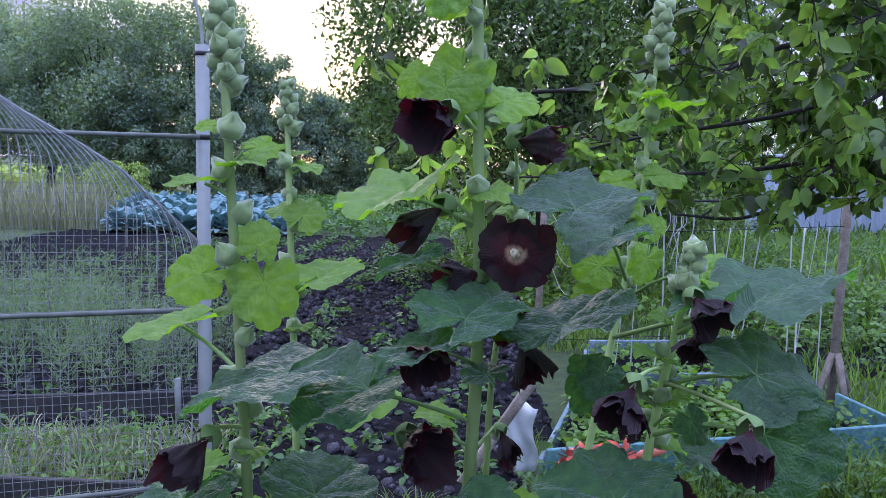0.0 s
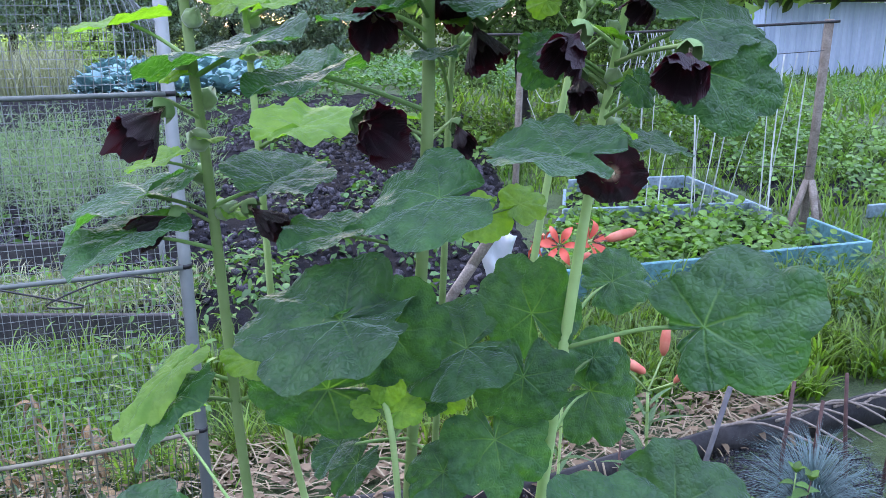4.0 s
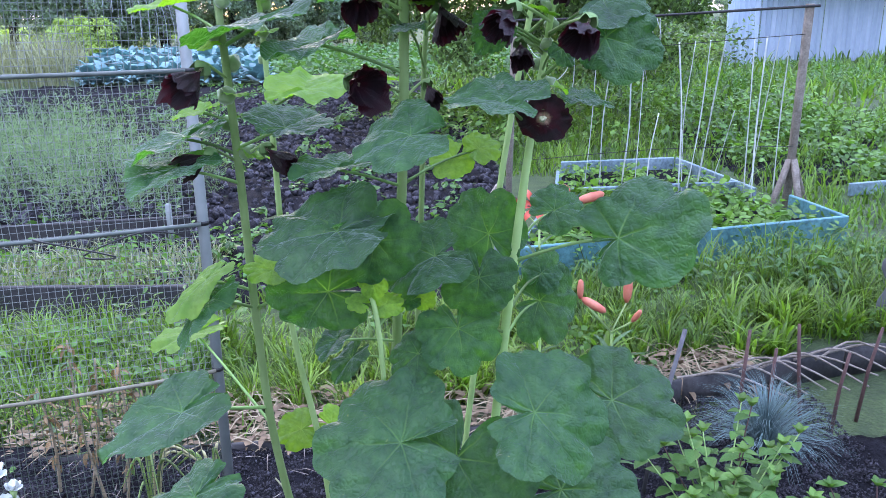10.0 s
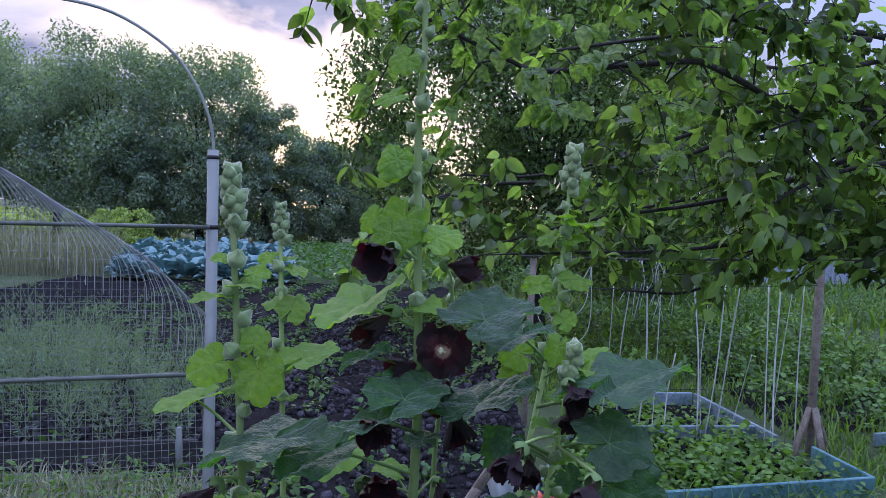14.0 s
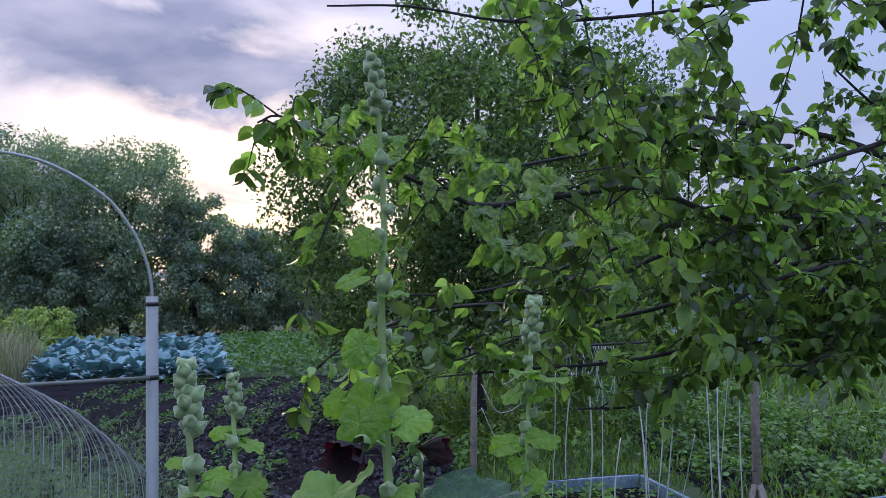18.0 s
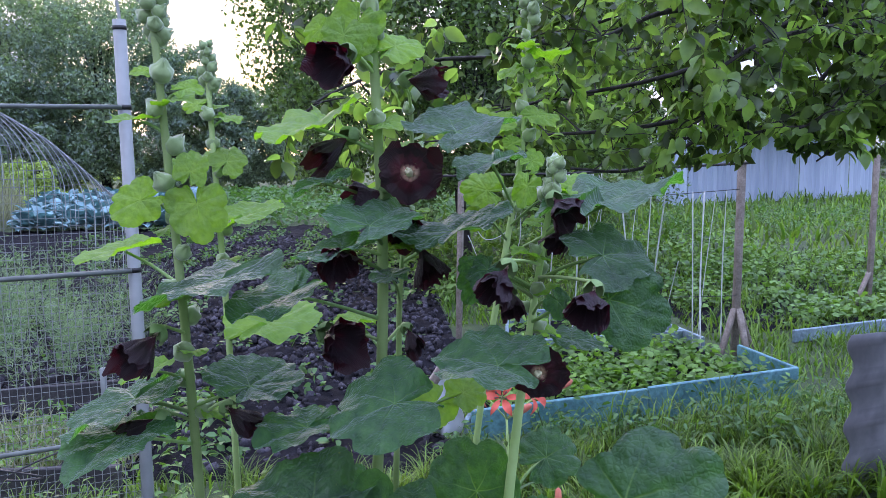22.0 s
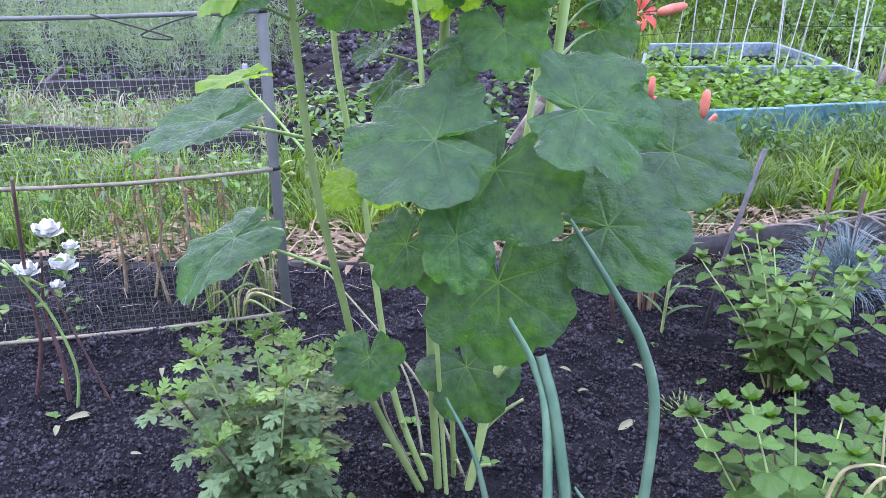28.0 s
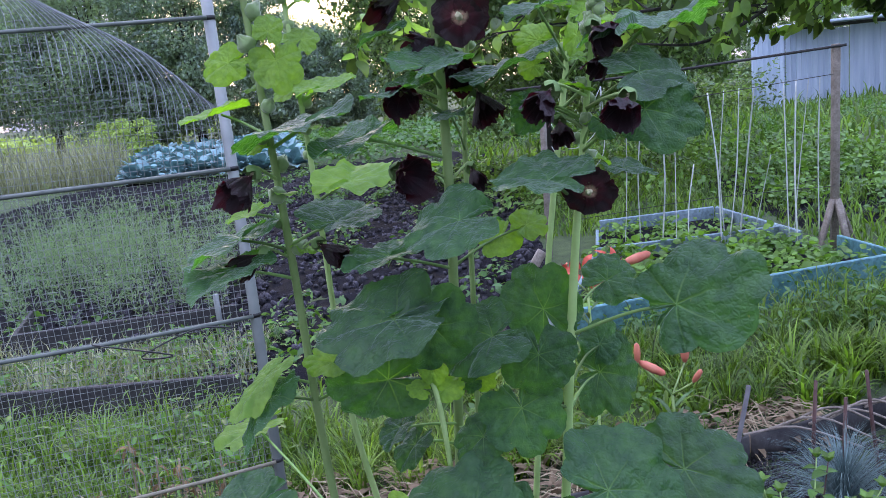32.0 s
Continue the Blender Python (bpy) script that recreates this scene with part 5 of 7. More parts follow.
M_bud.node_tree.nodes["Principled BSDF"].inputs["Sheen Weight"].default_value = 0.6
M_calyx = plain("calyx", (0.10, 0.175, 0.055), (0.16, 0.255, 0.085), 60, 0.8, 0, 0.4, 0.002)
M_throat = plain("stamen_column", (0.62, 0.55, 0.36), (0.78, 0.70, 0.50), 120, 0.8, 0, 0.8, 0.002)


def petal_skin():
    m, nt, b = material("maroon_black_petal")
    uv = nt.nodes.new("ShaderNodeUVMap")
    uv.uv_map = "leaf"
    s = nt.nodes.new("ShaderNodeSeparateXYZ")
    link(nt, uv.outputs[0], s.inputs[0])
    r = nt.nodes.new("ShaderNodeValToRGB")
    el = r.color_ramp.elements
    el.new(0.5)
    for e, (p, c) in zip(el, ((0.24, (0.66, 0.56, 0.36)), (0.36, (0.060, 0.004, 0.013)), (0.75, (0.008, 0.0012, 0.004)))):
        e.position, e.color = p, (*c, 1)
    link(nt, s.outputs[0], r.inputs["Fac"])
    n, r2 = noise_ramp(nt, 45, [(0.3, (0.6, 0.6, 0.6)), (0.75, (1.9, 1.1, 1.4))])
    link(nt, mixed(nt, r.outputs["Color"], r2.outputs["Color"], 1.0, "MULTIPLY"), b.inputs["Base Color"])
    b.inputs["Roughness"].default_value = 0.6
    b.inputs["Sheen Weight"].default_value = 0.05
    b.inputs["Sheen Tint"].default_value = (0.6, 0.35, 0.5, 1)
    w = nt.nodes.new("ShaderNodeTexWave")
    w.wave_type, w.bands_direction = "BANDS", "Y"
    w.inputs["Scale"].default_value = 7
    w.inputs["Distortion"].default_value = 3
    link(nt, uv.outputs[0], w.inputs["Vector"])
    bump(nt, b, w.outputs["Fac"], 0.5, 0.002)
    t = nt.nodes.new("ShaderNodeBsdfTranslucent")
    t.inputs["Color"].default_value = (0.09, 0.003, 0.011, 1)
    mx = nt.nodes.new("ShaderNodeMixShader")
    mx.inputs[0].default_value = 0.2
    link(nt, b.outputs[0], mx.inputs[1])
    link(nt, t.outputs[0], mx.inputs[2])
    link(nt, mx.outputs[0], nt.nodes["Material Output"].inputs["Surface"])
    return m


M_petal = petal_skin()
hol = random.Random(11)


def with_uv(me, uvs):
    layer = me.uv_layers.new(name="leaf")
    idx = np.empty(len(me.loops), dtype=np.int32)
    me.loops.foreach_get("vertex_index", idx)
    layer.data.foreach_set("uv", np.asarray(uvs, np.float32)[idx].ravel())
    return me


class Stalk:
    pass


def stalk(pts, radii, label):
    k = Stalk()
    k.pts = spline(pts, 10)
    k.radii = radii
    k.thing = thing("hollyhock", (0, 0, 0), label, "hollyhock", "hollyhock stalks in one clump")
    part("stem", tube(k.pts, list(radii), 10), M_stem, k.thing, "pale green ridged stem")
    return k


def stem_at(k, z):
    z = min(max(z, k.pts[0].z), k.pts[-1].z)
    for a, b in zip(k.pts, k.pts[1:]):
        if a.z <= z <= b.z:
            return a.lerp(b, (z - a.z) / max(b.z - a.z, 1e-6))
    return k.pts[-1]


def leaf_mesh(R, width, fold, rnd, limp=1.0, rear=1.0):
    """A round leaf of seven shallow lobes: stalk joint at 0, tip along +x, face up along +z; lobes hang at the rim."""
    rings, spokes = 24, 126
    back = rnd.uniform(0.60, 0.78)
    lobes = [(0, 1.0), (52, 0.98 - 0.1 * (1 - rear)), (104, 0.93 * (0.4 + 0.6 * rear)), (150, back * rear)]
    ph = [rnd.uniform(0, 6.3) for _ in range(6)]
    hang = [limp * rnd.uniform(0.06, 0.30) for _ in range(7)]
    bay = rnd.uniform(0.035, 0.085)
    wave = rnd.uniform(0.03, 0.08)
    tooth = rnd.choice((21, 25, 29))
    V, UV = [(0, 0, 0)], [(0, 0)]
    for i in range(1, rings + 1):
        q = i / rings
        for j in range(spokes):
            a = -math.pi + 2 * math.pi * (j + 0.5) / spokes
            d = abs(math.degrees(a))
            # outline: round lobes, narrow bays between, an almost closed notch at the back
            r = max(l * math.exp(-((d - c) / 44) ** 4) for c, l in lobes)
            r *= 1 - bay * sum(math.exp(-((d - c) / 8.5) ** 2) for c in (26, 78, 128)) * (0.7 + 0.5 * math.sin(a * 2 + ph[1]))
            if d > 160:
                r *= max(0.10, 1 - ((d - 160) / 20) ** 1.5 * 0.9)
            r *= 1 + 0.026 * (abs(math.sin(a * tooth / 2 + ph[0])) - 0.6) + 0.07 * noise.noise((math.cos(a) * 1.6 + ph[2], math.sin(a) * 1.6, ph[3]))
            x, y = q * r * math.cos(a), q * r * math.sin(a) * width
            # ribs lie low, the skin between them swells; every lobe hangs by its own amount
            rib = abs(math.sin(a / (2 * math.radians(26)) * math.pi))
            lobe = (a + math.pi) / (2 * math.pi) * 7
            l0 = int(lobe - 0.5) % 7
            f = (lobe - 0.5) % 1
            f = f * f * (3 - 2 * f)
            sag = hang[l0] * (1 - f) + hang[(l0 + 1) % 7] * f
            h = 0.085 * q * (1 - 0.35 * q) * rib ** 0.8 + wave * q * q * math.sin(a * 3 + ph[2]) + 0.6 * wave * q ** 3 * math.sin(a * 9 + ph[3])
            off = abs((a / math.radians(52) + 0.5) % 1 - 0.5) * math.radians(52) * q
            side = abs(((q * r - 0.9 * off) / 0.15 + ph[4]) % 1 - 0.5) * 2
            h += 0.022 * q * (1 - side * side) + 0.05 * q * noise.noise((x * 5 + ph[4], y * 5, ph[5])) + 0.016 * noise.noise((x * 12, y * 12 + ph[4], ph[5]))
            h += fold * abs(y) * 0.7 - sag * q * q * (0.9 + 0.5 * math.cos(a))
            V.append((x * R, y * R * (1 - 0.25 * fold), h * R))
            UV.append((x, y))
    F = [(0, 1 + j, 1 + (j + 1) % spokes) for j in range(spokes)]
    for i in range(rings - 1):
        for j in range(spokes):
            a, b = 1 + i * spokes + j, 1 + i * spokes + (j + 1) % spokes
            F.append((a, a + spokes, b + spokes, b))
    # open the notch: the faces that would bridge it go
    first, last = {1 + i * spokes for i in range(rings)}, {i * spokes + spokes for i in range(1, rings + 1)}
    me = mesh_of("leaf", V, [f for f in F if not (first & set(f) and last & set(f))])
    return with_uv(me, UV)


def leaf(k, joint, tip, face, width=1.0, young=False, fold=0.2, rear=1.0):
    J, T, N = Vector(joint), Vector(tip), Vector(face).normalized()
    x = (T - J)
    R = x.length * 1.04
    x.normalize()
    y = N.cross(x).normalized()
    n = x.cross(y)
    m = Matrix((x, y, n)).transposed().to_4x4()
    m.translation = J
    me = leaf_mesh(R, width, fold, hol, 0.3 if n.z > 0.93 else 1.0, rear)
    ob = part("leaf", me, M_young_backlit if young else M_old, k.thing, "soft yellow-green leaf in the young and backlit colour" if young else "")
    ob.matrix_basis = m
    foot = stem_at(k, J.z - 0.30 * (stem_at(k, J.z) - J).length - 0.01)
    mid = foot.lerp(J, 0.55) + Vector((0, 0, 0.012)) - n * 0.012
    r = 0.0017 + 0.009 * R
    part("leaf_stalk", tube(spline([foot, mid, J - n * 0.003], 6), [r * 1.2, r, r * 0.9], 6), M_petiole, k.thing)


def bud_mesh(r, rnd):
    """A plump bud: five keeled sepals that close to a point over a small outer cup."""
    V, F = [], []
    rows, cols = 8, 15
    lean = rnd.uniform(-0.25, 0.25)
    for i in range(rows + 1):
        q = i / rows
        w = math.sin(math.pi * min(q * 0.86 + 0.09, 1)) ** 0.62 * (1 if q < 0.6 else 1 - 0.75 * (q - 0.6) / 0.4)
        for j in range(cols):
            a = 2 * math.pi * j / cols
            keel = math.cos(5 * a)
            rr = r * w * (1 + 0.13 * keel * (0.3 + q))
            if i == 2:
                rr *= 1.10
            V.append((rr * math.cos(a) + lean * r * q * q, rr * math.sin(a), r * 2.0 * q * (1 + 0.16 * keel * (q > 0.8)) - r * 0.2))
    for i in range(rows):
        for j in range(cols):
            a, b = i * cols + j, i * cols + (j + 1) % cols
            F.append((a, b, b + cols, a + cols))
    F.append(tuple(reversed(range(cols))))
    F.append(tuple(rows * cols + j for j in range(cols)))
    return mesh_of("bud", V, F)


BUDS = None


def bud(k, z, around, r, lift=0.6):
    global BUDS
    BUDS = BUDS or [bud_mesh(0.01, hol) for _ in range(6)]
    p = stem_at(k, z)
    d = Vector((math.cos(around), math.sin(around), lift)).normalized()
    ob = part("bud", hol.choice(BUDS), M_bud, k.thing)
    ob.matrix_basis = Matrix.Translation(p + d * 0.006) @ d.to_track_quat("Z", "Y").to_matrix().to_4x4() @ pose(0, 0, 0, 0, 0, hol.uniform(0, 360)) @ Matrix.Scale(r / 0.01 * hol.uniform(0.75, 1.2), 4)


def petal_mesh(R, opened, rnd, droop):
    """One ruffled petal; the throat at 0, the flower looking along +z."""
    rows, cols = 12, 20
    V, UV, F = [], [], []
    p1, p2, p3 = (rnd.uniform(0, 6.3) for _ in range(3))
    for i in range(rows + 1):
        q = i / rows
        half = math.radians(14 + (46 if opened > 0.9 else 54) * min(1, q * 1.7))
        for j in range(cols + 1):
            s = j / cols * 2 - 1
            a = s * half
            edge = 1 - 0.07 * s * s * s * s + 0.07 * math.sin(s * 2.3 + p3) * q + 0.045 * math.sin(s * 9 + p1) * q + 0.02 * math.sin(s * 23 + p2) * q
            r = q * R * edge
            tilt = math.radians((22 if opened < 0.9 else 30) + (40 if opened < 0.9 else 54) * opened * min(1, q * 1.6))
            out, fwd = r * math.sin(tilt), r * math.cos(tilt) * (1.15 - 0.2 * opened)
            ruf = q * q * R * (0.13 * math.sin(s * 5 + p2) + 0.06 * math.sin(s * 13 + p3) + droop * 0.12 * math.sin(s * 3 + p1))
            if opened < 0.9:
                out *= 1 - 0.25 * droop * q * q
                fwd += 0.12 * R * droop * q * math.sin(p2 + s * 2)
            V.append((out * math.cos(a) - 0.25 * ruf * math.cos(a), out * math.sin(a) - 0.25 * ruf * math.sin(a), fwd + 0.8 * ruf))
            UV.append((q if opened > 0.9 else 0.46 + 0.54 * q, s))
    for i in range(rows):
        for j in range(cols):
            a = i * (cols + 1) + j
            F.append((a, a + 1, a + cols + 2, a + cols + 1))
    return with_uv(mesh_of("petal", V, F), UV)


def calyx_mesh(r):
    V, F = [], []
    rows, cols = 6, 20
    for i in range(rows + 1):
        q = i / rows
        for j in range(cols):
            a = 2 * math.pi * j / cols
            point = 0.5 + 0.5 * math.cos(5 * a)
            h = q * (0.6 + 0.45 * point * max(0, q - 0.4) / 0.6)
            rr = r * (0.25 + 0.75 * math.sin(min(q * 1.2, 1) * math.pi / 2))
            V.append((rr * math.cos(a), rr * math.sin(a), (h - 0.55) * r * 1.5))
    for i in range(rows):
        for j in range(cols):
            a, b = i * cols + j, i * cols + (j + 1) % cols
            F.append((a, b, b + cols, a + cols))
    F.append(tuple(reversed(range(cols))))
    return mesh_of("calyx", V, F)


def flower(k, middle, way, R, opened):
    C, d = Vector(middle), Vector(way).normalized()
    depth = R * (0.35 if opened > 0.9 else 0.75)
    throat = C - d * depth
    roll = hol.uniform(0, 360)
    m = Matrix.Translation(throat) @ d.to_track_quat("Z", "Y").to_matrix().to_4x4() @ pose(0, 0, 0, 0, 0, roll)
    R2 = R * (1.08 if opened > 0.9 else 1.5)
    head = part("flower", calyx_mesh(R * 0.36), M_calyx, k.thing, "dark maroon flower in a green calyx" if opened < 0.9 else "wide open black-red flower with a pale throat")
    head.matrix_basis = m
    for i in range(6):
        p = part("petal", petal_mesh(R2 * hol.uniform(0.82, 1.08), opened, hol, 1 - opened), M_petal, head)
        p.matrix_basis = pose(0, 0, 0.001 * (i % 2), 0, 0, i * 60 + hol.uniform(-8, 8))
    V, F = tube(spline([(0, 0, 0), (0.0, 0.0, R * 0.25), (0.0, R * 0.05, R * 0.5)], 4), [R * c for c in ((0.08, 0.11, 0.14, 0.07) if opened > 0.9 else (0.02, 0.035, 0.07, 0.03))], 9)
    V = [v + Vector((hol.gauss(0, 0.03), hol.gauss(0, 0.03), hol.gauss(0, 0.04))) * R for v in V]
    part("stamen_column", (V, F), M_throat, head, "pale cream stamen column")
    foot = stem_at(k, throat.z - 0.02)
    part("flower_stalk", tube(spline([foot, foot.lerp(throat, 0.5) + Vector((0, 0, 0.006)), throat - d * R * 0.3], 5), [0.0025, 0.0022], 6), M_stem, k.thing)


BRACTS = None


def bract(k, z, around, size):
    """A small leaf below a bud."""
    global BRACTS
    BRACTS = BRACTS or [leaf_mesh(1.0, hol.uniform(0.7, 0.95), 0.3, hol) for _ in range(4)]
    p = stem_at(k, z)
    x = Vector((math.cos(around), math.sin(around), hol.uniform(-0.35, 0.45))).normalized()
    y = Vector((hol.uniform(-0.3, 0.3), -0.35, 1)).cross(x).normalized()
    m = Matrix((x, y, x.cross(y))).transposed().to_4x4()
    m.translation = p + x * (0.012 + 0.3 * size)
    ob = part("bract", hol.choice(BRACTS), M_young_backlit, k.thing)
    ob.matrix_basis = m @ Matrix.Scale(size, 4)


def bud_spike(k, z0, z1, n, r0, r1):
    if z1 - z0 > 0.15:
        for i in range(0, n, 2):
            bract(k, z0 + (z1 - z0) * (i + 0.3) / n, i * 2.4 + 0.5, hol.uniform(0.018, 0.036))
    for i in range(n):
        q = i / max(n - 1, 1)
        bud(k, z0 + (z1 - z0) * q, i * 2.4 + hol.uniform(-0.3, 0.3), r0 + (r1 - r0) * q + hol.uniform(-0.001, 0.001), 0.5 + q)

# ---- hollyhock stalks: lines of the stems ----
S1 = stalk([(-0.03, 1.2, -0.03), (-0.147, 1.17, 0.276), (-0.179, 1.142, 0.484), (-0.213, 1.086, 0.822), (-0.216, 1.03, 1.292), (-0.214, 0.99, 1.493), (-0.223, 0.975, 1.752), (-0.233, 0.985, 1.886)], (0.0085, 0.008, 0.007, 0.0055, 0.004), "tall hollyhock stalk with dark maroon flowers low on it")
S2 = stalk([(-0.02, 1.22, -0.03), (-0.105, 1.24, 0.236), (-0.16, 1.28, 0.65), (-0.204, 1.29, 0.932), (-0.212, 1.28, 1.366), (-0.234, 1.327, 1.746), (-0.235, 1.33, 1.833)], (0.0075, 0.007, 0.006, 0.005, 0.0035), "slimmer hollyhock stalk in bud behind the others")
M = stalk([(0, 1.2, -0.03), (-0.012, 1.17, 0.455), (0.024, 1.1, 1.028), (0.043, 1.05, 1.322), (0.05, 1.03, 1.531), (0.046, 1.03, 1.708), (0.039, 1.04, 1.973), (0.045, 1.05, 2.097), (0.036, 1.05, 2.335)], (0.009, 0.0085, 0.0075, 0.006, 0.0035), "tallest hollyhock stalk with open black-red flowers")
M2 = stalk([(0.03, 1.24, -0.03), (0.03, 1.21, 0.438), (0.067, 1.2, 1.195), (0.077, 1.2, 1.443), (0.097, 1.17, 1.606), (0.097, 1.14, 1.715)], (0.006, 0.0055, 0.005, 0.004, 0.003), "thin hollyhock side stalk")
R = stalk([(0.06, 1.2, -0.03), (0.119, 1.13, 0.331), (0.181, 1.07, 0.72), (0.214, 1.03, 1.08), (0.238, 1.03, 1.285), (0.263, 1.04, 1.447), (0.285, 1, 1.63)], (0.009, 0.0085, 0.008, 0.006, 0.004), "sturdy hollyhock stalk with large leaves and dark flowers")
R2 = stalk([(0.07, 1.24, -0.03), (0.14, 1.28, 0.6), (0.22, 1.32, 1.2), (0.288, 1.33, 1.596), (0.3, 1.33, 1.683), (0.309, 1.335, 1.835), (0.32, 1.33, 1.958)], (0.007, 0.0065, 0.0055, 0.0045, 0.003), "slender hollyhock stalk in bud")
P = stalk([(0.02, 1.19, -0.03), (0.013, 1.08, 0.392), (0.006, 0.93, 0.993), (-0.011, 0.93, 1.122), (-0.022, 0.93, 1.219)], (0.005, 0.0045, 0.004, 0.0035, 0.003), "short young hollyhock shoot with a bud rosette")

# leaves: stalk, where the leaf stalk ends, where the leaf ends, its face, width, young (also some backlit), fold
leaf(S1, (-0.299, 1.05, 1.529), (-0.35, 1.003, 1.516), (-0.145, -0.116, 0.983), 0.697, True, 0.3)
leaf(S1, (-0.257, 0.985, 1.6), (-0.296, 0.981, 1.585), (-0.101, -0.858, 0.504), 0.82, True, 0.1)
leaf(S1, (-0.187, 0.96, 1.636), (-0.182, 0.974, 1.663), (0.304, -0.862, 0.406), 0.738, True, 0.1)
leaf(S1, (-0.181, 0.96, 1.595), (-0.173, 0.948, 1.55), (0.302, -0.905, 0.302), 0.861, True, 0.1)
leaf(S1, (-0.247, 0.97, 1.702), (-0.278, 0.942, 1.699), (0, -0.112, 0.994), 0.574, True, 0.2)
leaf(S1, (-0.238, 0.97, 1.76), (-0.257, 0.97, 1.76), (0, -0.707, 0.707), 0.656, True, 0.2)
leaf(S1, (-0.191, 0.97, 1.738), (-0.17, 0.983, 1.745), (0.198, -0.693, 0.693), 0.656, True, 0.2)
leaf(S1, (-0.153, 0.95, 1.5), (-0.239, 0.88, 1.476), (-0.104, 0.054, 0.993), 0.738, False, 0.1)
leaf(S1, (-0.259, 1, 1.375), (-0.287, 0.963, 1.366), (-0.145, -0.116, 0.983), 0.656, True, 0.2)
leaf(S1, (-0.284, 1, 1.335), (-0.349, 0.93, 1.309), (-0.104, 0.067, 0.992), 0.656, False, 0.1)
leaf(S1, (-0.293, 0.97, 1.295), (-0.336, 0.895, 1.277), (-0.152, -0.147, 0.977), 0.779, False, 0.1)
leaf(S1, (-0.131, 0.99, 1.349), (-0.093, 1.057, 1.362), (0.119, -0.254, 0.96), 0.902, False, 0.3)
# lit from behind: the yellow-green colour stands for light shining through
leaf(S1, (-0.283, 1.02, 1.1), (-0.329, 0.95, 1.069), (-0.296, -0.095, 0.951), 0.492, True, 0.3)
leaf(S1, (-0.274, 1, 1.07), (-0.321, 0.93, 1.033), (-0.33, -0.047, 0.943), 0.41, False, 0.4)
leaf(S1, (-0.4, 1.3, 0.894), (-0.468, 1.247, 0.883), (-0.072, -0.116, 0.991), 0.656, True, 0.2)
leaf(S1, (-0.325, 0.96, 0.894), (-0.427, 0.885, 0.862), (-0.189, -0.30, 0.94), 0.62, False, 0.25)
leaf(S1, (-0.378, 1.12, 0.628), (-0.472, 1.03, 0.575), (-0.285, -0.50, 0.82), 0.66, False, 0.2)
# backlit pair low on the stalk, the glow put in with the young colour
leaf(S2, (-0.196, 1.28, 0.682), (-0.25, 1.271, 0.667), (0, -0.848, 0.53), 0.82, True, 0.1)
leaf(S2, (-0.137, 1.3, 0.679), (-0.086, 1.293, 0.658), (0.105, -0.843, 0.527), 0.82, True, 0.1)
leaf(S2, (-0.205, 1.3, 1.645), (-0.189, 1.331, 1.673), (0.309, -0.722, 0.619), 0.738, True, 0.1)
leaf(S2, (-0.178, 1.28, 1.554), (-0.131, 1.35, 1.574), (0.073, -0.14, 0.987), 0.574, True, 0.3)
leaf(S2, (-0.252, 1.32, 1.74), (-0.278, 1.323, 1.739), (-0.101, -0.704, 0.704), 0.656, True, 0.1)
leaf(S2, (-0.209, 1.32, 1.718), (-0.18, 1.286, 1.711), (0, -0.196, 0.981), 0.492, True, 0.1)
leaf(S2, (-0.137, 1.22, 1.385), (-0.071, 1.298, 1.401), (0.084, -0.27, 0.959), 0.656, True, 0.2)
leaf(M, (-0.057, 1, 1.285), (-0.126, 0.96, 1.278), (0, -0.167, 0.986), 0.656, False, 0.3)
leaf(M, (-0.073, 1, 1.472), (-0.131, 0.913, 1.454), (-0.109, -0.131, 0.985), 0.656, False, 0.3)
leaf(M, (-0.002, 0.93, 1.537), (-0.06, 0.914, 1.524), (-0.155, -0.224, 0.962), 0.615, False, 0.3)
leaf(M, (0.034, 0.95, 1.564), (0.074, 1.026, 1.586), (0.083, -0.319, 0.944), 0.738, False, 0.3)
leaf(M, (-0.037, 1.02, 1.692), (-0.075, 0.914, 1.667), (-0.225, -0.145, 0.964), 0.615, True, 0.4)
leaf(M, (-0.024, 1, 1.62), (-0.06, 0.955, 1.604), (-0.224, -0.168, 0.96), 0.492, False, 0.2)
leaf(M, (0.023, 1.02, 1.825), (0.005, 1.01, 1.781), (-0.101, -0.962, 0.253), 0.82, True, 0.15)
leaf(M, (-0.027, 1.06, 1.825), (-0.05, 1.059, 1.807), (-0.206, -0.928, 0.309), 0.738, True, 0.15)
leaf(M, (0.01, 1, 1.913), (-0.004, 0.99, 1.883), (-0.103, -0.927, 0.361), 0.82, True, 0.1)
leaf(M, (0.073, 1.03, 1.797), (0.11, 1.052, 1.813), (0.101, -0.704, 0.704), 0.738, True, 0.1)
leaf(M, (0.018, 1.02, 2.065), (-0.002, 1.015, 2.044), (-0.105, -0.943, 0.314), 0.902, True, 0.1)
leaf(M, (0.004, 1.02, 2.009), (-0.026, 1.014, 1.997), (-0.108, -0.755, 0.647), 0.656, True, 0.3)
leaf(M, (0.03, 1.05, 2.207), (0.014, 1.058, 2.224), (-0.105, -0.943, 0.314), 0.656, True, 0.1)
leaf(M, (0.065, 1.05, 2.218), (0.083, 1.06, 2.226), (0.108, -0.755, 0.647), 0.574, True, 0.1)
leaf(M, (0.011, 1, 1.908), (-0.013, 0.995, 1.886), (-0.105, -0.943, 0.314), 0.738, True, 0.1)
leaf(M, (0.007, 0.98, 1.804), (-0.002, 0.969, 1.767), (-0.1, -0.949, 0.3), 0.82, True, 0.1)
leaf(M2, (0.148, 0.97, 1.68), (0.213, 1.04, 1.707), (0.077, -0.224, 0.972), 0.779, False, 0.3)
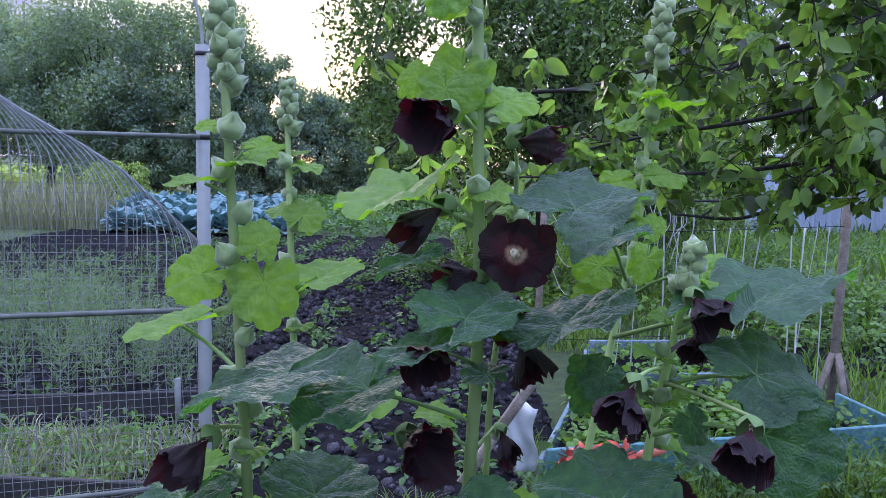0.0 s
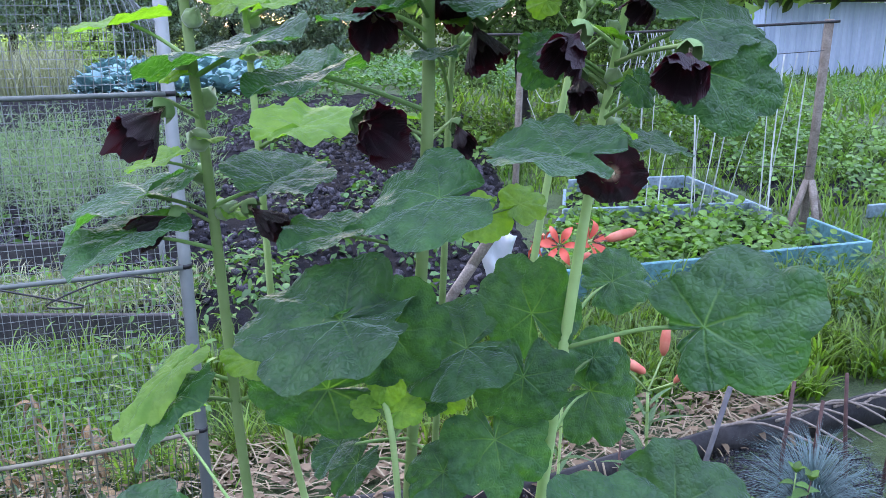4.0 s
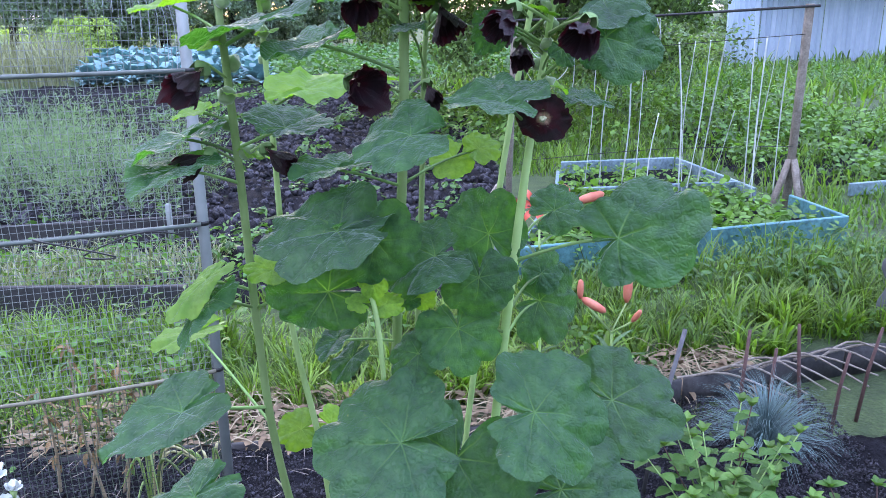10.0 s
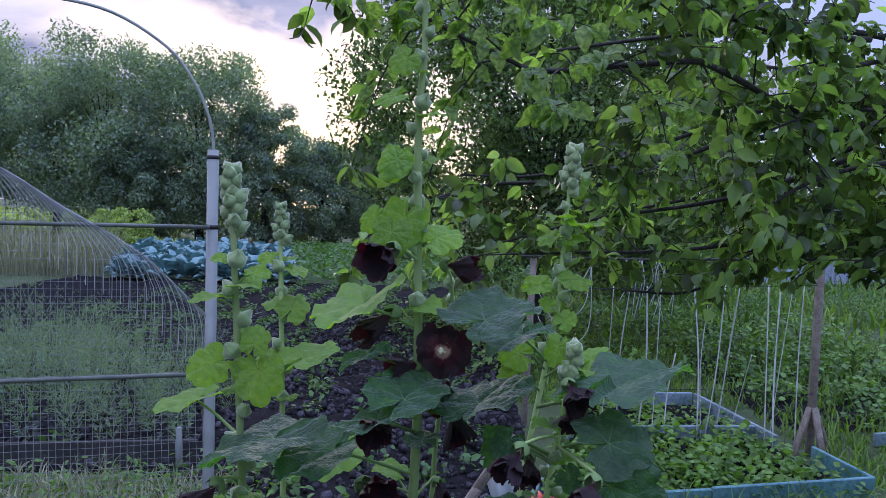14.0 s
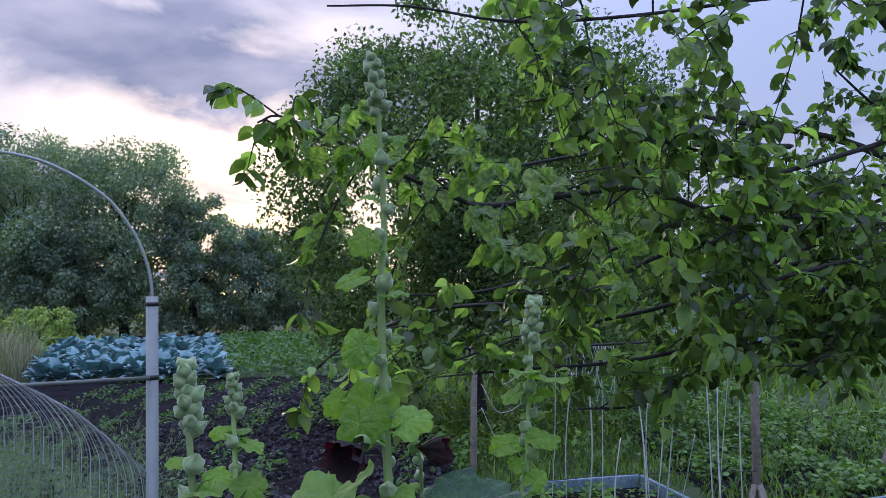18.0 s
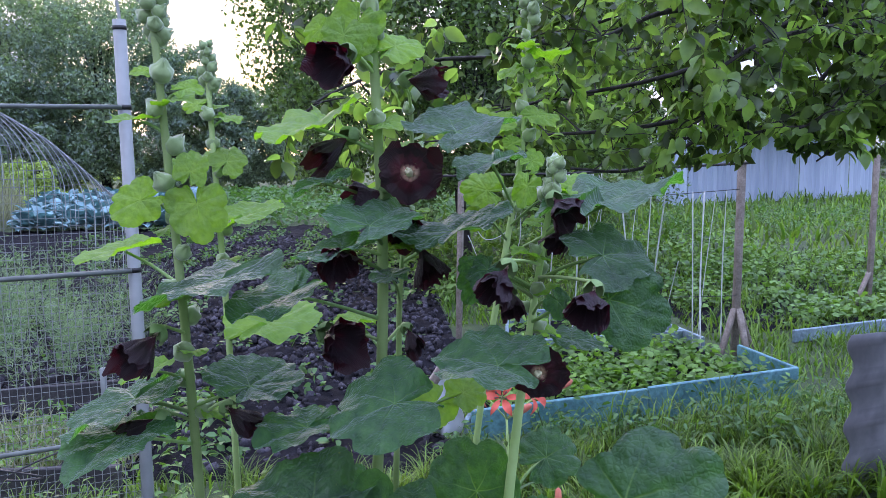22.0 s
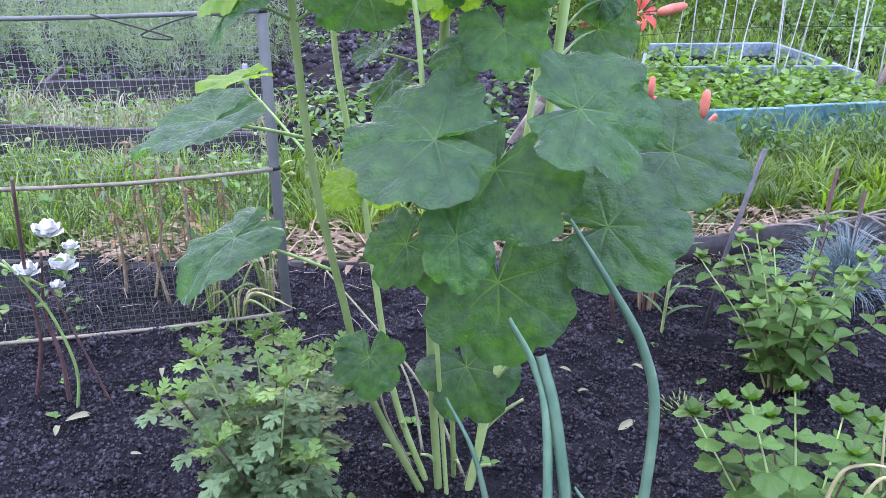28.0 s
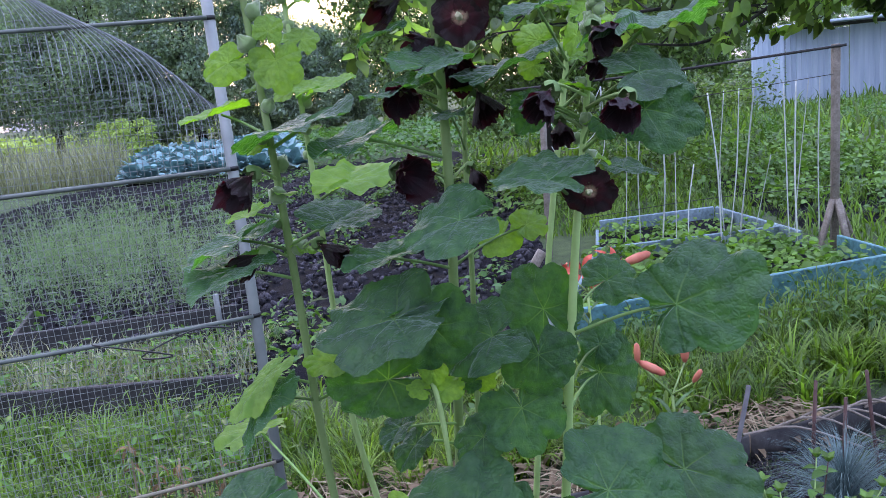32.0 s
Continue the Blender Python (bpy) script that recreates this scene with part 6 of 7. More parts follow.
leaf(M2, (0.144, 1, 1.55), (0.2, 1.086, 1.577), (0.036, 0.30, 0.95), 0.738, False, 0.2)
leaf(M2, (0.079, 1.05, 1.526), (0.057, 1.071, 1.533), (0, -0.32, 0.947), 0.738, True, 0.2)
leaf(M, (0.06, 0.895, 1.348), (-0.017, 0.88, 1.333), (-0.1, -0.421, 0.902), 1.05, False, 0.25)
leaf(M, (0.123, 1.1, 1.28), (0.094, 1.081, 1.256), (0, -0.781, 0.625), 0.902, True, 0.1)
leaf(M, (0.166, 1.1, 1.296), (0.201, 1.116, 1.307), (0.101, -0.704, 0.704), 0.82, True, 0.1)
leaf(M, (0.011, 1.1, 1.409), (-0.024, 1.125, 1.414), (0, -0.196, 0.981), 0.656, True, 0.1)
leaf(R, (0.188, 0.89, 1.393), (0.118, 0.931, 1.4), (-0.05, -0.252, 0.966), 1.05, False, 0.25)
leaf(R, (0.327, 1.08, 1.376), (0.375, 1.057, 1.366), (0.114, -0.195, 0.974), 0.656, False, 0.2)
leaf(R, (0.32, 0.895, 1.526), (0.385, 0.919, 1.536), (0.1, -0.597, 0.796), 0.9, False, 0.2)
leaf(R, (0.318, 0.86, 1.478), (0.392, 0.85, 1.458), (0.202, -0.931, 0.304), 0.85, False, 0.1, 0.5)
leaf(R2, (0.344, 0.97, 1.587), (0.45, 1.075, 1.606), (0.036, 0.12, 0.99), 0.574, False, 0.2)
leaf(R2, (0.212, 1.1, 1.64), (0.161, 1.024, 1.623), (-0.073, -0.165, 0.984), 0.492, False, 0.2)
leaf(R2, (0.261, 1.3, 1.707), (0.227, 1.299, 1.698), (-0.105, -0.843, 0.527), 0.656, True, 0.2)
leaf(R2, (0.32, 1.3, 1.716), (0.359, 1.304, 1.714), (0.108, -0.647, 0.755), 0.656, True, 0.2)
leaf(R2, (0.277, 1.3, 1.668), (0.26, 1.307, 1.678), (-0.206, -0.928, 0.309), 0.738, True, 0.1)
leaf(R2, (0.309, 1.3, 1.639), (0.331, 1.313, 1.653), (0.218, -0.873, 0.436), 0.738, True, 0.1)
leaf(R2, (0.286, 1.33, 1.795), (0.255, 1.299, 1.779), (-0.164, -0.315, 0.935), 0.492, True, 0.2)
leaf(R2, (0.334, 1.33, 1.818), (0.362, 1.26, 1.823), (0.152, -0.147, 0.977), 0.41, True, 0.2)
leaf(R2, (0.218, 1.2, 1.594), (0.178, 1.204, 1.606), (0, -0.949, 0.316), 0.82, True, 0.1)
leaf(R2, (0.207, 1.2, 1.553), (0.18, 1.198, 1.546), (0, -0.949, 0.316), 0.82, True, 0.1)
leaf(R2, (0.327, 1.1, 1.604), (0.356, 1.115, 1.622), (0.105, -0.843, 0.527), 0.574, True, 0.1)
leaf(R2, (0.292, 1.25, 1.598), (0.279, 1.242, 1.564), (0, -0.976, 0.217), 0.656, True, 0.1)
leaf(R, (0.173, 1, 1.498), (0.156, 1.009, 1.513), (0, -0.848, 0.53), 0.82, False, 0.1)
leaf(R, (0.188, 0.98, 1.5), (0.168, 0.963, 1.48), (0, -0.759, 0.651), 0.738, False, 0.1)
leaf(R, (0.276, 0.95, 1.46), (0.293, 0.945, 1.44), (0.208, -0.885, 0.416), 0.82, False, 0.1)
leaf(M2, (0.06, 1, 1.491), (0.038, 1.029, 1.495), (-0.166, -0.267, 0.949), 0.738, False, 0.1)
leaf(R, (0.369, 0.948, 1.181), (0.484, 0.915, 1.236), (0.06, -0.76, 0.64), 0.88, False, 0.12, 0.45)
leaf(R, (0.293, 1.1, 1.188), (0.343, 1.122, 1.207), (0.104, -0.777, 0.621), 0.902, False, 0.3)
leaf(R, (0.178, 1.04, 1.166), (0.150, 1.06, 1.237), (-0.15, -0.885, 0.416), 0.9, False, 0.25)
leaf(R, (0.273, 1.11, 1.022), (0.342, 1.114, 1.007), (0.154, -0.873, 0.462), 1.2, False, 0.2)
leaf(R, (0.277, 1.12, 1.069), (0.305, 1.142, 1.102), (0.154, -0.873, 0.462), 0.82, False, 0.2)
leaf(R, (0.157, 0.935, 1.126), (0.152, 0.917, 1.066), (0, -0.959, 0.283), 1, False, 0.12)
leaf(R, (0.125, 0.94, 1.041), (0.138, 0.904, 0.979), (0.051, -0.861, 0.506), 1, False, 0.15)
leaf(M, (0.062, 0.93, 1.004), (0.022, 0.914, 0.977), (-0.104, -0.777, 0.621), 0.82, False, 0.2)
leaf(M, (0.091, 0.95, 1.156), (0.019, 0.929, 1.135), (-0.1, -0.5, 0.86), 1, False, 0.35)
leaf(M, (0.031, 1, 1.067), (0.016, 0.995, 1.051), (0, -0.949, 0.316), 0.82, True, 0.1)
leaf(P, (0.003, 0.92, 1.191), (0.045, 0.912, 1.141), (0.051, -0.978, 0.204), 1.1, False, 0.1)
leaf(P, (-0.004, 0.92, 1.128), (0.006, 0.914, 1.101), (0, -0.979, 0.204), 0.82, True, 0.1)
leaf(P, (-0.024, 0.93, 1.09), (-0.047, 0.934, 1.095), (0, -0.759, 0.651), 0.738, True, 0.1)
leaf(P, (0.014, 0.93, 1.086), (0.042, 0.935, 1.092), (0, -0.759, 0.651), 0.738, True, 0.1)
leaf(P, (0.054, 0.95, 1.086), (0.037, 0.948, 1.078), (0, -0.979, 0.204), 0.902, False, 0.1)
leaf(P, (0.066, 0.96, 1.088), (0.089, 0.957, 1.074), (0, -0.979, 0.204), 0.82, True, 0.1)
leaf(S1, (-0.079, 0.98, 1.091), (-0.187, 0.989, 1.08), (-0.105, -0.972, 0.209), 0.62, False, 0.25)
leaf(S1, (-0.168, 1, 1.121), (-0.22, 1.016, 1.129), (-0.117, -0.702, 0.702), 0.574, True, 0.4)
leaf(M, (-0.049, 0.9, 1.211), (-0.165, 0.894, 1.198), (-0.081, -0.405, 0.911), 0.85, False, 0.3)
leaf(M, (-0.021, 0.93, 1.216), (0.021, 0.986, 1.227), (0.079, -0.252, 0.964), 0.738, False, 0.3)
leaf(S2, (-0.016, 0.9, 0.721), (-0.064, 0.875, 0.666), (-0.202, -0.807, 0.555), 0.861, False, 0.3)
leaf(M, (-0.072, 1, 1.001), (-0.091, 0.954, 0.983), (-0.245, -0.262, 0.933), 0.574, False, 0.4)
leaf(M, (-0.056, 1.05, 0.945), (-0.086, 1.027, 0.912), (-0.309, -0.619, 0.722), 0.656, False, 0.4)
leaf(M, (0.037, 0.828, 0.908), (-0.088, 0.825, 0.908), (-0.08, -0.6, 0.79), 1.0, False, 0.15)
leaf(R, (0.232, 0.825, 0.956), (0.342, 0.826, 0.951), (0.03, -0.66, 0.75), 1.0, False, 0.12)
leaf(R, (0.296, 0.956, 0.741), (0.412, 0.925, 0.765), (0.05, -0.72, 0.69), 1.0, False, 0.15)
leaf(R, (0.415, 1.13, 0.815), (0.533, 1.085, 0.79), (0.16, -0.70, 0.68), 0.92, False, 0.2)
leaf(R, (0.119, 0.87, 0.855), (0.07, 0.795, 0.78), (0, -0.707, 0.707), 1.25, False, 0.2)
leaf(M, (0.074, 0.76, 0.793), (0.086, 0.734, 0.722), (0.051, -0.933, 0.355), 0.72, False, 0.12)
leaf(M, (0.127, 0.912, 0.657), (0.137, 0.85, 0.545), (0.0, -0.88, 0.47), 1.1, False, 0.15)
leaf(S1, (-0.108, 1.02, 0.442), (-0.11, 0.98, 0.384), (0, -0.824, 0.567), 1, False, 0.15)
leaf(R, (0.185, 1, 1.487), (0.158, 0.989, 1.458), (-0.207, -0.83, 0.518), 0.82, False, 0.2)
leaf(R, (0.199, 0.97, 1.392), (0.147, 0.958, 1.389), (0, -0.253, 0.967), 0.738, False, 0.25)
leaf(M, (0.064, 1.13, 0.366), (0.117, 1.067, 0.298), (0, -0.733, 0.68), 1, False, 0.15)

# flowers: stalk, middle, way it faces, radius, how far open
flower(M, (-0.002, 0.945, 1.771), (-0.5, -0.75, -0.35), 0.036, 0.4)
flower(M2, (0.111, 1.05, 1.752), (0.95, -0.2, -0.1), 0.034, 0.25)
flower(M, (-0.012, 1.02, 1.663), (-0.7, -0.35, -0.55), 0.04, 0.1)
flower(M, (0.086, 0.98, 1.63), (-0.22, -0.97, 0.05), 0.039, 1)
flower(M, (0.029, 1.02, 1.596), (-0.8, -0.2, -0.3), 0.036, 0.4)
flower(M, (0.078, 1.05, 1.559), (0.1, -0.7, -0.7), 0.04, 0.4)
flower(M, (-0.012, 0.99, 1.41), (0.55, -0.8, -0.1), 0.043, 0.4)
flower(M, (-0.005, 0.935, 1.523), (0.1, -0.85, -0.45), 0.034, 0.4)
flower(M2, (0.111, 1.05, 1.502), (0.25, -0.6, -0.75), 0.04, 0.2)
flower(R, (0.186, 0.87, 1.5), (-0.5, -0.55, -0.6), 0.036, 0.3)
flower(R, (0.278, 0.93, 1.582), (0.35, -0.7, -0.5), 0.032, 0.4)
flower(R, (0.28, 0.95, 1.545), (-0.6, -0.4, -0.6), 0.028, 0.2)
flower(R, (0.278, 0.8, 1.485), (-0.4, -0.7, -0.55), 0.034, 0.3)
flower(R, (0.252, 0.96, 1.36), (-0.25, -0.95, -0.05), 0.037, 1)
flower(S1, (-0.241, 0.9, 1.424), (-0.5, -0.6, -0.6), 0.038, 0.3)
flower(S1, (-0.27, 0.985, 1.298), (-0.8, -0.35, -0.45), 0.036, 0.2)
flower(S1, (-0.149, 1.01, 1.3), (0.75, -0.35, -0.5), 0.034, 0.2)
flower(R, (0.223, 1, 1.452), (0, -0.7, -0.6), 0.03, 0.2)
flower(M, (0.089, 1.06, 1.389), (0.3, -0.5, -0.6), 0.028, 0.2)

# buds up the stalks: a packed tip, then single ones
bud_spike(S1, 1.80, 1.885, 18, 0.0120, 0.0090)
bud_spike(S1, 1.30, 1.79, 12, 0.0130, 0.0120)
bud_spike(S2, 1.77, 1.833, 14, 0.0105, 0.0085)
bud_spike(S2, 1.38, 1.76, 9, 0.0112, 0.0102)
bud_spike(M, 2.265, 2.335, 13, 0.0115, 0.0085)
bud_spike(M, 1.62, 2.25, 18, 0.0115, 0.0105)
bud_spike(M2, 1.50, 1.71, 8, 0.0095, 0.0085)
bud_spike(R2, 1.88, 1.958, 15, 0.0105, 0.0085)
bud_spike(R2, 1.55, 1.87, 14, 0.0112, 0.0102)
bud_spike(R, 1.40, 1.62, 9, 0.0110, 0.0090)
bud_spike(R, 1.585, 1.645, 12, 0.0095, 0.0080)
bud_spike(P, 1.15, 1.215, 9, 0.0090, 0.0078)


# cut leaf stalks and side shoots low on the stems
for k, z, around, ln in ((S1, 0.10, 3.4, 0.05), (S1, 0.30, 2.6, 0.09), (S2, 0.14, 4.6, 0.04), (M, 0.08, 3.9, 0.06), (M, 0.24, 5.4, 0.12), (M, 0.40, 0.4, 0.10), (R, 0.07, 5.8, 0.06), (R, 0.20, 0.2, 0.11), (R, 0.34, 5.2, 0.16), (R2, 0.12, 0.9, 0.05), (M2, 0.18, 2.2, 0.10), (M2, 0.05, 5.0, 0.07)):
    p = stem_at(k, z)
    d = Vector((math.cos(around), math.sin(around), 0.55 + hol.random())).normalized()
    part("stub", tube(spline([p, p + d * ln * 0.5 + Vector((0, 0, 0.008)), p + d * ln], 4), [0.0042, 0.0032], 7), M_stem, k.thing)

# ---- plants of the flower bed ----
M_balm = foliage("balm_leaf", (0.050, 0.120, 0.028), (0.115, 0.225, 0.055), 0.5, 0.25, island=False, scale=40)
M_broad = foliage("broad_lobed_leaf", (0.048, 0.118, 0.026), (0.11, 0.215, 0.050), 0.5, 0.28, island=False, scale=40)
M_mum = foliage("lobed_leaf", (0.062, 0.120, 0.052), (0.135, 0.220, 0.098), 0.55, 0.25, island=False, scale=40)
M_onion = foliage("onion_leaf", (0.095, 0.21, 0.135), (0.19, 0.33, 0.215), 0.42, 0.12, island=False, scale=15)
M_fescue = foliage("blue_fescue", (0.10, 0.165, 0.165), (0.19, 0.27, 0.265), 0.6, 0.15, 1.0, (1, 1, 1), scale=10)
M_lily = plain("lily_petal", (0.60, 0.075, 0.05), (0.76, 0.14, 0.085), 30, 0.5, 0, 0.2, 0.002)
M_lilybud = plain("lily_bud", (0.55, 0.12, 0.08), (0.66, 0.26, 0.16), 25, 0.5, 0, 0.2, 0.002)
M_white = plain("white_petal", (0.60, 0.63, 0.60), (0.76, 0.78, 0.74), 20, 0.6, 0, 0.2, 0.002)
M_redstem = plain("red_brown_stem", (0.06, 0.03, 0.028), (0.13, 0.07, 0.06), 30, 0.8)
M_dryleaf = foliage("dry_leaf", (0.17, 0.105, 0.05), (0.33, 0.23, 0.12), 0.8, 0.2, 1.0, (1, 1, 1), island=False, scale=20)
M_greystick = plain("grey_stick", (0.075, 0.075, 0.082), (0.14, 0.135, 0.14), 25, 0.85)
pl = random.Random(21)


def shaped(length, width, lobes, depth, curl, n=14):
    """A leaf with a toothed or lobed rim, folded a little along its rib."""
    V, F = [], []
    for i in range(n + 1):
        q = i / n
        w = width * (math.sin(math.pi * min(q ** 0.8, 1)) ** 0.8) * (1 - depth * (0.5 + 0.5 * math.cos(q * lobes * 2 * math.pi)))
        z = curl * length * (q - 1.2 * q * q)
        x = q * length
        V += [(x + 0.10 * length * depth * 1.2, w / 2, z + w * 0.22), (x, w * 0.22, z + w * 0.02), (x, 0, z), (x, -w * 0.22, z + w * 0.02), (x + 0.10 * length * depth * 1.2, -w / 2, z + w * 0.22)]
        if i:
            a = 5 * i
            for k in range(4):
                F.append((a - 5 + k, a + k, a + k + 1, a - 4 + k))
    return mesh_of("leaf", V, F)


OVALS = [shaped(1.0, 0.68, 9, 0.07, c) for c in (0.15, 0.3, 0.05)]


def cut_leaf(curl, rnd):
    """A deeply cut leaf: oblong, toothed lobes along a rib."""
    V, F = [], []

    def lobe(root, way, length, width):
        side = Vector((-way.y, way.x, 0))
        b = len(V)
        for i in range(6):
            q = i / 5
            w = width * (0.75 + 0.5 * q) * (1 if q < 0.8 else 0.62) * (1 - 0.85 * (q > 0.95))
            p = root + way * length * q
            for sd in (1, 0, -1):
                v = p + side * w * 0.5 * sd
                V.append((v.x, v.y, curl * (v.x - 1.15 * v.x * v.x) + 0.22 * abs(v.y) + 0.05 * abs(sd) * width - 0.25 * abs(v.y) ** 2 * 2 + 0.02 * math.sin(9 * q + root.x * 20)))
            if i:
                a = b + 3 * i
                F.extend([(a - 3, a, a + 1, a - 2), (a - 2, a + 1, a + 2, a - 1)])

    lobe(Vector((0, 0, 0)), Vector((1, 0, 0)), 1.0, 0.17)
    for q, ln, an in ((0.30, 0.30, 58), (0.52, 0.38, 46), (0.72, 0.28, 36)):
        for sd in (1, -1):
            a = math.radians(an + rnd.uniform(-8, 8)) * sd
            lobe(Vector((q + rnd.uniform(-0.03, 0.03), 0, 0)), Vector((math.cos(a), math.sin(a), 0)), ln * rnd.uniform(0.85, 1.15), 0.15)
    return mesh_of("leaf", V, F)


def round_leaf(curl, rnd):
    """A broad, softly lobed leaf with a scalloped rim."""
    V, F = [(0, 0, 0)], []
    n = 40
    for ring in (0.5, 1.0):
        for j in range(n + 1):
            a = math.radians(-128 + 256 * j / n)
            r = (0.62 + 0.065 * math.cos(a * 5) + 0.035 * math.cos(a * 19)) * (0.75 + 0.25 * math.cos(a)) * ring
            x, y = 0.28 * ring + r * math.cos(a), r * math.sin(a)
            V.append((x, y, 0.10 * ring * math.cos(a * 5) * 0.5 + curl * (x - 1.2 * x * x) + 0.06 * abs(y)))
    for j in range(n):
        F.append((0, 1 + j, 2 + j))
        F.append((1 + j, n + 2 + j, n + 3 + j, 2 + j))
    return mesh_of("leaf", V, F)


ROUNDS = [round_leaf(c, pl) for c in (0.1, 0.25, -0.05)]
CUTS = [cut_leaf(c, pl) for c in (0.1, 0.3, 0.5, -0.1)]
LANCES = [shaped(1.0, 0.14, 1, 0.0, c, 8) for c in (0.2, 0.5)]


WITHER = [shaped(1.0, 0.34, 2, 0.15, c, 10) for c in (0.3, 0.7)]
M_strawleaf = plain("straw_leaf", (0.34, 0.31, 0.14), (0.48, 0.44, 0.24), 30, 0.7)
M_pale = plain("pale_dead_leaf", (0.13, 0.14, 0.07), (0.24, 0.24, 0.14), 30, 0.8)
M_palegreen = foliage("pale_weed", (0.15, 0.22, 0.075), (0.24, 0.31, 0.12), 0.6, 0.3, island=False, scale=40)
SKINS = {}


def place_leaf(parent, meshes, mat, at, way, up, size, name="leaf"):
    x = Vector(way).normalized()
    y = Vector(up).cross(x)
    y = y.normalized() if y.length > 1e-4 else x.orthogonal().normalized()
    m = Matrix((x, y, x.cross(y))).transposed().to_4x4()
    m.translation = Vector(at)
    me = pl.choice(meshes)
    key = (me.name, mat.name)
    if key not in SKINS:
        SKINS[key] = me.copy()
    ob = part(name, SKINS[key], mat, parent)
    ob.matrix_basis = m @ Matrix.Scale(size, 4)
    return ob


def herb(name, at, label, cat, stems, height, spread, meshes, mat, size, step, pair=2, lean=0.55, bare=0.06, tips=None):
    """A bushy plant: stems that fan from one foot, leaves set along them."""
    t = thing(name, at, label, cat)
    for s in range(stems):
        a = s * 2.4 + pl.uniform(-0.4, 0.4)
        r = spread * math.sqrt((s + 0.5) / stems)
        h = height * pl.uniform(0.72, 1.05) * (1 - 0.25 * (r / spread) ** 2)
        line = spline([(0.02 * math.cos(a), 0.02 * math.sin(a), -0.02), (r * 0.45 * math.cos(a), r * 0.45 * math.sin(a), h * 0.5), (r * math.cos(a), r * math.sin(a), h)], 8)
        part("stem", tube(line, [0.0032, 0.0016], 6), M_redstem if s % 3 == 0 else M_stem, t)
        d = 0.0
        turn = pl.uniform(0, 3)
        for p0, p1 in zip(line, line[1:]):
            d += (p1 - p0).length
            if d < step or p1.z < bare:
                continue
            d = 0
            q = p1.z / max(h, 1e-3)
            turn += 1.57 + pl.uniform(-0.2, 0.2)
            for k in range(pair):
                b = turn + k * 2 * math.pi / pair
                L = size * pl.uniform(0.75, 1.15) * (1.0 - 0.35 * max(0, q - 0.55) / 0.45)
                place_leaf(t, meshes, tips if tips and q > 0.94 else mat, p1, (math.cos(b), math.sin(b), pl.uniform(-0.5, lean) + 0.25 * q), (math.cos(b) * -0.3, math.sin(b) * -0.3, 1), L)
        for k in range(4):
            b = turn + k * 1.57
            place_leaf(t, meshes, tips or mat, line[-1], (math.cos(b), math.sin(b), 1.1), (-math.cos(b), -math.sin(b), 0.8), size * 0.5)
    return t


M_tip = foliage("young_tip_leaf", (0.085, 0.165, 0.040), (0.155, 0.265, 0.072), 0.5, 0.28, island=False, scale=40)
herb("lemon_balm", (0.87, 1.70, 0), "bushy lemon balm with soft toothed leaves", "herb", 19, 0.47, 0.25, OVALS, M_balm, 0.066, 0.036, 2, -0.1, 0.06, M_tip)
herb("lemon_balm", (1.22, 1.52, 0), "smaller lemon balm with toothed green leaves", "herb", 8, 0.36, 0.17, OVALS, M_balm, 0.062, 0.040)
herb("chrysanthemum", (0.68, 0.92, 0), "leafy chrysanthemum with broad round-lobed leaves, not yet in flower", "plant", 15, 0.47, 0.24, ROUNDS, M_broad, 0.060, 0.032, 2, 0.0)
herb("chrysanthemum", (0.97, 1.02, 0), "sprawling chrysanthemum with broad round-lobed leaves", "plant", 12, 0.40, 0.24, ROUNDS, M_broad, 0.060, 0.034, 2, 0.0)
herb("chrysanthemum", (-0.315, 1.02, 0), "bushy chrysanthemum with deeply cut grey-green leaves", "plant", 21, 0.50, 0.19, CUTS, M_mum, 0.095, 0.028, 2, 0.1, 0.06, M_tip)
for k in range(46):
    x, y = pl.uniform(-1.6, 1.3), pl.uniform(0.9, 2.3)
    w = thing("seedling", (x, y, 0.0), "tiny green weed seedling on the soil", "weed", "weed seedlings")
    for j in range(pl.choice((3, 4, 5))):
        b = j * 1.6 + pl.random()
        place_leaf(w, OVALS, M_balm, (0, 0, 0.012), (math.cos(b), math.sin(b), 0.35), (0, 0, 1), pl.uniform(0.012, 0.03))

def strap(pts, widths, fold=0.35):
    """A long keeled leaf: a V in section, with thickness."""
    V, F = [], []
    line = spline(pts, 8)
    k = len(line)
    ww = np.interp(np.linspace(0, 1, k), np.linspace(0, 1, len(widths)), widths)
    for i, p in enumerate(line):
        d = (line[min(i + 1, k - 1)] - line[max(i - 1, 0)]).normalized()
        o = d.cross(Vector((0.25, -1, 0.2))).normalized()
        n = o.cross(d)
        w = ww[i] * 0.95
        for a, b in ((-1, fold), (-0.5, fold * 0.4), (0, 0), (0.5, fold * 0.4), (1, fold), (0.5, fold * 0.4 - 0.22), (0, -0.3), (-0.5, fold * 0.4 - 0.22)):
            V.append(p + o * w * a - n * w * b)
        if i:
            for j in range(8):
                x, y = 8 * (i - 1) + j, 8 * (i - 1) + (j + 1) % 8
                F.append((x, y, y + 8, x + 8))
    return V, F


# a black pot with a broad-leaved plant, a dry tuft, scraps of leaf
pot = thing("plant_pot", (-0.47, 0.50, 0), "black plastic pot with a broad-leaved seedling", "pot")
V, F = [], []
prof = ((0.085, 0.0), (0.108, 0.27), (0.118, 0.275), (0.120, 0.305), (0.112, 0.308), (0.108, 0.285), (0.10, 0.27), (0.0, 0.265))
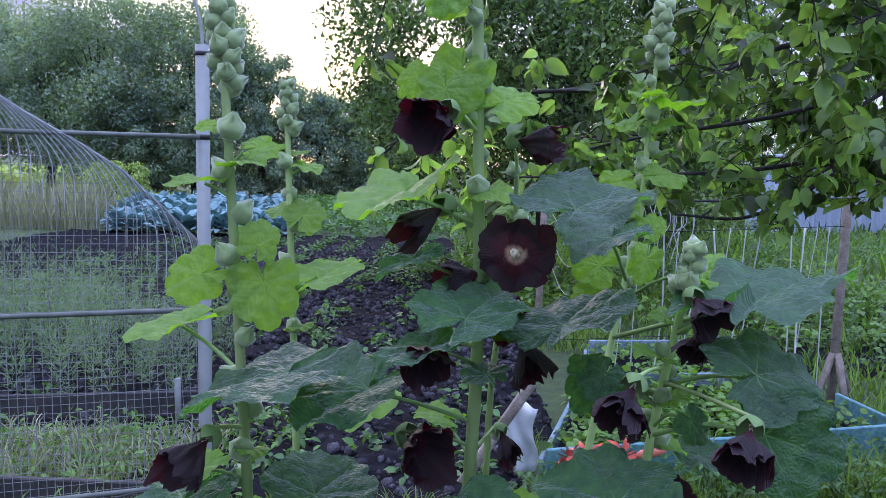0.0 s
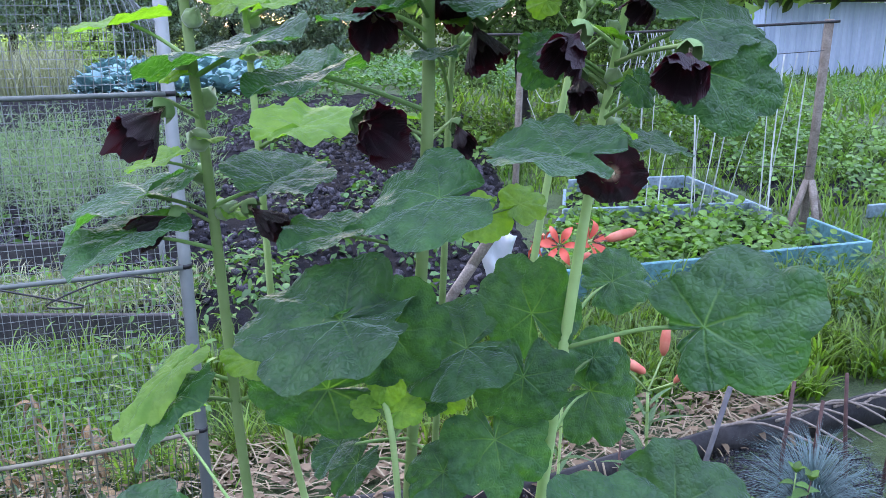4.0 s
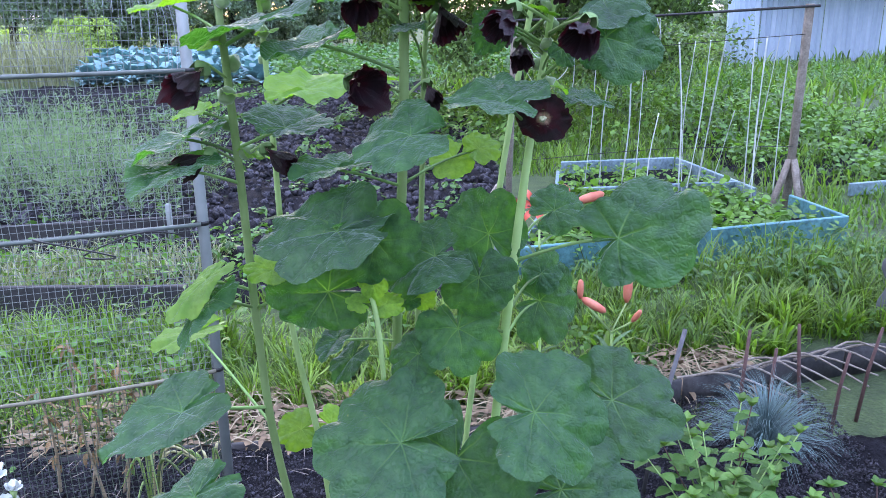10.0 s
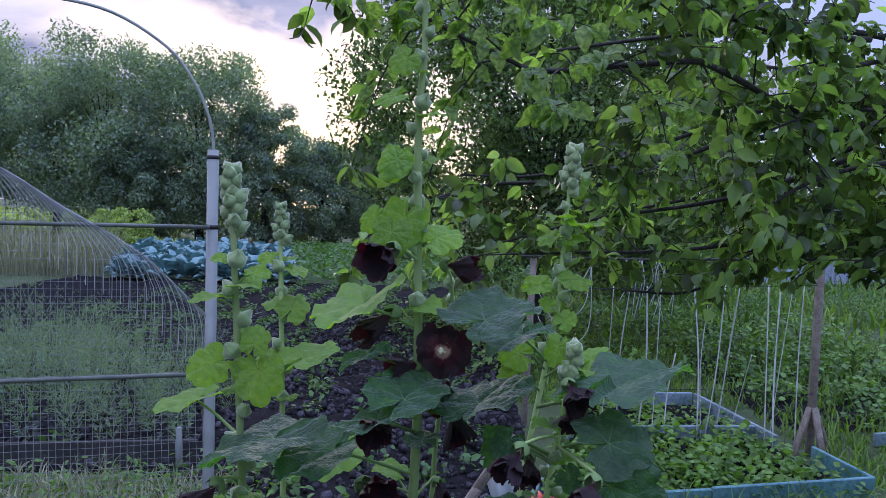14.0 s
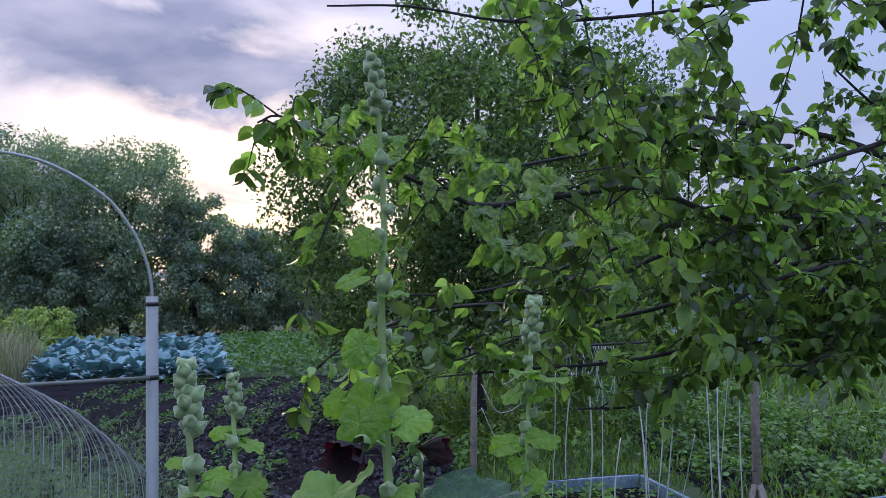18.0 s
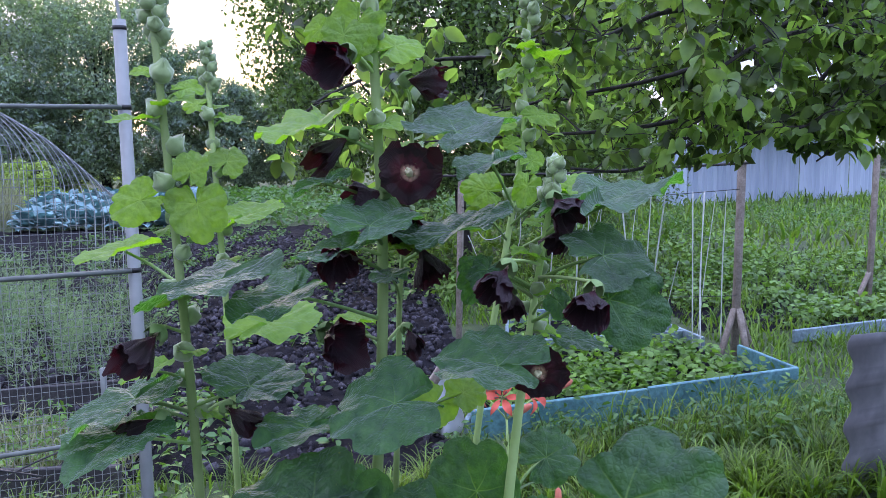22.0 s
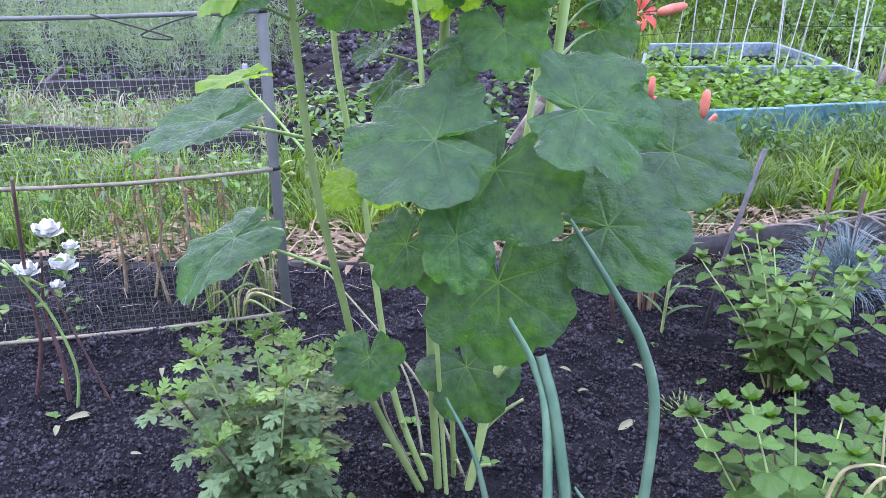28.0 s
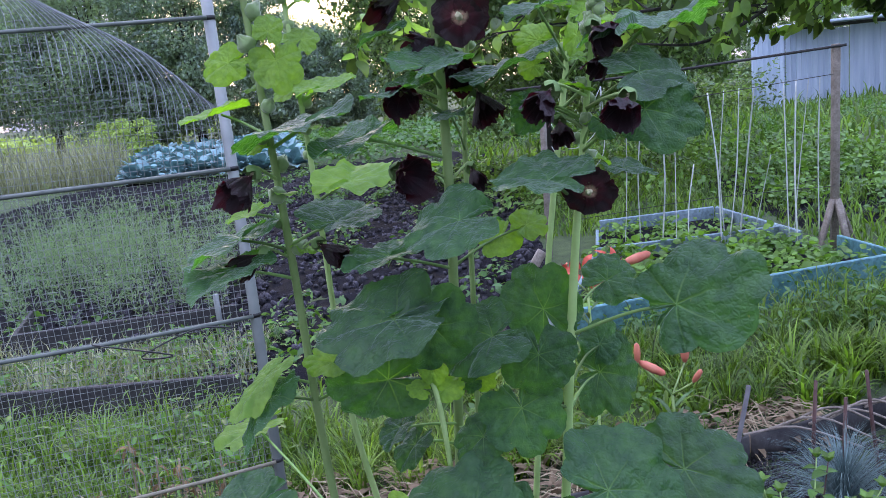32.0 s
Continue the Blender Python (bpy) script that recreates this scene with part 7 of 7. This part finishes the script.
for i, (r, z) in enumerate(prof):
    for j in range(32):
        a = j * math.pi / 16
        V.append((r * math.cos(a), r * math.sin(a), z))
        if i:
            b = i * 32 + (j + 1) % 32
            F.append((i * 32 + j - 32, b - 32, b, i * 32 + j))
part("body", (V, F), M_black, pot, "black plastic pot")
for way, L in (((-0.9, 0.35, 0.55), 0.11), ((0.75, 0.7, 0.30), 0.10), ((0.5, 0.75, 0.55), 0.07), ((-0.6, 0.6, 0.6), 0.10), ((-0.7, -0.5, 0.6), 0.11)):
    place_leaf(pot, OVALS, M_balm, (-0.02, 0.06, 0.27), way, (-way[0], -way[1], 1.5), L)
tuft = thing("dry_tuft", (0.80, 0.93, 0), "tuft of bent straw-yellow strap leaves", "plant")
for pts, r in (([(0.0, 0.0, -0.02), (0.01, 0.02, 0.178), (-0.005, 0.02, 0.29), (-0.026, 0.02, 0.438)], (0.006, 0.005, 0.002)),
               ([(-0.03, 0.0, -0.02), (-0.041, -0.03, 0.179), (-0.052, -0.03, 0.276), (-0.035, -0.03, 0.33), (-0.011, -0.03, 0.327), (0.03, -0.03, 0.28)], (0.006, 0.006, 0.004, 0.002)),
               ([(-0.06, 0.0, -0.02), (-0.11, -0.03, 0.2), (-0.10, -0.03, 0.331), (-0.061, -0.03, 0.359), (-0.017, -0.03, 0.355)], (0.006, 0.006, 0.004, 0.002)),
               ([(0.02, 0.0, -0.02), (0.05, -0.02, 0.2), (0.10, -0.05, 0.30), (0.17, -0.08, 0.22)], (0.006, 0.005, 0.002))):
    part("leaf", strap(pts, r), M_strawleaf, tuft, "dry strap leaf")
for k, (x, y) in enumerate(((-0.744, 1.242), (-0.957, 1.289), (-0.913, 1.388), (0.285, 1.737), (0.097, 1.815), (-0.62, 1.55), (-0.83, 1.62), (0.42, 1.45), (0.52, 1.75), (-0.45, 1.75), (0.33, 1.62), (0.75, 1.35), (-1.2, 1.35), (0.25, 1.38), (0.6, 1.15))):
    scrap = thing("leaf_scrap", (x, y, 0.012), "pale dry scrap of leaf on the soil", "leaf", "scraps of leaf on the soil")
    a = k * 1.9
    place_leaf(scrap, WITHER, M_pale, (0, 0, 0), (math.cos(a), math.sin(a), 0.08), (0.2, -0.3, 1), 0.03 + 0.035 * ((k * 7) % 5) / 4)
patch = thing("weed_patch", (0.597, 1.568, 0), "patch of thin pale weeds on the soil", "weed")
for k in range(60):
    a = k * 2.4
    r = 0.006 * k ** 0.65
    place_leaf(patch, LANCES, M_palegreen, (r * math.cos(a), r * math.sin(a) * 0.6, 0.0), (math.cos(a) * 0.8, math.sin(a) * 0.8, 0.7), (0, 0, 1), 0.02 + 0.02 * ((k * 5) % 7) / 6)

onion = thing("onion", (0.33, 0.9, 0), "green onion with long keeled grey-green leaves", "onion")
for pts, r in (([(0.0, -0.14, -0.02), (0.012, -0.16, 0.15), (0.019, -0.18, 0.306), (0.025, -0.18, 0.545), (-0.004, -0.20, 0.669), (-0.06, -0.24, 0.779), (-0.117, -0.30, 0.884)], (0.010, 0.0095, 0.009, 0.006, 0.002)),
               ([(-0.03, -0.16, -0.02), (-0.06, -0.19, 0.16), (-0.075, -0.2, 0.309), (-0.111, -0.2, 0.548), (-0.137, -0.2, 0.651)], (0.011, 0.0105, 0.0095, 0.008)),
               ([(-0.06, -0.18, -0.02), (-0.105, -0.19, 0.16), (-0.112, -0.2, 0.305), (-0.124, -0.2, 0.547), (-0.146, -0.2, 0.635), (-0.181, -0.24, 0.726)], (0.008, 0.0085, 0.007, 0.003)),
               ([(-0.02, -0.15, -0.02), (0.0, -0.16, 0.2), (0.012, -0.18, 0.312), (-0.082, -0.24, 0.396), (-0.178, -0.30, 0.468), (-0.277, -0.35, 0.488)], (0.008, 0.0085, 0.007, 0.002)),
               ([(-0.10, -0.14, -0.02), (-0.165, -0.15, 0.12), (-0.189, -0.15, 0.253), (-0.208, -0.15, 0.364), (-0.231, -0.15, 0.457), (-0.272, -0.13, 0.531)], (0.007, 0.0065, 0.005, 0.002)),
               ([(-0.01, -0.17, -0.02), (-0.038, -0.2, 0.313), (-0.057, -0.2, 0.396), (-0.08, -0.2, 0.439)], (0.006, 0.005, 0.002))):
    ob = part("leaf", strap(pts, r), M_onion, onion, "long keeled onion leaf")

ARCH = np.array([(0, 0.5, 0), (0, -0.5, 0), (0.4, 0.45, 0.10), (0.4, -0.45, 0.10), (0.75, 0.32, 0.04), (0.75, -0.32, 0.04), (0.98, 0, -0.22)])
fescue = thing("blue_fescue", (1.24, 2.30, 0), "tuft of silvery blue fescue grass", "grass")
n = 750
a = rng.uniform(0, 6.283, n)
e = rng.uniform(0.25, 1.4, n)
D = np.c_[np.cos(a) * np.cos(e), np.sin(a) * np.cos(e), np.sin(e)]
P = D * np.array([0.03, 0.03, 0.0]) + np.array((0, 0, 0.02))
part("blade_tuft", leaf_cloud(P, D, np.c_[-np.cos(a) * np.sin(e), -np.sin(a) * np.sin(e), np.cos(e)], rng.uniform(0.14, 0.29, n), 0.0019, ARCH, FACEN), M_fescue, fescue, "", False)["kind"] = "stuff"
FESCUE = [leaf_cloud([(0.015, 0, 0.02)], [(math.cos(e), 0, math.sin(e))], [(-math.sin(e), 0, math.cos(e))], np.array([L]), 0.0021, ARCH, FACEN) for e, L in ((0.3, 0.30), (0.55, 0.28), (0.85, 0.31), (1.15, 0.27), (1.35, 0.30))]
for k in range(150):
    ob = part("blade", FESCUE[k % 5], M_fescue, fescue, "", False)
    ob.matrix_basis = Matrix.Rotation(k * 2.39996, 4, "Z")
for x, y, h, lx in ((1.30, 2.42, 0.34, 0.0), (1.46, 2.50, 0.40, -0.05), (1.56, 2.46, 0.30, 0.03), (1.18, 2.40, 0.42, 0.01), (1.70, 2.55, 0.36, 0.05)):
    s = thing("dry_stalk", (x, y, 0), "cut brown dead stalk standing in the bed", "stalk", "dead stalks")
    part("stalk", tube([(0, 0, -0.03), (lx * 0.5, 0.01, h * 0.5), (lx, 0.0, h)], [0.008, 0.007, 0.006], 7), M_redstem, s)
s = thing("garden_stick", (0.753, 2.08, 0), "thin grey stick leaning in the soil", "stick")
part("stick", tube([(0, 0, -0.05), (0.03, -0.02, 0.25), (0.085, -0.05, 0.58)], 0.0075, 8), M_greystick, s)
s = thing("garden_stick", (0.45, 2.0, 0), "short brown stick in the soil", "stick")
part("stick", tube([(0.02, 0, -0.05), (-0.03, 0.05, 0.30)], 0.007, 8), M_redstem, s)
for k in range(9):
    s = thing("dry_branch", (1.25 + 0.09 * k, 2.72 + 0.03 * k, 0.05), "dead pale twig lying on the edging", "twig", "dead twigs")
    d = pl.uniform(-0.5, 0.5)
    part("twig", tube(spline([(-0.2, 0.1 * d, 0.03), (0, 0, 0.05 + 0.02 * k % 0.05), (0.2, -0.12 + d * 0.1, 0.0)], 4), [0.006, 0.004], 5), M_pole, s)


# ---- lilies ----
def lily_bud(parent, at, way, L, r):
    V, F = tube([(0, 0, 0), (0, 0, L * 0.2), (0, 0, L * 0.55), (0, 0, L * 0.9), (0, 0, L)], [r * 0.35, r * 0.85, r, r * 0.75, r * 0.2], 9)
    ob = part("bud", (V, F), M_lilybud, parent, "closed coral-red bud")
    ob.matrix_basis = Matrix.Translation(at) @ Vector(way).to_track_quat("Z", "Y").to_matrix().to_4x4()


def lily_flower(parent, at, way, R):
    head = part("flower", tube([(0, 0, -0.01), (0, 0, 0.015)], [0.004, 0.006], 8), M_stem, parent, "open orange-red lily flower")
    head.matrix_basis = Matrix.Translation(at) @ Vector(way).to_track_quat("Z", "Y").to_matrix().to_4x4()
    for i in range(6):
        V, F = [], []
        for k in range(9):
            q = k / 8
            w = R * 0.42 * math.sin(math.pi * min(q * 0.9 + 0.08, 1)) * (1 if i % 2 else 0.75)
            out = R * (0.15 + 0.95 * q)
            z = R * (0.75 * q - 0.75 * q ** 3)
            V += [(out * 0.98, w / 2, z + 0.1 * w), (out, 0, z - 0.08 * w), (out * 0.98, -w / 2, z + 0.1 * w)]
            if k:
                a = 3 * k
                F += [(a - 3, a, a + 1, a - 2), (a - 2, a + 1, a + 2, a - 1)]
        p = part("petal", (V, F), M_lily, head)
        p.matrix_basis = pose(0, 0, 0.001 * i, 0, 0, i * 60)
    for i in range(6):
        p = part("stamen", tube([(0, 0, 0.01), (R * 0.2, 0, R * 0.5), (R * 0.32, 0, R * 0.75)], [0.0012, 0.0012, 0.003], 5), M_redstem, head)
        p.matrix_basis = pose(0, 0, 0, 0, 0, i * 60 + 30)


def lily(at, height, heads, buds, label):
    t = thing("lily", at, label, "lily", "lilies behind the hollyhocks")
    part("stem", tube(spline([(0, 0, -0.03), (0.01, 0, height * 0.5), (0, 0, height)], 6), [0.005, 0.004], 7), M_stem, t)
    for k in range(30):
        z = height * (0.1 + 0.85 * k / 30)
        b = k * 2.4
        place_leaf(t, LANCES, M_mum, (0, 0, z), (math.cos(b), math.sin(b), 0.5), (-math.cos(b), -math.sin(b), 1), pl.uniform(0.08, 0.13))
    for p, d, r in heads:
        part("flower_stalk", tube([(0, 0, height), Vector(p)], 0.0025, 6), M_stem, t)
        lily_flower(t, p, d, r)
    for p, d, L in buds:
        part("flower_stalk", tube([(0, 0, height), Vector(p)], 0.0025, 6), M_stem, t)
        lily_bud(t, p, d, L, L * 0.17)


lily((0.42, 2.28, 0), 0.84, [((-0.015, -0.01, 0.912), (-0.2, -0.75, 0.4), 0.060), ((0.070, 0.0, 0.920), (0.6, -0.6, 0.35), 0.066), ((-0.05, 0.06, 0.89), (-0.5, 0.5, 0.4), 0.055)],
     [((0.125, 0.04, 0.915), (0.95, 0.1, 0.25), 0.095), ((0.02, -0.02, 0.86), (0.6, -0.4, 0.5), 0.07)], "tall lily with open orange-red flowers")
lily((0.60, 1.97, 0), 0.60, [], [((0.028, -0.122, 0.682), (0.25, -0.3, 0.6), 0.050), ((0.069, 0.117, 0.65), (0.05, 0.0, 1.0), 0.085), ((-0.12, -0.15, 0.765), (0.65, -0.2, -0.35), 0.075), ((-0.125, -0.156, 0.765), (0.0, 0.0, 1.0), 0.055)],
     "lily with closed coral-red buds")
s = thing("dead_lily", (0.58, 2.16, 0), "dried brown and straw-coloured plant stems in a tuft", "plant")
for k in range(16):
    b, h = k * 2.4, pl.uniform(0.15, 0.38)
    part("stalk", tube(spline([(0.02 * math.cos(b), 0.02 * math.sin(b), -0.02), (0.04 * math.cos(b), 0.04 * math.sin(b), h * 0.6), (0.09 * math.cos(b), 0.09 * math.sin(b), h)], 4), [0.005, 0.003], 6), M_redstem if k % 2 else M_straw, s)

# ---- white rose ----
rose = thing("white_rose", (-1.02, 1.46, 0), "thorny rose with ragged white flowers by the net fence", "rose")
part("stem", tube(spline([(0, 0, -0.03), (0.012, -0.01, 0.13), (-0.006, -0.01, 0.27), (0.03, -0.03, 0.44)], 5), [0.006, 0.005, 0.0035], 8), M_redstem, rose)
part("stem", tube(spline([(0.03, -0.02, -0.03), (0.06, -0.03, 0.12), (0.03, -0.05, 0.3), (-0.02, -0.1, 0.45)], 5), [0.0045, 0.003], 8), M_petiole, rose)
part("stem", tube(spline([(0.11, 0.02, -0.03), (0.07, 0.0, 0.16), (0.03, -0.02, 0.34)], 5), [0.0035, 0.0025], 8), M_redstem, rose)
part("stem", tube(spline([(-0.1, 0.0, -0.03), (-0.02, -0.03, 0.2), (0.0, -0.06, 0.38), (0.09, -0.16, 0.67)], 5), [0.0055, 0.0045, 0.004], 8), M_redstem, rose)
part("stem", tube(spline([(0.02, -0.03, 0.35), (-0.15, -0.05, 0.46), (-0.3, -0.05, 0.52)], 5), [0.004, 0.002], 6), M_stem, rose)
for p, R in (((0.07, -0.05, 0.505), 0.040), ((0.10, -0.06, 0.425), 0.037), ((0.01, -0.07, 0.41), 0.035), ((0.115, -0.04, 0.47), 0.022), ((0.075, -0.06, 0.375), 0.020)):
    head = part("flower", tube([Vector(p) - Vector((0, 0, 0.035)), Vector(p) - Vector((0, 0, 0.012))], [0.003, 0.010], 8), M_stem, rose, "ragged white rose flower")
    for i in range(9):
        b = i * 2.4
        e = 0.05 + 0.9 * i / 9
        V, F = [], []
        for k in range(6):
            q = k / 5
            for j in range(5):
                sd = j / 4 * 2 - 1
                V.append((R * q * 1.05, sd * R * 0.55 * math.sin(math.pi * min(q * 0.8 + 0.1, 1)), R * (0.25 * q * q + 0.12 * sd * sd + 0.10 * math.sin(sd * 5 + i + q * 4) * q)))
                if k and j:
                    x = k * 5 + j
                    F.append((x - 6, x - 1, x, x - 5))
        pt = part("petal", (V, F), M_white, head)
        pt.matrix_basis = Matrix.Translation(Vector(p) - Vector((0, 0, 0.012))) @ Matrix.Rotation(b, 4, "Z") @ Matrix.Rotation(-e, 4, "Y")
for k in range(44):
    z = pl.uniform(0.25, 0.56)
    place_leaf(rose, OVALS, M_balm, (pl.uniform(-0.2, 0.1), pl.uniform(-0.1, 0.03), z), (pl.gauss(0, 1), pl.gauss(0, 1), pl.gauss(0, 0.4)), (0, 0, 1), pl.uniform(0.018, 0.04))

# ---- limp yellowing plants at the fence post, dead stems among the hollyhocks ----
for x, y, h, lx in ((-0.82, 1.99, 0.24, 0.06), (-0.64, 2.03, 0.20, -0.07), (-0.72, 1.93, 0.13, 0.05)):
    d = thing("limp_plant", (x, y, 0), "limp plant with yellowing strap leaves beside the net fence", "plant", "limp plants by the fence post")
    for k in range(9):
        b = k * 2.4
        r = 0.06 + 0.05 * pl.random()
        hh = h * pl.uniform(0.5, 1.0)
        pts = spline([(0.01 * math.cos(b), 0.01 * math.sin(b), -0.02), (r * 0.5 * math.cos(b) + lx * 0.3, r * 0.5 * math.sin(b), hh), (r * 1.6 * math.cos(b) + lx, r * 1.6 * math.sin(b), hh * 0.55)], 6)
        part("leaf", strap(pts, [0.002, 0.0045, 0.0055, 0.0035, 0.001]), M_strawleaf if k % 3 == 0 else M_palegreen, d, "yellowing strap leaf" if k % 3 == 0 else "")
for a, m, e, r in (((-0.05, 1.33, 0), (-0.10, 1.46, 0.10), (-0.19, 1.62, 0.16), 0.004), ((-0.06, 1.27, 0), (-0.13, 1.28, 0.14), (-0.16, 1.33, 0.25), 0.0035), ((0.06, 1.25, 0), (-0.06, 1.40, 0.14), (-0.36, 1.70, 0.30), 0.0045), ((0.05, 1.2, 0), (0.10, 1.28, 0.2), (0.06, 1.40, 0.46), 0.004)):
    d = thing("dry_weed", a, "thin pale dead stem bent over beside the hollyhocks", "weed", "dry weeds among the hollyhocks")
    part("stalk", tube(spline([Vector(p) - Vector(a) - Vector((0, 0, 0.02 if p is a else 0)) for p in (a, m, e)], 6), [r, r * 0.8, r * 0.55], 6), M_pale, d)

# ---- withered plants behind the net ----
for x, y, h in ((-1.00, 2.06, 0.56), (-0.92, 2.02, 0.5), (-1.07, 2.10, 0.48), (-0.86, 2.12, 0.46), (-0.97, 2.12, 0.40), (-1.18, 2.12, 0.38)):
    d = thing("withered_plant", (x, y, 0), "withered plant with hanging brown and yellow leaves", "plant", "withered plants by the net")
    top = Vector((pl.uniform(-0.08, 0.08), pl.uniform(-0.03, 0.03), h))
    line = spline([(0, 0, -0.02), top * 0.5 + Vector((pl.gauss(0, 0.02), 0, 0)), top], 8)
    part("stem", tube(line, [0.006, 0.003], 6), M_straw, d)
    for k in range(30):
        i = pl.uniform(0.25, 0.98) * (len(line) - 1)
        p = line[int(i)].lerp(line[int(i) + 1], i % 1)
        b = pl.uniform(0, 6.283)
        place_leaf(d, WITHER, M_dryleaf if pl.random() < 0.8 else M_mum, p, (math.cos(b) * 0.7, math.sin(b) * 0.5, pl.uniform(-1.3, 0.1)), (math.cos(b), math.sin(b), pl.uniform(-0.3, 0.6)), pl.uniform(0.02, 0.065))
